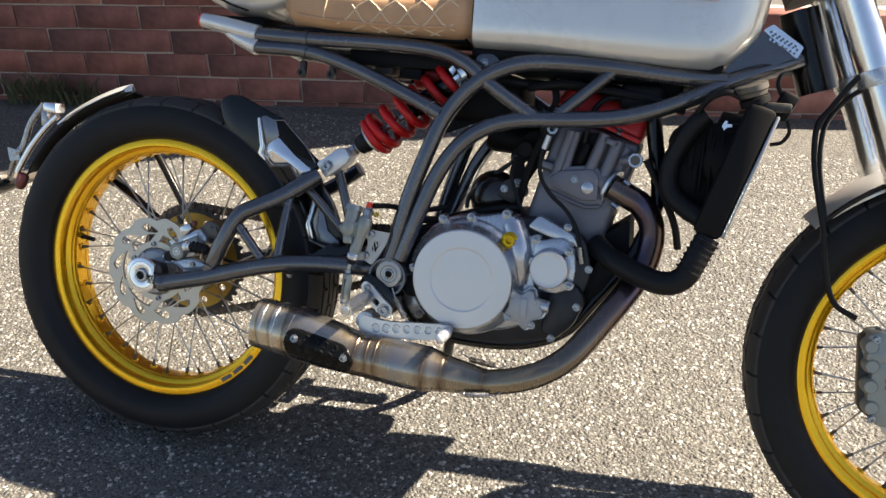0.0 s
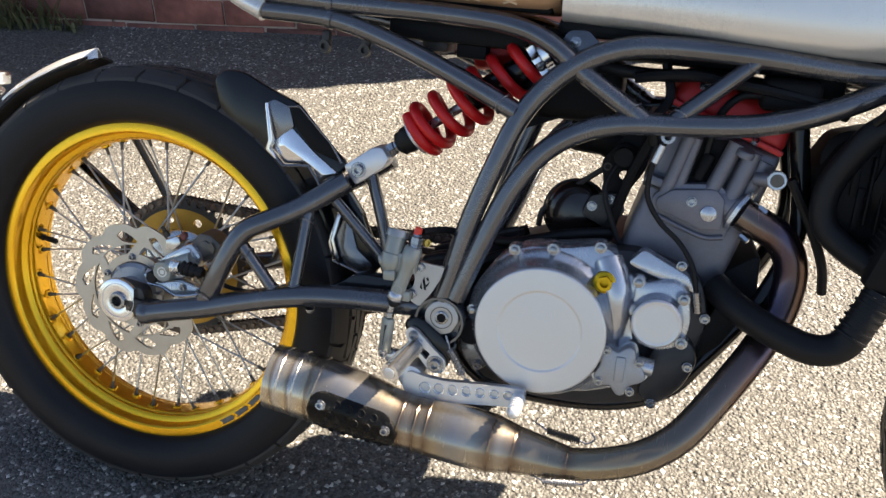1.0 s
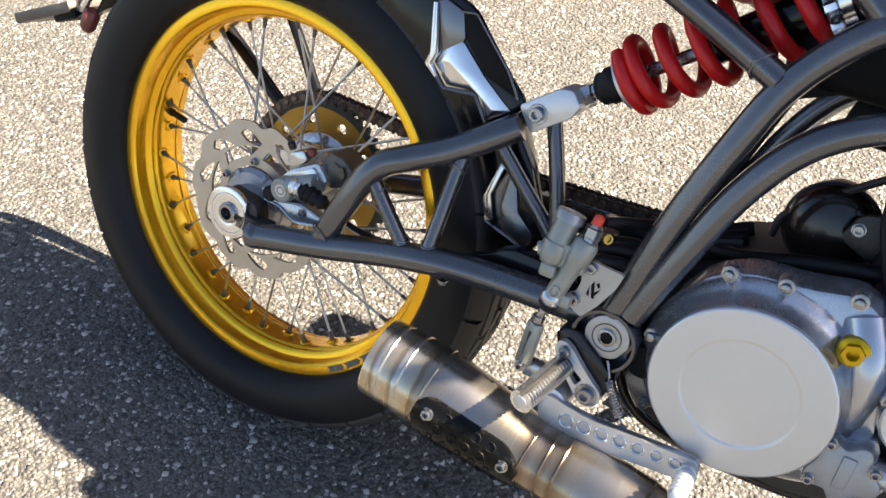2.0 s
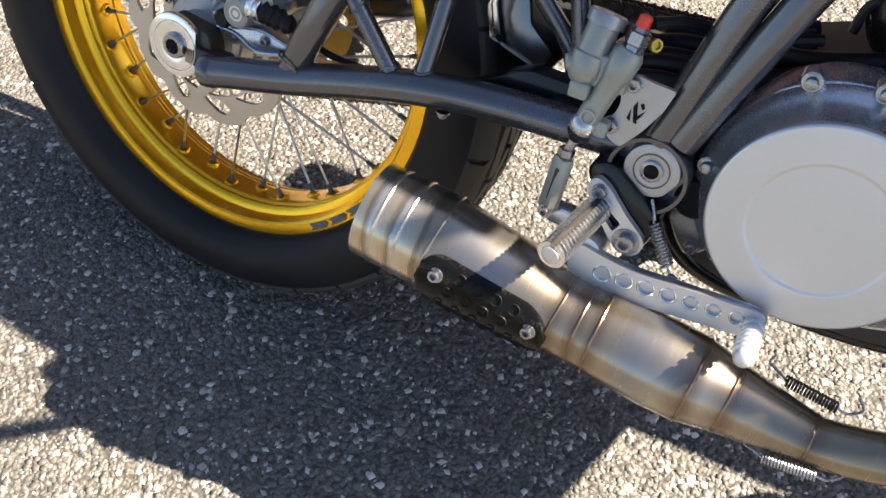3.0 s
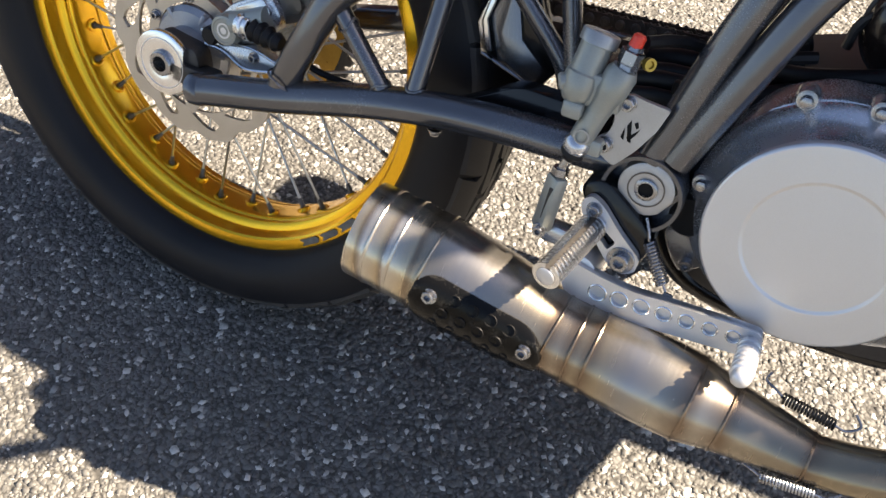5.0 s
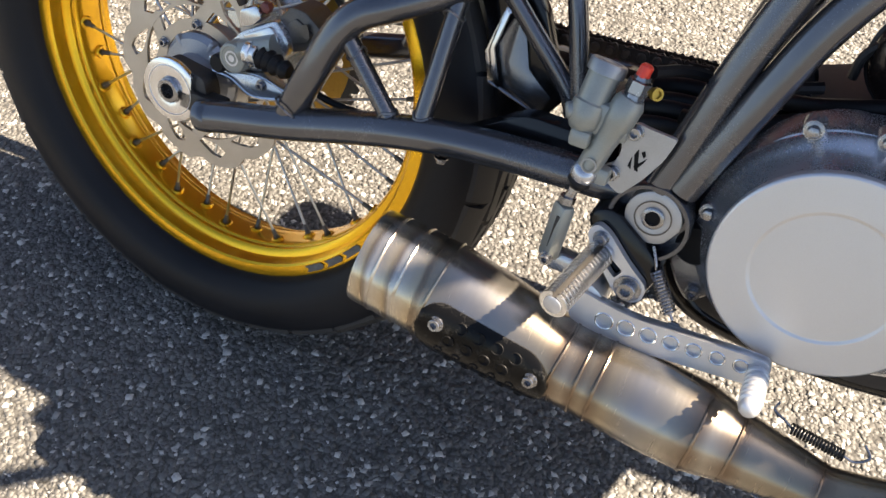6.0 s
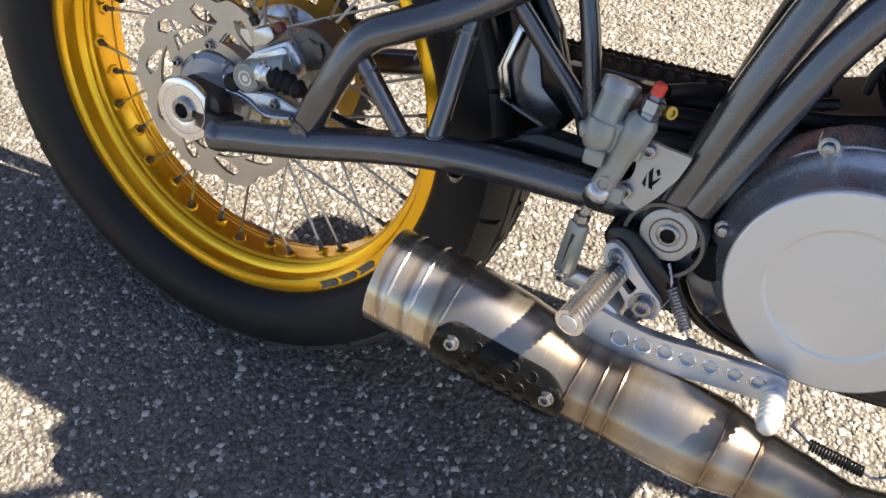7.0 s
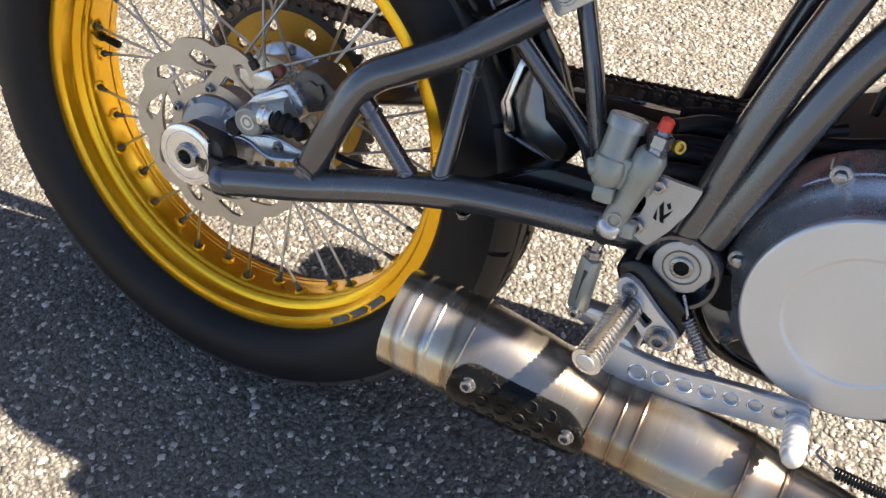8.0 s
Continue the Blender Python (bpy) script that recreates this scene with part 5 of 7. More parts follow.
    for u, y in screws:
        p, q = on(u, y, 0.0045), on(u, y, 0.02)
        part("screw", BOLT, None, ex, "", along(p, q))
    # closed black discs with rims; the shade in the holes is their colour
    ring = mesh_of("perforation", lathe([(0.0, 0.0), (0.0, 0.0043), (0.0009, 0.0046), (0.0010, 0.0052), (0.0, 0.0056)], n=18), PLASTIC)
    small = mesh_of("perforation", lathe([(0.0, 0.0), (0.0, 0.0030), (0.0008, 0.0033), (0.0009, 0.0038), (0.0, 0.0042)], n=14), PLASTIC)
    for i in range(7):
        for row, y in enumerate((0.0165, 0.0015, -0.0125, -0.0215)):
            u = 0.3645 + i * 0.0158 + (0.0079 if row % 2 else 0.0)
            e = min(u - L0, L1 - u)
            if any(math.hypot(u - su, y - sy) < 0.0105 for su, sy in screws) or (e < 0.018 and abs(y) > 0.012) or e < 0.012:
                continue
            part("perforation", ring if row < 2 else small, None, ex, "", along(on(u, y, 0.005), on(u, y, 0.02)))
    # retaining springs with hooks
    for p, q in (((0.657, -0.172, -0.047), (0.70, -0.172, -0.052)), ((0.662, -0.215, -0.094), (0.703, -0.215, -0.088))):
        sp = part("retaining_spring", coil(p, q, 0.0042, 0.0009, 17, n=6, per=12), ZINC if p[1] < -0.2 else DARKSTEEL, ex, "steel retaining spring")
        d = (Vector(q) - Vector(p)).normalized()
        part("hook", sweep([Vector(p) + d * 0.001, Vector(p) - d * 0.008 + V(0, 0.002, 0.003), Vector(p) - d * 0.016 + V(0, 0.006, 0.004), Vector(p) - d * 0.014 + V(0, 0.012, 0.009)], 0.0011, n=6), ZINC, ex)
        part("hook", sweep([Vector(q) - d * 0.001, Vector(q) + d * 0.009 + V(0, 0.002, -0.002), Vector(q) + d * 0.018 + V(0, 0.006, 0.005), Vector(q) + d * 0.012 + V(0, 0.012, 0.01)], 0.0011, n=6), ZINC, ex)


build_exhaust()


# ---- controls on the right side ----
def build_controls():
    # brake pedal
    start, end = V(0.484, -0.018), V(0.6, 0.0)
    outline = rounded([(0.468, 0.004), (0.462, -0.02), (0.476, -0.034), (0.50, -0.034), (0.616, -0.019), (0.626, -0.006), (0.622, 0.006), (0.606, 0.006), (0.515, -0.002), (0.49, 0.0)], 0.008)
    holes = [circle(0.494 + i * 0.0182, -0.0155 + i * 0.0017, 0.0069 - 0.0003 * i, 22) for i in range(7)]
    pedal = part("brake_pedal", plate(outline, holes, 0, 0.008, side(0, 0, -0.172)), MACHINED, bike, "drilled machined aluminium brake pedal")
    part("pedal_web", plate(outline, (), -0.001, 0.0052, side(0, 0, -0.1718)), MACHINED, pedal)
    for i in range(7):
        r = 0.0069 - 0.0003 * i
        part("pocket_rim", lathe([(0.0072, r - 0.0003), (0.0084, r), (0.0086, r + 0.0005), (0.0082, r + 0.0012), (0.0076, r + 0.0014)], side(0.494 + i * 0.0182, -0.0155 + i * 0.0017, -0.172), n=24), POLISH, pedal)
    toe = [(0, 0.0075), (0.004, 0.0075)]
    for i in range(6):
        toe += [(0.005 + i * 0.0066, 0.0091), (0.0085 + i * 0.0066, 0.0091), (0.0093 + i * 0.0066, 0.0072), (0.0108 + i * 0.0066, 0.0072)]
    toe += [(0.0448, 0.0078), (0.048, 0.0074), (0.0505, 0.0058), (0.052, 0.0032), (0.0523, 0)]
    part("toe_peg", lathe(toe, side(0.617, -0.006, -0.178), n=24), MACHINED, pedal, "ribbed toe peg")
    part("pedal_pivot", lathe([(-0.03, 0.016), (0.002, 0.016), (0.003, 0.013), (0.003, 0)], side(0.472, -0.008, -0.172), n=28), MACHINED, pedal)
    # foot peg: a round bar cut into sharp ribs, split along its top
    p0, p1 = V(0.4725, -0.163, 0.0335), V(0.4605, -0.238, 0.0215)
    axis = (p1 - p0).normalized()
    flat = (V(0, -0.25, 1.0) - axis * axis.dot(V(0, -0.25, 1.0))).normalized()
    across = flat.cross(axis)
    pm = Matrix.Translation(p0) @ Matrix((across, flat, axis)).transposed().to_4x4()
    L = (p1 - p0).length
    peg = part("foot_peg", lathe([(0, 0), (0, 0.0078), (L, 0.0078), (L, 0)], pm, n=24), CALBRIDGE, bike, "ribbed polished aluminium foot peg")
    rib = lathe([(-0.0011, 0.0077), (-0.0006, 0.0118), (0.0006, 0.0118), (0.0011, 0.0077)], n=28)
    # each rib is open along a narrow slot on its upper side
    bmesh.ops.delete(rib, geom=[f for f in rib.faces if abs(math.atan2(f.calc_center_median().x, f.calc_center_median().y)) < 0.2], context="FACES")
    rib_me = mesh_of("peg_rib", rib, POLISH, sharp=20)
    for i in range(17):
        part("peg_rib", rib_me, None, peg, "", pm @ pose(0, 0, 0.003 + (L - 0.0045) * i / 16))
    part("peg_end", lathe([(-0.001, 0.0076), (0.0008, 0.0076), (0.0012, 0.007), (0.0012, 0)], pm @ pose(0, 0, L), n=20), MACHINED, peg)
    part("peg_hinge", lathe([(-0.009, 0), (-0.009, 0.0095), (0.009, 0.0095), (0.009, 0)], Matrix.Translation(p0 - axis * 0.006) @ Matrix((flat, axis, across)).transposed().to_4x4(), n=18), MACHINED, peg)
    # peg bracket and loop
    loop = rounded([(0.457, 0.050), (0.464, 0.059), (0.475, 0.054), (0.496, 0.034), (0.5155, 0.019), (0.515, 0.005), (0.504, -0.001), (0.491, 0.005), (0.476, 0.022), (0.462, 0.038)], 0.006)
    tri = rounded([(0.4745, 0.038), (0.4935, 0.0255), (0.4885, 0.0165), (0.48, 0.024)], 0.0025, 3)
    br = part("peg_bracket", plate(loop, [tri], 0, 0.007, side(0, 0, -0.158)), MACHINED, bike, "machined peg bracket")
    part("peg_bolt", bolt_mesh("peg_bolt", 0.0078, 0.007, ZINC, washer=1.5), None, br, "", side(0.5015, 0.0125, -0.165))
    part("bolt", BOLT, None, br, "", side(0.4695, 0.0475, -0.165))
    part("hanger", plate(rounded([(0.45, 0.06), (0.47, 0.072), (0.51, 0.045), (0.522, 0.03), (0.514, 0.004), (0.5, -0.004), (0.478, 0.012)], 0.012), (), -0.03, 0.0, side(0, 0, -0.1565), bev=0.003), GLOSS, br, "black peg hanger")
    # pedal return spring
    sp = part("return_spring", coil((0.5175, -0.158, 0.034), (0.5395, -0.166, 0.006), 0.0048, 0.0011, 13, n=6, per=12), ZINC, bike, "small steel return spring")
    part("hook", sweep([(0.5175, -0.158, 0.034), (0.514, -0.156, 0.042), (0.509, -0.152, 0.05)], 0.0012, n=6), ZINC, sp)
    part("hook", sweep([(0.5395, -0.166, 0.006), (0.543, -0.168, 0.002), (0.546, -0.17, -0.004)], 0.0012, n=6), ZINC, sp)
    part("tab", plate(rounded([(0.539, -0.008), (0.552, -0.006), (0.55, 0.003), (0.543, 0.004)], 0.002), (), 0, 0.002, side(0, 0, -0.170)), ZINC, sp)
    # master cylinder bracket plate with its cut-out mark
    pl_out = rounded([(0.4629, 0.139), (0.4685, 0.1465), (0.4788, 0.1448), (0.5005, 0.1436), (0.4955, 0.125), (0.4848, 0.1042), (0.472, 0.0865), (0.466, 0.0885), (0.4525, 0.0965), (0.4535, 0.1045), (0.4605, 0.1095), (0.4632, 0.1202), (0.4615, 0.13)], 0.0035)
    plt = part("bracket_plate", plate(pl_out, (), 0, 0.0045, side(0, 0, -0.155)), PLATEMETAL, bike, "brushed aluminium bracket plate")
    put_bolts(plt, [(0.4692, 0.139, -0.1595), (0.4612, 0.1014, -0.1595)], BOLT)
    # thin black pieces on the face give the dark of the cut-outs
    for quad in ([(0.4708, 0.1118), (0.4738, 0.1098), (0.4722, 0.1205)], [(0.4733, 0.1222), (0.4755, 0.1275), (0.4795, 0.1095), (0.4765, 0.11)], [(0.4752, 0.1128), (0.4835, 0.1222), (0.4815, 0.117), (0.4775, 0.1105)], [(0.478, 0.1255), (0.4802, 0.1275), (0.482, 0.1235), (0.4806, 0.1215)]):
        part("cut_out", plate(quad, (), 0.0046, 0.0051, side(0, 0, -0.155)), PLASTIC, plt)
    # rear master cylinder
    lo, hi = V(0.4425, -0.172, 0.098), V(0.4605, -0.166, 0.166)
    mc = part("rear_master_cylinder", lathe([(0.004, 0), (0.004, 0.0088), (0.012, 0.0094), (0.03, 0.0094), (0.045, 0.0105), (0.05, 0.0122), (0.066, 0.0122), (0.071, 0.0095), (0.071, 0)], along(lo, hi), n=28), GREYPAINT, bike, "grey cast rear brake master cylinder")
    part("end_ball", lathe([(-0.006, 0), (-0.006, 0.007), (-0.003, 0.0098), (0.001, 0.0108), (0.005, 0.0106), (0.008, 0.0088)], along(lo, hi), n=28), CASE, mc, "bright rounded lower end")
    rlo, rhi = V(0.4315, -0.170, 0.138), V(0.437, -0.157, 0.19)
    part("reservoir", lathe([(-0.008, 0.0), (-0.008, 0.006), (-0.006, 0.009), (0.0, 0.0128), (0.008, 0.0142), (0.0155, 0.0138), (0.017, 0.0122), (0.038, 0.0122)], along(rlo, rhi), n=32), GREYPAINT, mc)
    part("reservoir_cap", lathe([(0.038, 0.0122), (0.0385, 0.0145), (0.046, 0.0145), (0.0475, 0.0137), (0.0475, 0.0105), (0.0468, 0.010), (0.0468, 0.0065), (0.0475, 0.006), (0.0475, 0)], along(rlo, rhi), n=36), CAPGREY, mc, "dull grey reservoir cap")
    part("bridge", box((0.443, -0.168, 0.145), (0.024, 0.014, 0.026), 0.003), GREYPAINT, mc)
    part("side_port", lathe([(0, 0.0065), (0.006, 0.0065), (0.0075, 0.005), (0.0075, 0)], along((0.424, -0.172, 0.146), (0.41, -0.178, 0.142)), n=16), GREYPAINT, mc)
    part("lower_lug", box((0.4335, -0.174, 0.128), (0.016, 0.014, 0.014), 0.003), GREYPAINT, mc)
    part("mount_lug", box((0.455, -0.1655, 0.139), (0.022, 0.012, 0.016), 0.003), GREYPAINT, mc)
    part("mount_lug", box((0.452, -0.168, 0.101), (0.02, 0.012, 0.014), 0.003), GREYPAINT, mc)
    part("badge", lathe([(0, 0.0062), (0.0006, 0.0062), (0.0006, 0.0048), (0, 0.0048)], side(0.4465, 0.111, -0.1808), n=20), CAPGREY, mc)
    part("banjo_fitting", lathe([(0, 0.0085), (0.008, 0.0078), (0.009, 0.009), (0.018, 0.009), (0.019, 0.0066), (0.022, 0.006)], along(hi - V(0.0, 0, 0.004), V(0.464, -0.164, 0.19)), n=6), ZINC, mc)
    part("bleed_cap", lathe([(0, 0.0052), (0.008, 0.005), (0.0095, 0.0035), (0.0095, 0)], along((0.4625, -0.165, 0.183), (0.465, -0.1635, 0.196)), n=18), REDPLASTIC, mc, "red rubber bleed cap")
    part("sensor_ring", lathe([(0, 0.0048), (0.004, 0.0048), (0.004, 0.003), (0.002, 0.0026), (0.002, 0)], along((0.474, -0.160, 0.172), (0.48, -0.166, 0.174)), n=16), YELLOW, mc)
    part("brake_line", sweep([(0.468, -0.158, 0.186), (0.49, -0.13, 0.185), (0.53, -0.11, 0.18), (0.58, -0.09, 0.19)], 0.0048, n=8), HOSE, mc)
    rod0, rod1 = V(0.4415, -0.172, 0.094), V(0.436, -0.172, 0.072)
    part("push_rod", sweep([rod0, rod1], 0.0042, n=10, steps=1), ZINC, mc)
    part("rubber_boot", lathe([(0, 0.0085), (0.006, 0.0095), (0.010, 0.006), (0.012, 0.0045)], along(V(0.4425, -0.172, 0.097), rod1), n=18), HOSE, mc)
    cm = along(rod1, V(0.4335, -0.175, 0.017))
    part("clevis", box((0, 0, 0.028), (0.0165, 0.0125, 0.05), 0.0035, cm), GREYPAINT, mc, "zinc clevis fork")
    # thin dark strip on the uncut fork, for the shade in its slot
    part("clevis_slot_shade", box((0, 0, 0), (0.0052, 0.001, 0.03), 0.0004, Matrix.Translation((0.4352, -0.1805, 0.046)) @ pose(0, 0, 0, 0, 2.6)), DARKSTEEL, mc)
    part("clevis_pin", SMALLBOLT, None, mc, "", side(0.4342, 0.0215, -0.1815))
    part("lock_nut", lathe([(-0.004, 0), (-0.004, 0.0068), (0.002, 0.0068), (0.002, 0)], cm, n=6), ZINC, mc)
    part("link_arm", box((0.4475, -0.163, 0.014), (0.028, 0.016, 0.018), 0.004), CASE, mc)
    # left peg, seen by its shadow only
    left = part("left_foot_peg", sweep([(0.471, 0.15, 0.030), (0.461, 0.235, 0.022)], 0.012, n=12, steps=1), PLASTIC, bike, "black left foot peg")
    stand = part("side_stand", sweep([(0.56, 0.11, -0.02), (0.53, 0.19, -0.16), (0.505, 0.262, -0.228)], 0.011, n=12), GLOSS, bike, "black side stand, folded out")
    part("foot", box((0.502, 0.262, -0.226), (0.06, 0.04, 0.008), 0.003, Matrix.Translation((0, 0, 0))), GLOSS, stand)


build_controls()


# ---- mudguards ----
def arc_shell(centre, R, a0, a1, half, thick, dome=0.0, n=30, k=10, edge=None):
    """A curved mudguard shell round a wheel."""
    bm = bmesh.new()
    layers = []
    for off in (0.0, thick):
        grid = []
        for i in range(n + 1):
            t = i / n
            a = radians(a0 + (a1 - a0) * t)
            h = half * (edge(t) if edge else 1.0)
            row = []
            for j in range(k + 1):
                s = 2 * j / k - 1
                r = R + off - dome * s * s
                row.append(bm.verts.new((centre[0] + r * math.cos(a), h * s, centre[1] + r * math.sin(a))))
            grid.append(row)
        layers.append(grid)
        for i in range(n):
            for j in range(k):
                bm.faces.new((grid[i][j], grid[i + 1][j], grid[i + 1][j + 1], grid[i][j + 1]))
    a, b = layers
    for i in range(n):
        for j in (0, k):
            bm.faces.new((a[i][j], a[i + 1][j], b[i + 1][j], b[i][j]))
    for i in (0, n):
        for j in range(k):
            bm.faces.new((a[i][j], a[i][j + 1], b[i][j + 1], b[i][j]))
    return bm


def build_guards():
    hug = part("rear_hugger", arc_shell((0.004, 0.002), 0.352, 66, 8, 0.066, 0.004, 0.02, edge=lambda t: 0.35 + 0.65 * min(1, t * 4)), GLOSS, bike, "gloss black hugger with polished side plates")
    def faceted(outline, ridge, lift, v):
        """A folded plate: an outline joined to a raised ridge line."""
        bm = bmesh.new()
        o = [bm.verts.new((x, v, z)) for x, z in outline]
        i = [bm.verts.new((x, v - lift, z)) for x, z in ridge]
        back = [bm.verts.new((x, v + 0.004, z)) for x, z in outline]
        n = len(outline)
        for k in range(n):
            j = (k + 1) % n
            near = lambda q: min(range(len(i)), key=lambda t: (Vector(ridge[t]) - Vector(outline[q])).length)
            a, b = near(k), near(j)
            if a == b:
                bm.faces.new((o[k], o[j], i[a]))
            else:
                bm.faces.new((o[k], o[j], i[b], i[a]))
            bm.faces.new((o[j], o[k], back[k], back[j]))
        bmesh.ops.holes_fill(bm, edges=[e for e in bm.edges if len(e.link_faces) < 2], sides=0)
        bmesh.ops.bevel(bm, geom=[e for e in bm.edges if len(e.link_faces) == 2 and e.calc_face_angle(0) > 0.25], offset=0.0012, segments=2, profile=0.5, affect="EDGES", clamp_overlap=True)
        return bm

    skirt = rounded([(0.124, 0.336), (0.140, 0.350), (0.168, 0.350), (0.201, 0.335), (0.227, 0.324), (0.252, 0.316), (0.278, 0.289), (0.313, 0.254), (0.331, 0.240), (0.312, 0.205), (0.274, 0.190), (0.213, 0.225), (0.16, 0.262), (0.133, 0.299)], 0.012)
    part("side_skirt", plate(skirt, (), 0, 0.006, side(0, 0, -0.06), bev=0.003), GLOSS, hug)
    panel = [(0.222, 0.262), (0.216, 0.249), (0.237, 0.228), (0.275, 0.232), (0.292, 0.208), (0.316, 0.226), (0.28, 0.251), (0.25, 0.278), (0.236, 0.287)]
    part("upper_side_plate", faceted(panel, [(0.236, 0.256), (0.262, 0.241), (0.296, 0.222)], 0.003, -0.069), POLISH, hug, "polished angular side plate")
    # upper part of the polished plate, its dark reflection put into the colour
    part("upper_plate_dark", plate(rounded([(0.208, 0.312), (0.22, 0.318), (0.242, 0.310), (0.25, 0.283), (0.236, 0.272), (0.222, 0.262)], 0.004), (), 0, 0.003, side(0, 0, -0.068), bev=0.001), PANEL, hug)
    part("bright_edge", sweep([(0.209, -0.073, 0.312), (0.219, -0.075, 0.262), (0.2145, -0.075, 0.249), (0.226, -0.075, 0.237)], [0.0028, 0.0048, 0.0048, 0.002], n=10, steps=1), POLISH, hug, "bright folded edge")
    part("plate_fold", sweep([(0.226, -0.073, 0.237), (0.236, -0.073, 0.2275), (0.2745, -0.073, 0.2315), (0.292, -0.072, 0.207)], 0.0018, n=8, steps=1), PANEL, hug)
    slot = rounded([(0.241, 0.309), (0.257, 0.311), (0.304, 0.266), (0.321, 0.241), (0.280, 0.253), (0.250, 0.284)], 0.006)
    # solid black plate for the shade inside the vent; nothing is cut out
    part("vent", plate(slot, (), 0, 0.004, side(0, 0, -0.0655), bev=0.001), PLASTIC, hug, "black plate in place of a shaded vent hole")
    part("vent_lip", sweep([(0.240, -0.070, 0.310), (0.257, -0.070, 0.312), (0.281, -0.070, 0.289), (0.305, -0.070, 0.266), (0.322, -0.070, 0.241)], 0.0014, n=8, steps=1), PANEL, hug)
    flank = rounded([(0.296, 0.198), (0.325, 0.205), (0.352, 0.17), (0.384, 0.098), (0.372, 0.078), (0.321, 0.088), (0.300, 0.122), (0.306, 0.16)], 0.006)
    part("lower_skirt", plate(flank, (), -0.01, 0.004, side(0, 0, -0.052), bev=0.003), GLOSS, hug)
    low = [(0.310, 0.184), (0.322, 0.180), (0.336, 0.163), (0.349, 0.119), (0.374, 0.099), (0.366, 0.080), (0.331, 0.094), (0.321, 0.090), (0.309, 0.125), (0.327, 0.162)]
    part("lower_side_plate", faceted(low, [(0.333, 0.16), (0.330, 0.12), (0.348, 0.1)], 0.002, -0.060), PANEL, hug, "polished angular side plate")
    part("bright_edge", plate([(0.3075, 0.1254), (0.3155, 0.099), (0.3247, 0.1031), (0.3155, 0.1303), (0.3235, 0.1636), (0.319, 0.1678)], (), 0.0, 0.0045, side(0, 0, -0.0625), bev=0.001), POLISH, hug, "bright folded edge")
    part("plate_fold", sweep([(0.3235, -0.065, 0.1636), (0.313, -0.064, 0.184)], [0.0022, 0.0012], n=8, steps=1), POLISH, hug)
    part("plate_fold", sweep([(0.3155, -0.065, 0.099), (0.34, -0.063, 0.0905), (0.3638, -0.062, 0.0825)], [0.002, 0.0018, 0.0012], n=8, steps=1), PANEL, hug)
    # tail guard behind the tyre
    tail = part("tail_guard", arc_shell((0.004, 0.002), 0.364, 106, 132, 0.045, 0.003, 0.012, edge=lambda t: 0.12 + 0.88 * min(1.0, t * 1.2) ** 0.7), TANK, bike, "silver rear tyre guard with black flank and plate bracket", Matrix.Translation((0, -0.012, 0)))
    down = Matrix.Translation((0, 0.012, 0))
    part("lower_shell", arc_shell((0.004, 0.002), 0.354, 108, 153, 0.045, 0.004, 0.01), PLASTIC, tail, "black lower guard", Matrix.Translation((0, 0.002, 0)))
    rail = [(0.004 + 0.368 * math.cos(radians(a)), -0.056, 0.002 + 0.365 * math.sin(radians(a))) for a in range(130, 156, 4)]
    part("edge_rail", sweep(rail, 0.006, n=10), POLISH, tail, "", down)
    part("clamp", box((-0.25, -0.045, 0.296), (0.03, 0.03, 0.02), 0.004, None), POLISH, tail, "", down)
    part("clamp", box((-0.262, -0.05, 0.275), (0.014, 0.02, 0.032), 0.003, None), ZINC, tail, "", down)
    part("plate_arm", sweep([(-0.27, -0.05, 0.3), (-0.3, -0.05, 0.262), (-0.318, -0.05, 0.215), (-0.335, -0.05, 0.195), (-0.365, -0.03, 0.155), (-0.40, 0.0, 0.128)], 0.0065, n=10), ZINC, tail, "", down)
    part("lamp_bracket", plate(rounded([(-0.352, 0.21), (-0.325, 0.205), (-0.32, 0.188), (-0.345, 0.182)], 0.004), (), 0, 0.006, side(0, 0, -0.05)), ZINC, tail, "", down)
    part("indicator", lathe([(0, 0), (0, 0.008), (0.005, 0.0115), (0.026, 0.011), (0.032, 0.007), (0.032, 0)], along((-0.312, -0.055, 0.16), (-0.325, -0.055, 0.125)), n=18), LENS, tail, "small dull red reflector", down)
    part("number_plate_holder", box((0, 0, 0), (0.125, 0.12, 0.016), 0.003, Matrix.Translation((-0.447, 0.03, 0.118)) @ pose(0, 0, 0, 0, -23)), CALBRIDGE, tail, "grey number plate bracket", down)
    part("plate_lamp", box((0, 0, 0), (0.05, 0.05, 0.014), 0.004, Matrix.Translation((-0.405, 0.0, 0.125)) @ pose(0, 0, 0, 0, -23)), PLASTIC, tail, "", down)
    part("guard_stay", sweep([(-0.27, 0.07, 0.2), (-0.216, 0.098, 0.153), (-0.093, 0.1, 0.064), (0.0, 0.1, 0.0)], 0.010, n=10), GLOSS, tail, "", down)
    part("guard_stay", sweep([(-0.15, 0.075, 0.29), (-0.105, 0.098, 0.205), (-0.05, 0.1, 0.118), (0.0, 0.1, 0.03)], 0.008, n=10), GLOSS, tail, "", down)
    # front guard
    fg = part("front_mudguard", arc_shell((1.429, -0.002), 0.352, 140, 55, 0.062, 0.004, 0.022, edge=lambda t: 0.55 + 0.45 * min(1, t * 5)), TANK, bike, "satin silver front mudguard")
    part("trim", sweep([(1.429 + 0.338 * math.cos(radians(a)), -0.058, -0.002 + 0.338 * math.sin(radians(a))) for a in range(138, 60, -6)], 0.004, n=8), GLOSS, fg)


build_guards()


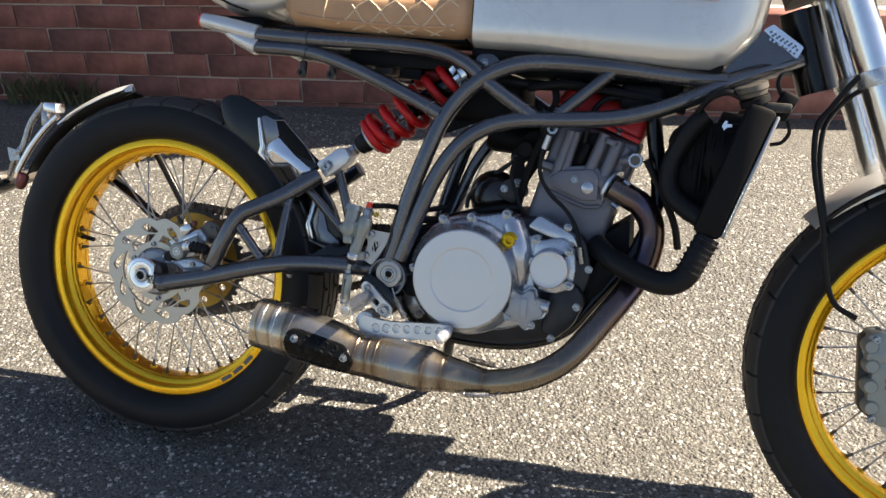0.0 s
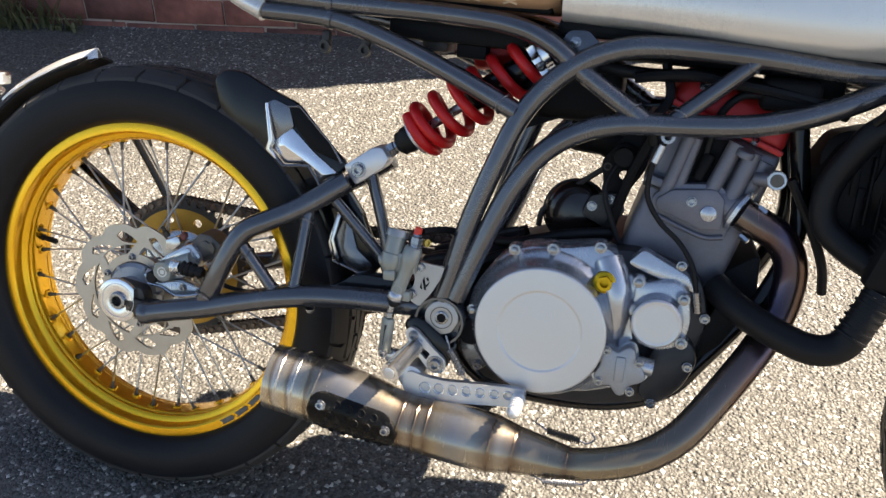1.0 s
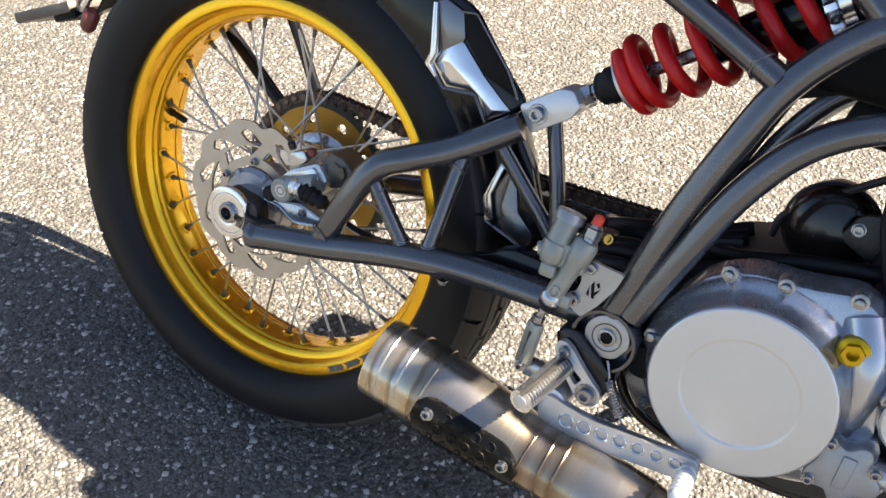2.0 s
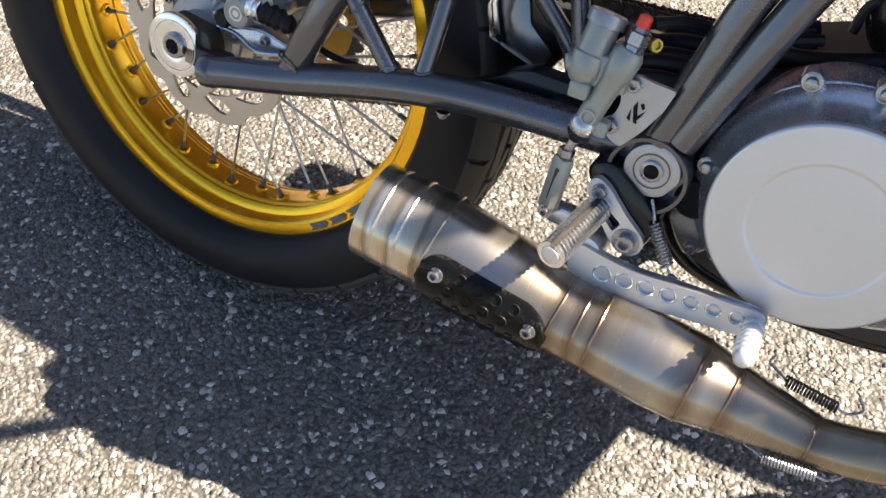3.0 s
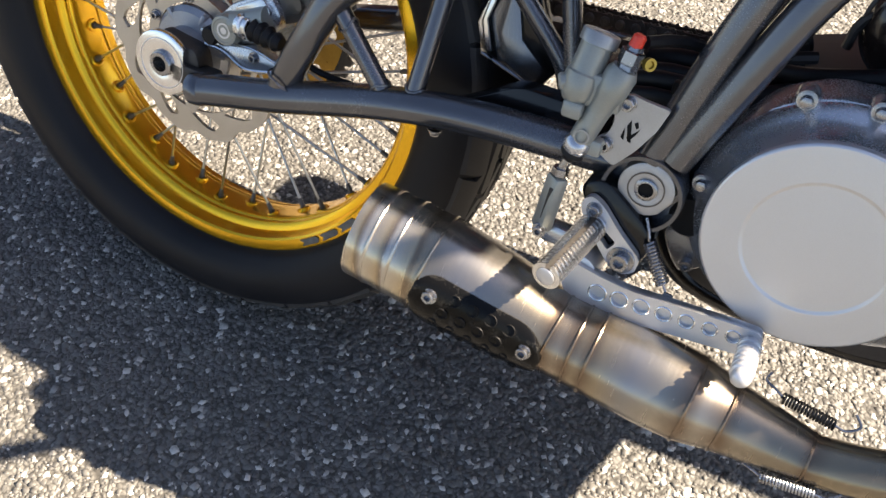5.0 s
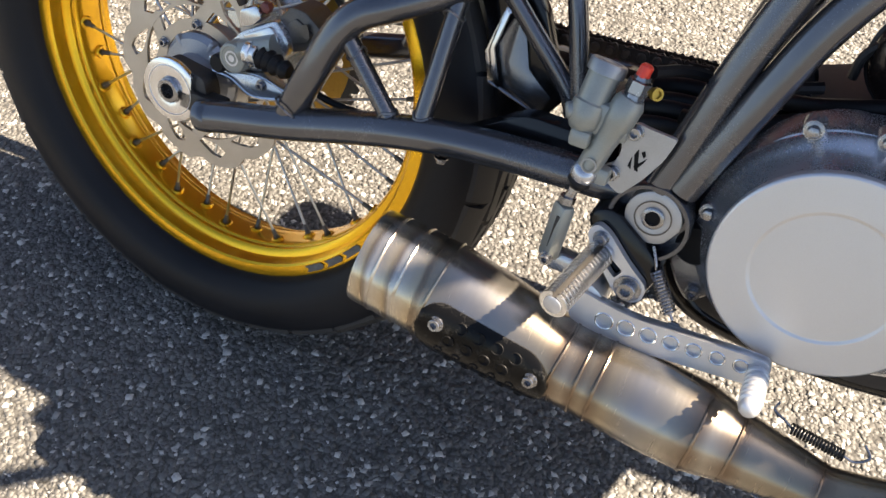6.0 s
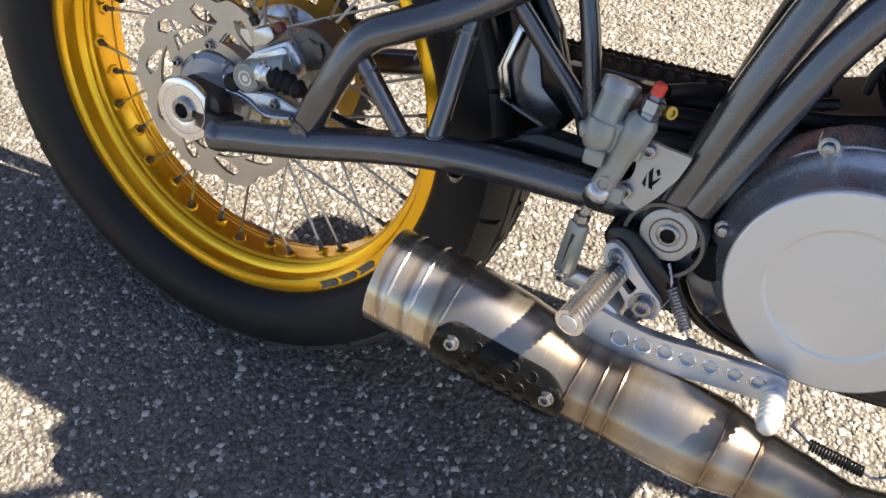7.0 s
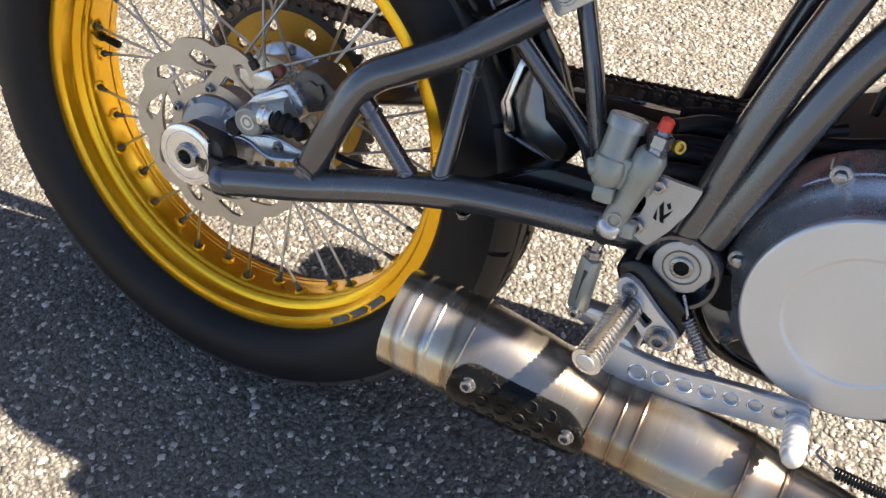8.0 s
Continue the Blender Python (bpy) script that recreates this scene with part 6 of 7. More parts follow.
# ---- tank, seat, tail ----
def loft(sections, caps=True):
    """A skin through closed outlines of the same number of points."""
    bm = bmesh.new()
    rings = [[bm.verts.new(p) for p in s] for s in sections]
    n = len(rings[0])
    for a, b in zip(rings, rings[1:]):
        for k in range(n):
            bm.faces.new((a[k], a[(k + 1) % n], b[(k + 1) % n], b[k]))
    if caps:
        bm.faces.new(rings[0][::-1])
        bm.faces.new(rings[-1])
    return bm


def squircle(u, wc, hw, hh, n=40, e=3.2, skew=0.0, under=None):
    out = []
    for k in range(n):
        a = 2 * math.pi * k / n
        c, s = math.cos(a), math.sin(a)
        p = under if under and s < 0 else e
        y = hw * math.copysign(abs(c) ** (2 / p), c)
        z = hh * math.copysign(abs(s) ** (2 / p), s)
        out.append((u + skew * z, y, wc + z))
    return out


def build_body():
    ts = [(0.6, 0.545, 0.085, 0.075), (0.605, 0.546, 0.125, 0.083), (0.64, 0.549, 0.134, 0.086), (0.72, 0.555, 0.138, 0.094), (0.82, 0.56, 0.139, 0.105), (0.92, 0.562, 0.136, 0.111), (0.98, 0.563, 0.13, 0.112), (1.015, 0.567, 0.122, 0.106), (1.04, 0.575, 0.112, 0.09), (1.055, 0.58, 0.095, 0.072), (1.062, 0.585, 0.06, 0.05)]
    tank = part("fuel_tank", loft([squircle(u, w - 0.004, a, b + 0.004, 56, 3.6, skew=0.12 if u > 1.0 else 0.0, under=7.0) for u, w, a, b in ts]), TANK, bike, "satin silver fuel tank")
    part("tank_base", box((0.80, 0, 0.452), (0.40, 0.2, 0.022), 0.008), PLASTIC, tank)
    part("tank_tunnel", box((0.82, 0, 0.432), (0.3, 0.13, 0.03), 0.01), PLASTIC, tank)
    part("decal", box((0.93, -0.1375, 0.553), (0.09, 0.002, 0.009), 0.0005), DECAL, tank)
    part("decal_stripe", box((0.93, -0.1378, 0.547), (0.1, 0.002, 0.003), 0.0005), DECALRED, tank)
    part("filler_cap", lathe([(0, 0.03), (0.008, 0.03), (0.01, 0.026), (0.01, 0)], Matrix.Translation((0.83, 0, 0.663)), n=32), POLISH, tank)
    ss = [(0.262, 0.525, 0.095, 0.04), (0.28, 0.518, 0.115, 0.045), (0.34, 0.510, 0.123, 0.043), (0.44, 0.505, 0.127, 0.042), (0.54, 0.507, 0.126, 0.045), (0.585, 0.512, 0.122, 0.05), (0.599, 0.515, 0.11, 0.046)]
    seat = part("seat", loft([squircle(u, w, a, b, 48, 3.4) for u, w, a, b in ss]), LEATHER, bike, "tan suede seat with diamond stitching")
    # stitched diamonds: padded welts over the side and top
    def on_seat(u, k):
        i = max(j for j in range(len(ss) - 1) if ss[j][0] <= u + 1e-6)
        f = (u - ss[i][0]) / (ss[i + 1][0] - ss[i][0])
        w, a, b = [ss[i][q] + (ss[i + 1][q] - ss[i][q]) * f for q in (1, 2, 3)]
        ang = math.pi * (1.06 - k * 0.45)
        c, s = math.cos(ang), math.sin(ang)
        return V(u, a * math.copysign(abs(c) ** (2 / 3.4), c) * 1.004, w + b * math.copysign(abs(s) ** (2 / 3.4), s) * 1.004)
    for i in range(9):
        u0 = 0.31 + i * 0.046
        for sgn in (1, -1):
            pts = []
            for q in range(11):
                u = u0 + sgn * (q / 10 - 0.5) * 0.2
                if 0.36 + 0.05 * (q / 10) < u < 0.592:
                    pts.append(on_seat(u, q / 10 * 1.7 - 0.35))
            if len(pts) > 2:
                part("seam", sweep(pts, 0.0017, n=6, steps=1), STITCH, seat)
    part("seam", sweep([on_seat(0.345 + 0.055 * (q / 8) ** 1.6, q / 8 * 1.25 - 0.05) for q in range(9)], 0.0018, n=6), STITCH, seat)
    part("piping", sweep([on_seat(0.268 + q * 0.0324, -0.08) for q in range(11)], 0.0028, n=8), LEATHER, seat)
    part("seat_pan", box((0.42, 0, 0.47), (0.34, 0.19, 0.012), 0.004), PLASTIC, seat)
    cs = [(0.085, 0.548, 0.045, 0.02), (0.095, 0.545, 0.075, 0.034), (0.14, 0.537, 0.098, 0.043), (0.20, 0.533, 0.110, 0.045), (0.245, 0.535, 0.114, 0.042), (0.268, 0.54, 0.11, 0.034)]
    cowl = part("tail_cowl", loft([squircle(u, w, a, b, 40, 3.0) for u, w, a, b in cs]), TANK, bike, "cream and silver tail cowl")
    part("shut_line", sweep([(0.115, -0.096, 0.525), (0.16, -0.108, 0.507), (0.20, -0.113, 0.496)], 0.0022, n=6), PLASTIC, cowl)
    for v in (-0.098, 0.098):
        part("upper_tube_end", sweep([(0.10, v * 0.9, 0.478), (0.15, v * 0.96, 0.470), (0.214, v, 0.4585)], [0.0125, 0.0145, 0.0155], n=20, steps=3), TANK, cowl)
        part("lower_tube_end", sweep([(0.14, v * 0.92, 0.466), (0.17, v * 0.96, 0.452), (0.214, v, 0.437)], [0.006, 0.012, 0.0155], n=20, steps=3), TANK, cowl)
        part("side_lamp", lathe([(0, 0.0125), (0.004, 0.0125), (0.007, 0.009), (0.007, 0)], along((0.1, v * 0.9, 0.478), (0.06, v * 0.86, 0.485)), n=18), REDPLASTIC, cowl, "red tail lamp lens")
    part("tail_panel", box((0.16, 0, 0.48), (0.1, 0.14, 0.02), 0.006), PLASTIC, cowl)
    for u in (0.298, 0.353):
        lug = part("strap_lug", box((u, -0.088, 0.404), (0.012, 0.012, 0.03), 0.004), DARKSTEEL, bike, "rusty strap lug")
        part("eye", lathe([(-0.004, 0.004), (-0.004, 0.008), (0.004, 0.008), (0.004, 0.004)], side(u, 0.398, -0.094), n=14), DARKSTEEL, lug)
    # battery tray and electrics below the seat
    tray = part("electrics_tray", box((0.50, 0, 0.432), (0.24, 0.17, 0.03), 0.006), PLASTIC, bike, "black tray with electrics below the seat")
    part("relay", box((0.49, -0.06, 0.415), (0.04, 0.03, 0.03), 0.004), PLASTIC, tray)
    part("fuse_box", box((0.44, -0.05, 0.414), (0.035, 0.04, 0.02), 0.004), DARKSTEEL, tray)
    part("coil_pack", box((0.90, -0.04, 0.415), (0.09, 0.06, 0.04), 0.008), PLASTIC, tray)
    part("air_filter", box((0.62, 0.01, 0.375), (0.13, 0.16, 0.08), 0.02, None, seg=4), PLASTIC, tray)
    part("loom", sweep([(0.56, -0.07, 0.42), (0.64, -0.09, 0.41), (0.72, -0.08, 0.405), (0.8, -0.07, 0.41), (0.9, -0.06, 0.4)], 0.008, n=10), HOSE, tray)
    part("rear_shield", plate(rounded([(0.55, 0.31), (0.62, 0.34), (0.68, 0.40), (0.6, 0.40)], 0.01), (), 0, 0.004, side(0, 0, -0.05)), PLASTIC, tray)


build_body()


# ---- radiator and hoses ----
def build_radiator():
    d = V(1.066 - 1.010, 0, 0.388 - 0.203)
    L = d.length
    m = Matrix.Translation((1.031, 0, 0.296)) @ pose(0, 0, 0, 0, math.degrees(math.atan2(d.x, d.z)))
    rad = part("radiator", box((0, 0, 0), (0.03, 0.30, L), 0.004, m), PLASTIC, bike, "black radiator with silver side tank edge")
    part("side_tank", box((0, -0.165, 0), (0.042, 0.03, L + 0.012), 0.008, m), PLASTIC, rad)
    part("edge_strip", box((0.024, -0.170, 0), (0.005, 0.014, L), 0.0015, m), ALU, rad, "bright edge strip")
    dot = mesh_of("fin_tip", box((0, 0, 0), (0.003, 0.004, 0.003), 0.0008, None, seg=1), POLISH)
    for i in range(11):
        part("fin_tip", dot, None, rad, "", m @ pose(0.022, -0.182, -L / 2 + 0.012 + i * 0.0075))
    fin = mesh_of("fin", box((0, 0, 0), (0.032, 0.292, 0.0022), 0, None), DARKSTEEL)
    for i in range(26):
        part("fin", fin, None, rad, "", m @ pose(0, 0, -L / 2 + 0.01 + i * (L - 0.02) / 25))
    part("fan_shroud", lathe([(0, 0.075), (0.03, 0.07), (0.03, 0.058), (0.01, 0.055)], m @ pose(-0.016, -0.04, 0.01, 0, -90), n=36), PLASTIC, rad)
    cowl = rounded([(1.05, 0.368), (1.005, 0.368), (0.95, 0.352), (0.926, 0.305), (0.936, 0.25), (1.005, 0.222), (1.045, 0.3)], 0.012)
    part("fan_cowl", plate(cowl, (), -0.1, 0.04, side(0, 0, -0.06), bev=0.008), PLASTIC, rad, "black fan cowl")
    for i in range(5):
        a = 2 * math.pi * i / 5 + 0.3
        part("fan_strut", box((0.992 + 0.025 * math.cos(a), -0.1025, 0.305 + 0.035 * math.sin(a)), (0.008, 0.004, 0.05), 0.001, None), PLASTIC, rad)
    part("fan_motor", lathe([(0, 0.03), (0.04, 0.028), (0.045, 0.022), (0.045, 0)], m @ pose(-0.016, -0.04, 0.01, 0, -90), n=24), PLASTIC, rad)
    part("cap_neck", lathe([(0, 0.016), (0.02, 0.016), (0.02, 0.022), (0.03, 0.022), (0.032, 0.018), (0.032, 0)], along((1.058, -0.15, 0.38), (1.045, -0.155, 0.41)), n=22), PLASTIC, rad)
    part("radiator_cap", lathe([(0, 0.02), (0.006, 0.021), (0.008, 0.024), (0.016, 0.024), (0.018, 0.02), (0.018, 0)], along((1.045, -0.155, 0.41), (1.038, -0.158, 0.43)), n=20), CALBRIDGE, rad, "dull metal radiator cap")
    part("wiring_connector", box((0, 0, 0), (0.026, 0.024, 0.042), 0.005, Matrix.Translation((1.092, -0.128, 0.398)) @ pose(0, 0, 0, 0, 24)), PLASTIC, rad, "black wiring connector")
    part("connector_wire", sweep([(1.086, -0.128, 0.415), (1.08, -0.12, 0.43), (1.085, -0.1, 0.445), (1.1, -0.07, 0.45)], 0.0035, n=8), HOSE, rad)
    part("connector_wire", sweep([(1.1, -0.128, 0.378), (1.104, -0.125, 0.36), (1.096, -0.12, 0.345), (1.08, -0.12, 0.34)], 0.003, n=8), HOSE, rad)
    part("cap_bracket", box((1.075, -0.15, 0.395), (0.05, 0.03, 0.014), 0.004, None), DARKSTEEL, rad)
    part("overflow_pipe", sweep([(1.04, -0.155, 0.4), (1.01, -0.16, 0.412), (0.985, -0.15, 0.402), (0.97, -0.13, 0.38)], 0.005, n=8), HOSE, rad)
    part("hose_clip", plate(rounded([(1.006, 0.362), (1.010, 0.371), (1.014, 0.370), (1.013, 0.366), (1.020, 0.366), (1.021, 0.362), (1.014, 0.361), (1.010, 0.356)], 0.0015), (), 0, 0.005, side(0, 0, -0.152)), POLISH, rad, "bright hose clip")
    for i in range(4):
        part("shroud_rib", box((0.985 + i * 0.014, -0.105, 0.30), (0.004, 0.012, 0.11 - abs(i - 1.5) * 0.02), 0.0015, None), PLASTIC, rad)
    part("upper_hose", sweep([(0.985, -0.12, 0.378), (0.968, -0.118, 0.36), (0.945, -0.11, 0.315), (0.938, -0.108, 0.28), (0.945, -0.11, 0.252), (0.968, -0.118, 0.232), (1.0, -0.13, 0.215)], 0.0155, n=16), HOSE, rad, "thick black coolant hose")
    part("lower_hose", sweep([(0.835, -0.09, 0.155), (0.865, -0.122, 0.138), (0.91, -0.15, 0.123), (0.95, -0.166, 0.117), (0.978, -0.17, 0.130), (0.994, -0.17, 0.165), (1.006, -0.165, 0.195)], 0.0185, n=18), HOSE, rad, "thick black coolant hose with a ribbed end")
    for i in range(6):
        f = i / 5
        p = V(0.984, -0.17, 0.142).lerp(V(1.004, -0.166, 0.188), f)
        part("hose_rib", lathe([(-0.0022, 0.018), (-0.0015, 0.0205), (0.0015, 0.0205), (0.0022, 0.018)], along(p, p + V(0.02, 0.004, 0.046)), n=24), HOSE, rad)
    part("horn", lathe([(0, 0), (0, 0.03), (0.018, 0.034), (0.022, 0.028), (0.022, 0)], side(0.965, 0.33, -0.05), n=28), PLASTIC, rad)
    part("sensor_cable", sweep([(0.9, -0.09, 0.30), (0.93, -0.085, 0.25), (0.955, -0.08, 0.2), (0.965, -0.07, 0.16)], 0.006, n=8), HOSE, rad)


build_radiator()


# ---- front end ----
def build_front():
    top, low = V(1.150, 0, 0.61), V(1.392, 0, 0.03)
    fork = None
    for s in (-1, 1):
        a, b = top + V(0, s * 0.1, 0), low + V(0, s * 0.1, 0)
        prof_m = along(a, b)
        L = (b - a).length
        leg = part("fork_leg", lathe([(-0.12, 0), (-0.12, 0.0265), (0.26, 0.0265), (0.30, 0.0285), (0.36, 0.0285), (0.365, 0.026), (0.37, 0.0215), (L, 0.0215), (L, 0)], prof_m, n=40), POLISH, bike, "polished silver upside-down fork leg")
        part("hose_clamp", lathe([(0.160, 0.0262), (0.160, 0.029), (0.163, 0.0297), (0.181, 0.0297), (0.184, 0.029), (0.184, 0.0262)], prof_m, n=32), CASE, leg, "hose clamp band")
        part("wiper", lathe([(0.36, 0.022), (0.36, 0.029), (0.374, 0.028), (0.376, 0.022)], prof_m, n=32), GLOSS, leg)
        part("axle_clamp", box((0, 0, L - 0.01), (0.055, 0.05, 0.09), 0.01, prof_m, seg=3), ALU, leg)
        if s < 0:
            fork = leg
    yoke = part("lower_yoke", plate(rounded([(-0.055, -0.147), (0.055, -0.147), (0.065, 0), (0.055, 0.147), (-0.055, 0.147), (-0.065, 0)], 0.03), (), -0.016, 0.016, Matrix.Translation((1.143, 0, 0.602)) @ pose(0, 0, 0, 0, -22), bev=0.004), PLASTIC, bike, "black lower fork yoke")
    part("top_yoke", plate(rounded([(-0.055, -0.147), (0.055, -0.147), (0.065, 0), (0.055, 0.147), (-0.055, 0.147), (-0.065, 0)], 0.03), (), -0.013, 0.013, Matrix.Translation((1.098, 0, 0.705)) @ pose(0, 0, 0, 0, -22), bev=0.004), ALU, yoke)
    lampm = along((1.21, 0, 0.68), (1.33, 0, 0.66))
    lamp = part("headlamp", lathe([(-0.02, 0), (-0.02, 0.03), (0.0, 0.062), (0.04, 0.08), (0.10, 0.086), (0.112, 0.084), (0.112, 0.074), (0.118, 0.05), (0.12, 0)], lampm, n=40), GLOSS, bike, "round headlamp ahead of the fork")
    # the left end stops short, so that no line of shadow crosses the ground
    bars = part("handlebar", sweep([(0.87, -0.42, 0.87), (0.95, -0.30, 0.845), (1.07, -0.13, 0.79), (1.09, 0, 0.775), (1.07, 0.12, 0.79), (1.0, 0.215, 0.822)], 0.0125, n=14), GLOSS, bike, "black handlebar")
    part("grip", sweep([(0.945, -0.308, 0.846), (0.868, -0.423, 0.871)], 0.0175, n=14, steps=1), HOSE, bars)
    part("switchgear", box((0.972, -0.268, 0.84), (0.06, 0.075, 0.05), 0.012, None, seg=3), PLASTIC, bars)
    # unseen block with a lid, added to throw shade on the muffler
    blocker = part("muffler_shade_block", box((1.035, -0.124, 0.815), (0.12, 0.05, 0.055), 0.014, None, seg=4), PLASTIC, bars, "unseen black block on the handlebar that shades the muffler")
    part("shade_block_lid", box((1.035, -0.124, 0.846), (0.07, 0.046, 0.01), 0.004), GLOSS, blocker)
    part("lever", sweep([(1.0, -0.24, 0.835), (0.985, -0.32, 0.845), (0.93, -0.40, 0.86)], 0.006, n=8), GLOSS, bars)
    part("bar_end", lathe([(0, 0.0175), (0.016, 0.019), (0.03, 0.016), (0.03, 0)], along((0.868, -0.423, 0.871), (0.85, -0.45, 0.877)), n=18), GLOSS, bars)
    # unseen rounded block, added for the oval shadow it casts on the ground
    part("left_shadow_block", box((0.988, 0.243, 0.824), (0.085, 0.072, 0.058), 0.028, None, seg=5), PLASTIC, bars)
    # hoses down to the caliper
    part("front_brake_hose", sweep([(1.212, -0.118, 0.458), (1.188, -0.112, 0.445), (1.16, -0.1, 0.40), (1.145, -0.1, 0.372), (1.15, -0.1, 0.31), (1.174, -0.1, 0.222), (1.188, -0.1, 0.152), (1.206, -0.1, 0.107), (1.24, -0.1, 0.088)], 0.0045, n=10), HOSE, bike, "black front brake hose")
    part("speed_sensor_cable", sweep([(1.222, -0.116, 0.44), (1.2, -0.105, 0.432), (1.175, -0.095, 0.408), (1.156, -0.096, 0.37), (1.158, -0.096, 0.31), (1.176, -0.1, 0.23)], 0.004, n=8), HOSE, bike, "black sensor cable")
    # disc and caliper
    o, h = wave_disc(0.15, 0.105, 12, 0.005)
    disc = part("front_brake_disc", plate(o, h, 0, 0.0045, side(1.429, -0.002, -0.072)), ROTOR, bike, "wavy steel front brake disc")
    part("carrier", plate(circle(0, 0, 0.106, 50), [circle(0, 0, 0.04, 30)] + [circle(0.073 * math.cos(a), 0.073 * math.sin(a), 0.02, 14) for a in [math.pi * k / 3 for k in range(6)]], 0.0005, 0.004, side(1.429, -0.002, -0.072)), GLOSS, disc)
    cal = part("front_brake_caliper", plate(rounded([(1.258, 0.07), (1.285, 0.076), (1.302, 0.055), (1.336, -0.055), (1.33, -0.075), (1.285, -0.074), (1.268, -0.03), (1.272, 0.01), (1.256, 0.045)], 0.012), (), -0.01, 0.036, side(0, 0, -0.078), bev=0.006), GREYPAINT, bike, "grey four-piston front brake caliper with red mark")
    for i in range(6):
        f = i / 5
        part("red_mark", box((1.2965 + 0.012 * f - 0.001 * (i % 2), -0.1145, 0.0 - 0.052 * f), (0.011, 0.0016, 0.006), 0.0008), DECALRED, cal)
    part("bridge", box((1.275, -0.09, 0.035), (0.03, 0.05, 0.02), 0.005), GREYPAINT, cal)
    put_bolts(cal, [(1.27, 0.062, -0.116), (1.28, -0.062, -0.116)], BOLT)
    part("pad_bracket", plate(rounded([(1.232, 0.06), (1.262, 0.078), (1.272, 0.05), (1.262, 0.0), (1.276, -0.05), (1.268, -0.07), (1.245, -0.055), (1.238, 0.0)], 0.008), (), -0.004, 0.018, side(0.018, 0, -0.078), bev=0.003), DARKCASE, cal, "dark caliper bracket")
    for k, (u, w) in enumerate(((1.245, 0.05), (1.25, 0.02), (1.252, -0.012), (1.258, -0.045))):
        part("piston_bulge", lathe([(0, 0.0135), (0.02, 0.0125), (0.026, 0.009), (0.026, 0)], side(u + 0.02, w, -0.092), n=20), GREYPAINT, cal)
    part("caliper_mount", plate(rounded([(1.25, 0.05), (1.3, 0.08), (1.4, 0.05), (1.4, -0.02), (1.3, -0.06)], 0.015), (), 0, 0.02, side(0, 0, -0.078), bev=0.004), ALU, cal)
    part("front_axle", lathe([(0, 0), (0, 0.018), (0.012, 0.018), (0.014, 0.015), (0.014, 0)], side(1.429, -0.002, -0.12), n=28), ZINC, bike)


build_front()

# ================= pieces of the wall =================
random.seed(4)


def brick_mesh(length):
    bm = box((0, 0, 0), (length, 0.1, 0.0885), 0.003, None, seg=1)
    for v in bm.verts:
        v.co += Vector([random.uniform(-0.0018, 0.0018) for _ in range(3)])
    return mesh_of("brick", bm, BRICK, sharp=60)


FULL = [brick_mesh(0.2525) for _ in range(6)]
upper = bmesh.new()
c = -1
while 0.018 + 0.0955 * (c + 1) < WALL_TOP:
    z = 0.018 + 0.0955 * (c + 0.5)
    x = -2.493 + (0.0 if c % 2 else 0.118) + random.uniform(-0.006, 0.006)
    while x < (3.8 if z < LOW_TOP else WALL_END - 0.09):
        m = pose(x + random.uniform(-0.002, 0.002), 0.0475 + random.uniform(-0.0025, 0.0025), z + random.uniform(-0.002, 0.002), random.uniform(-0.7, 0.7), random.uniform(-0.4, 0.4), random.uniform(-0.5, 0.5))
        me = random.choice(FULL)
        if c < 14 and -1.6 < x < 2.6:
            b = new("brick", me)
            b.parent = wall
            b.matrix_local = m
        else:
            old = len(upper.verts)
            upper.from_mesh(me)
            upper.verts.ensure_lookup_table()
            for v in upper.verts[old:]:
                v.co = m @ v.co
        x += 0.2592
    c += 1
rest = new("brickwork", mesh_of("brickwork", upper, BRICK, sharp=60))
rest.parent = wall
tagged(rest, kind="stuff")


# ================= weeds at the wall's foot =================
def build_weeds(n, seed, spread, height):
    rnd = random.Random(seed)
    bm = bmesh.new()
    for _ in range(n):
        x, y = rnd.gauss(0, spread), rnd.uniform(-0.05, 0.03)
        a, h = rnd.uniform(0, 6.283), height * rnd.uniform(0.4, 1.0)
        d = V(math.cos(a), math.sin(a) * 0.6 - 0.3, 0)
        wd = rnd.uniform(0.002, 0.005)
        s = V(-d.y, d.x, 0).normalized() * wd
        p0, p1, p2 = V(x, y, 0), V(x, y, 0) + d * h * 0.25 + V(0, 0, h * 0.7), V(x, y, 0) + d * h * 0.6 + V(0, 0, h)
        vs = [bm.verts.new(p) for p in (p0 - s, p0 + s, p1 + s * 1.4, p1 - s * 1.4, p2)]
        bm.faces.new(vs[:4])
        bm.faces.new((vs[3], vs[2], vs[4]))
    return bm


for i, (x, sp, h, n) in enumerate(((-0.98, 0.13, 0.15, 120), (-0.72, 0.05, 0.06, 30))):
    w = new("weeds", mesh_of("weeds", build_weeds(n, 7 + i, sp, h), WEED))
    w.matrix_world = WALL @ pose(x, -0.03, 0)
    tagged(w, "small green weeds growing at the wall's foot", "weeds", kind="stuff")


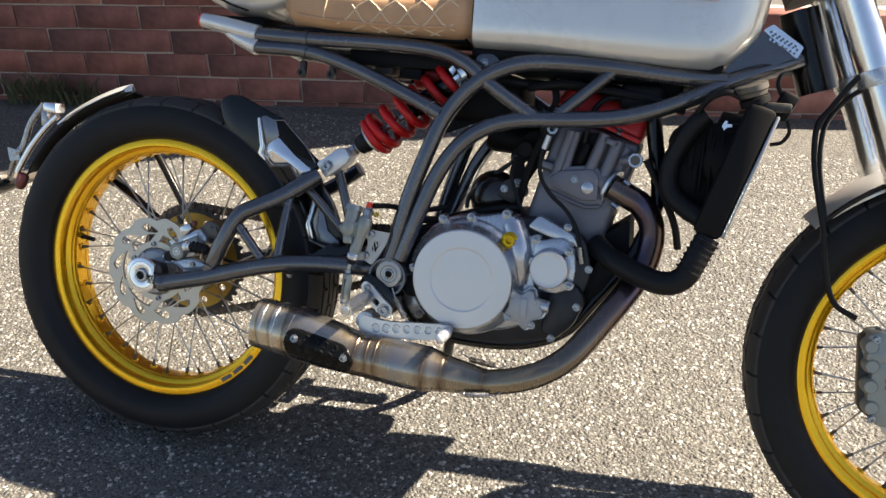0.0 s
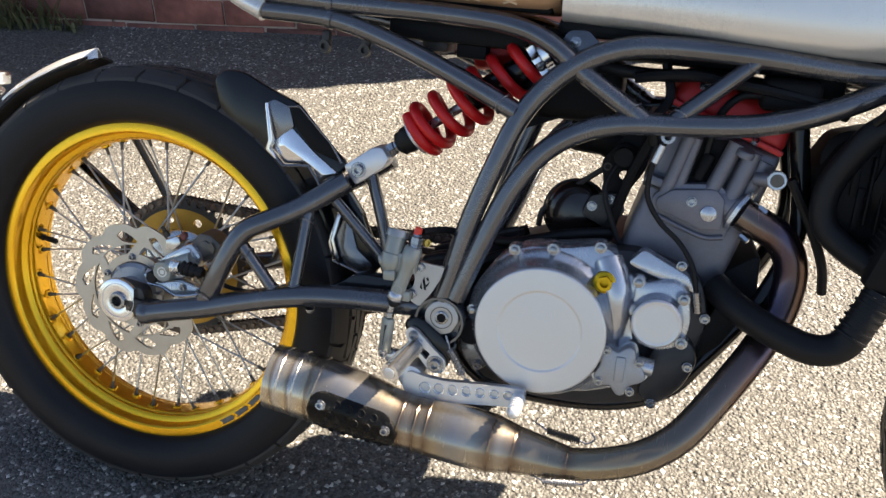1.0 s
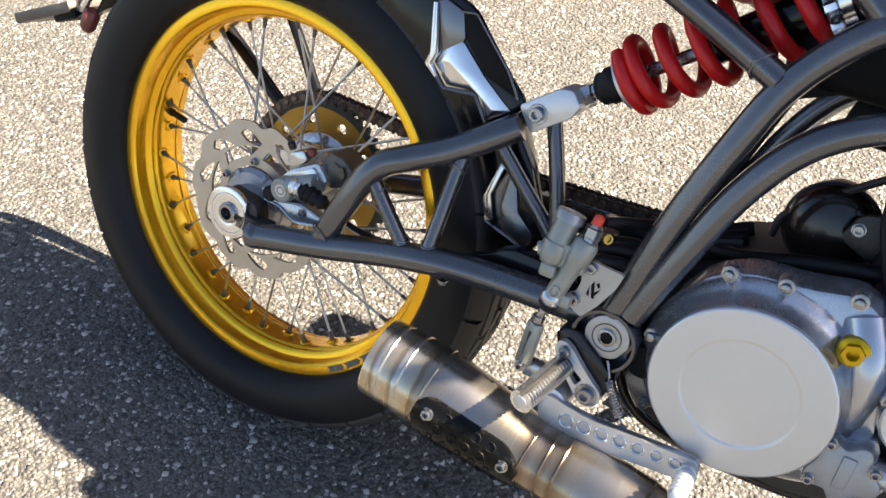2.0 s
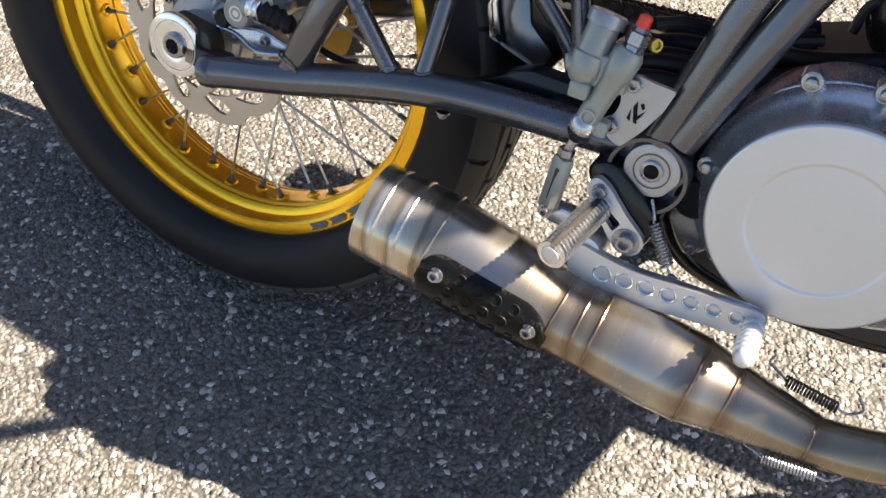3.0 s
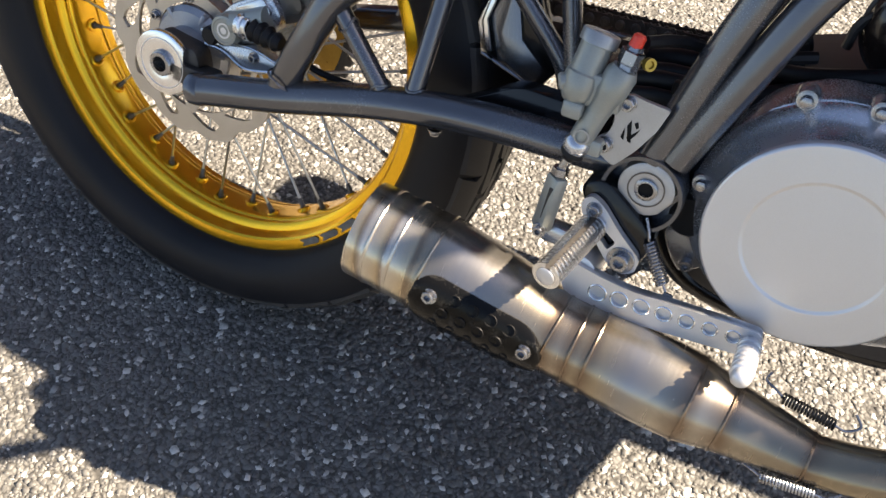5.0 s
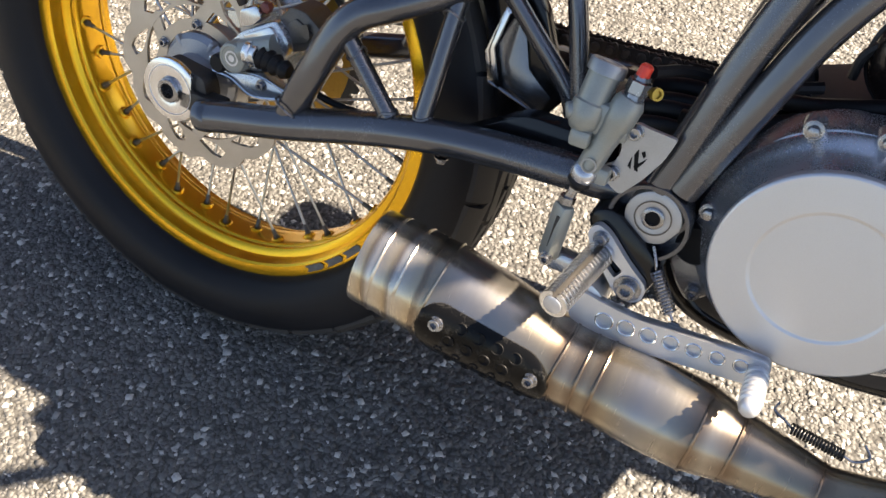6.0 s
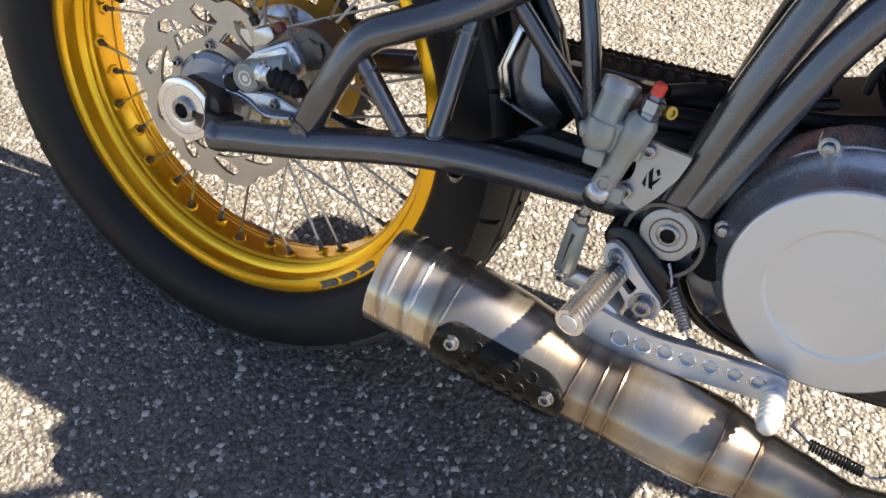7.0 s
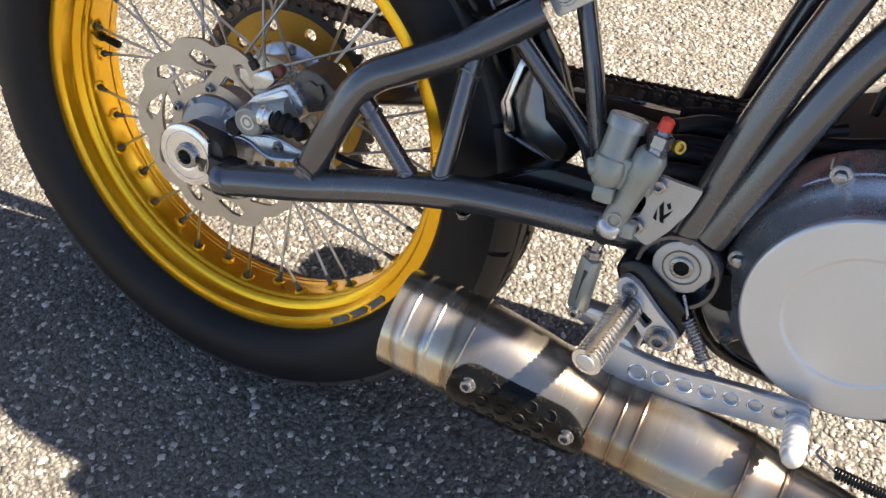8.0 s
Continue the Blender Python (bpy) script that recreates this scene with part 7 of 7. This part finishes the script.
# ================= road chippings =================
def chippings(count, x0, x1, y0, y1, r0, r1, seed):
    """Small angular stones half set in the road, as one mesh."""
    g = np.random.default_rng(seed)
    n = 4
    cx, cy = g.uniform(x0, x1, count), g.uniform(y0, y1, count)
    far = g.random(count) < 0.2
    cx = np.where(far, g.normal((x0 + x1) / 2, 1.3, count), cx)
    cy = np.where(far, np.minimum(g.normal(y0 + 0.5, 1.0, count), 1.66 + 0.17 * cx), cy)
    r = r0 + (r1 - r0) * g.random(count) ** 1.8
    h = r * g.uniform(0.06, 0.19, count)
    ang = g.uniform(0, 2 * np.pi, count)
    squash = g.uniform(0.5, 1.0, count)
    tx, ty = g.normal(0, 0.05, count), g.normal(0, 0.05, count)
    verts = np.zeros((count, 2 * n + 1, 3), dtype=np.float32)
    for ring, (k, top) in enumerate(((1.0, 0.0), (0.84, 1.0))):
        for i in range(n):
            a = 2 * np.pi * i / n + g.normal(0, 0.22, count)
            rr = r * k * g.uniform(0.78, 1.15, count)
            px, py = rr * np.cos(a), rr * np.sin(a) * squash
            x = px * np.cos(ang) - py * np.sin(ang)
            y = px * np.sin(ang) + py * np.cos(ang)
            verts[:, ring * n + i, 0] = cx + x
            verts[:, ring * n + i, 1] = cy + y
            verts[:, ring * n + i, 2] = -0.001 if top == 0 else np.maximum(h + tx * x + ty * y, 0.0003)
    verts[:, 2 * n, 0], verts[:, 2 * n, 1] = cx, cy
    verts[:, 2 * n, 2] = h * g.uniform(1.0, 1.1, count)
    tri = []
    for i in range(n):
        j = (i + 1) % n
        tri += [(i, j, n + j), (i, n + j, n + i), (n + i, n + j, 2 * n)]
    tri = np.array(tri, dtype=np.int32)
    faces = (tri[None] + (np.arange(count, dtype=np.int32) * (2 * n + 1))[:, None, None]).reshape(-1, 3)
    me = bpy.data.meshes.new("chippings")
    me.vertices.add(count * (2 * n + 1))
    me.vertices.foreach_set("co", verts.reshape(-1))
    me.loops.add(len(faces) * 3)
    me.loops.foreach_set("vertex_index", faces.reshape(-1))
    me.polygons.add(len(faces))
    me.polygons.foreach_set("loop_start", np.arange(0, len(faces) * 3, 3, dtype=np.int32))
    me.update(calc_edges=True)
    me.validate()
    me.materials.append(CHIPS)
    return me


for label, args in (("pale and grey stone chippings set in the asphalt", (175000, -1.25, 1.75, -0.5, 1.78, 0.0026, 0.0074, 11)),):
    stones = new("chippings", chippings(*args))
    tagged(stones, label, "chippings", kind="stuff")
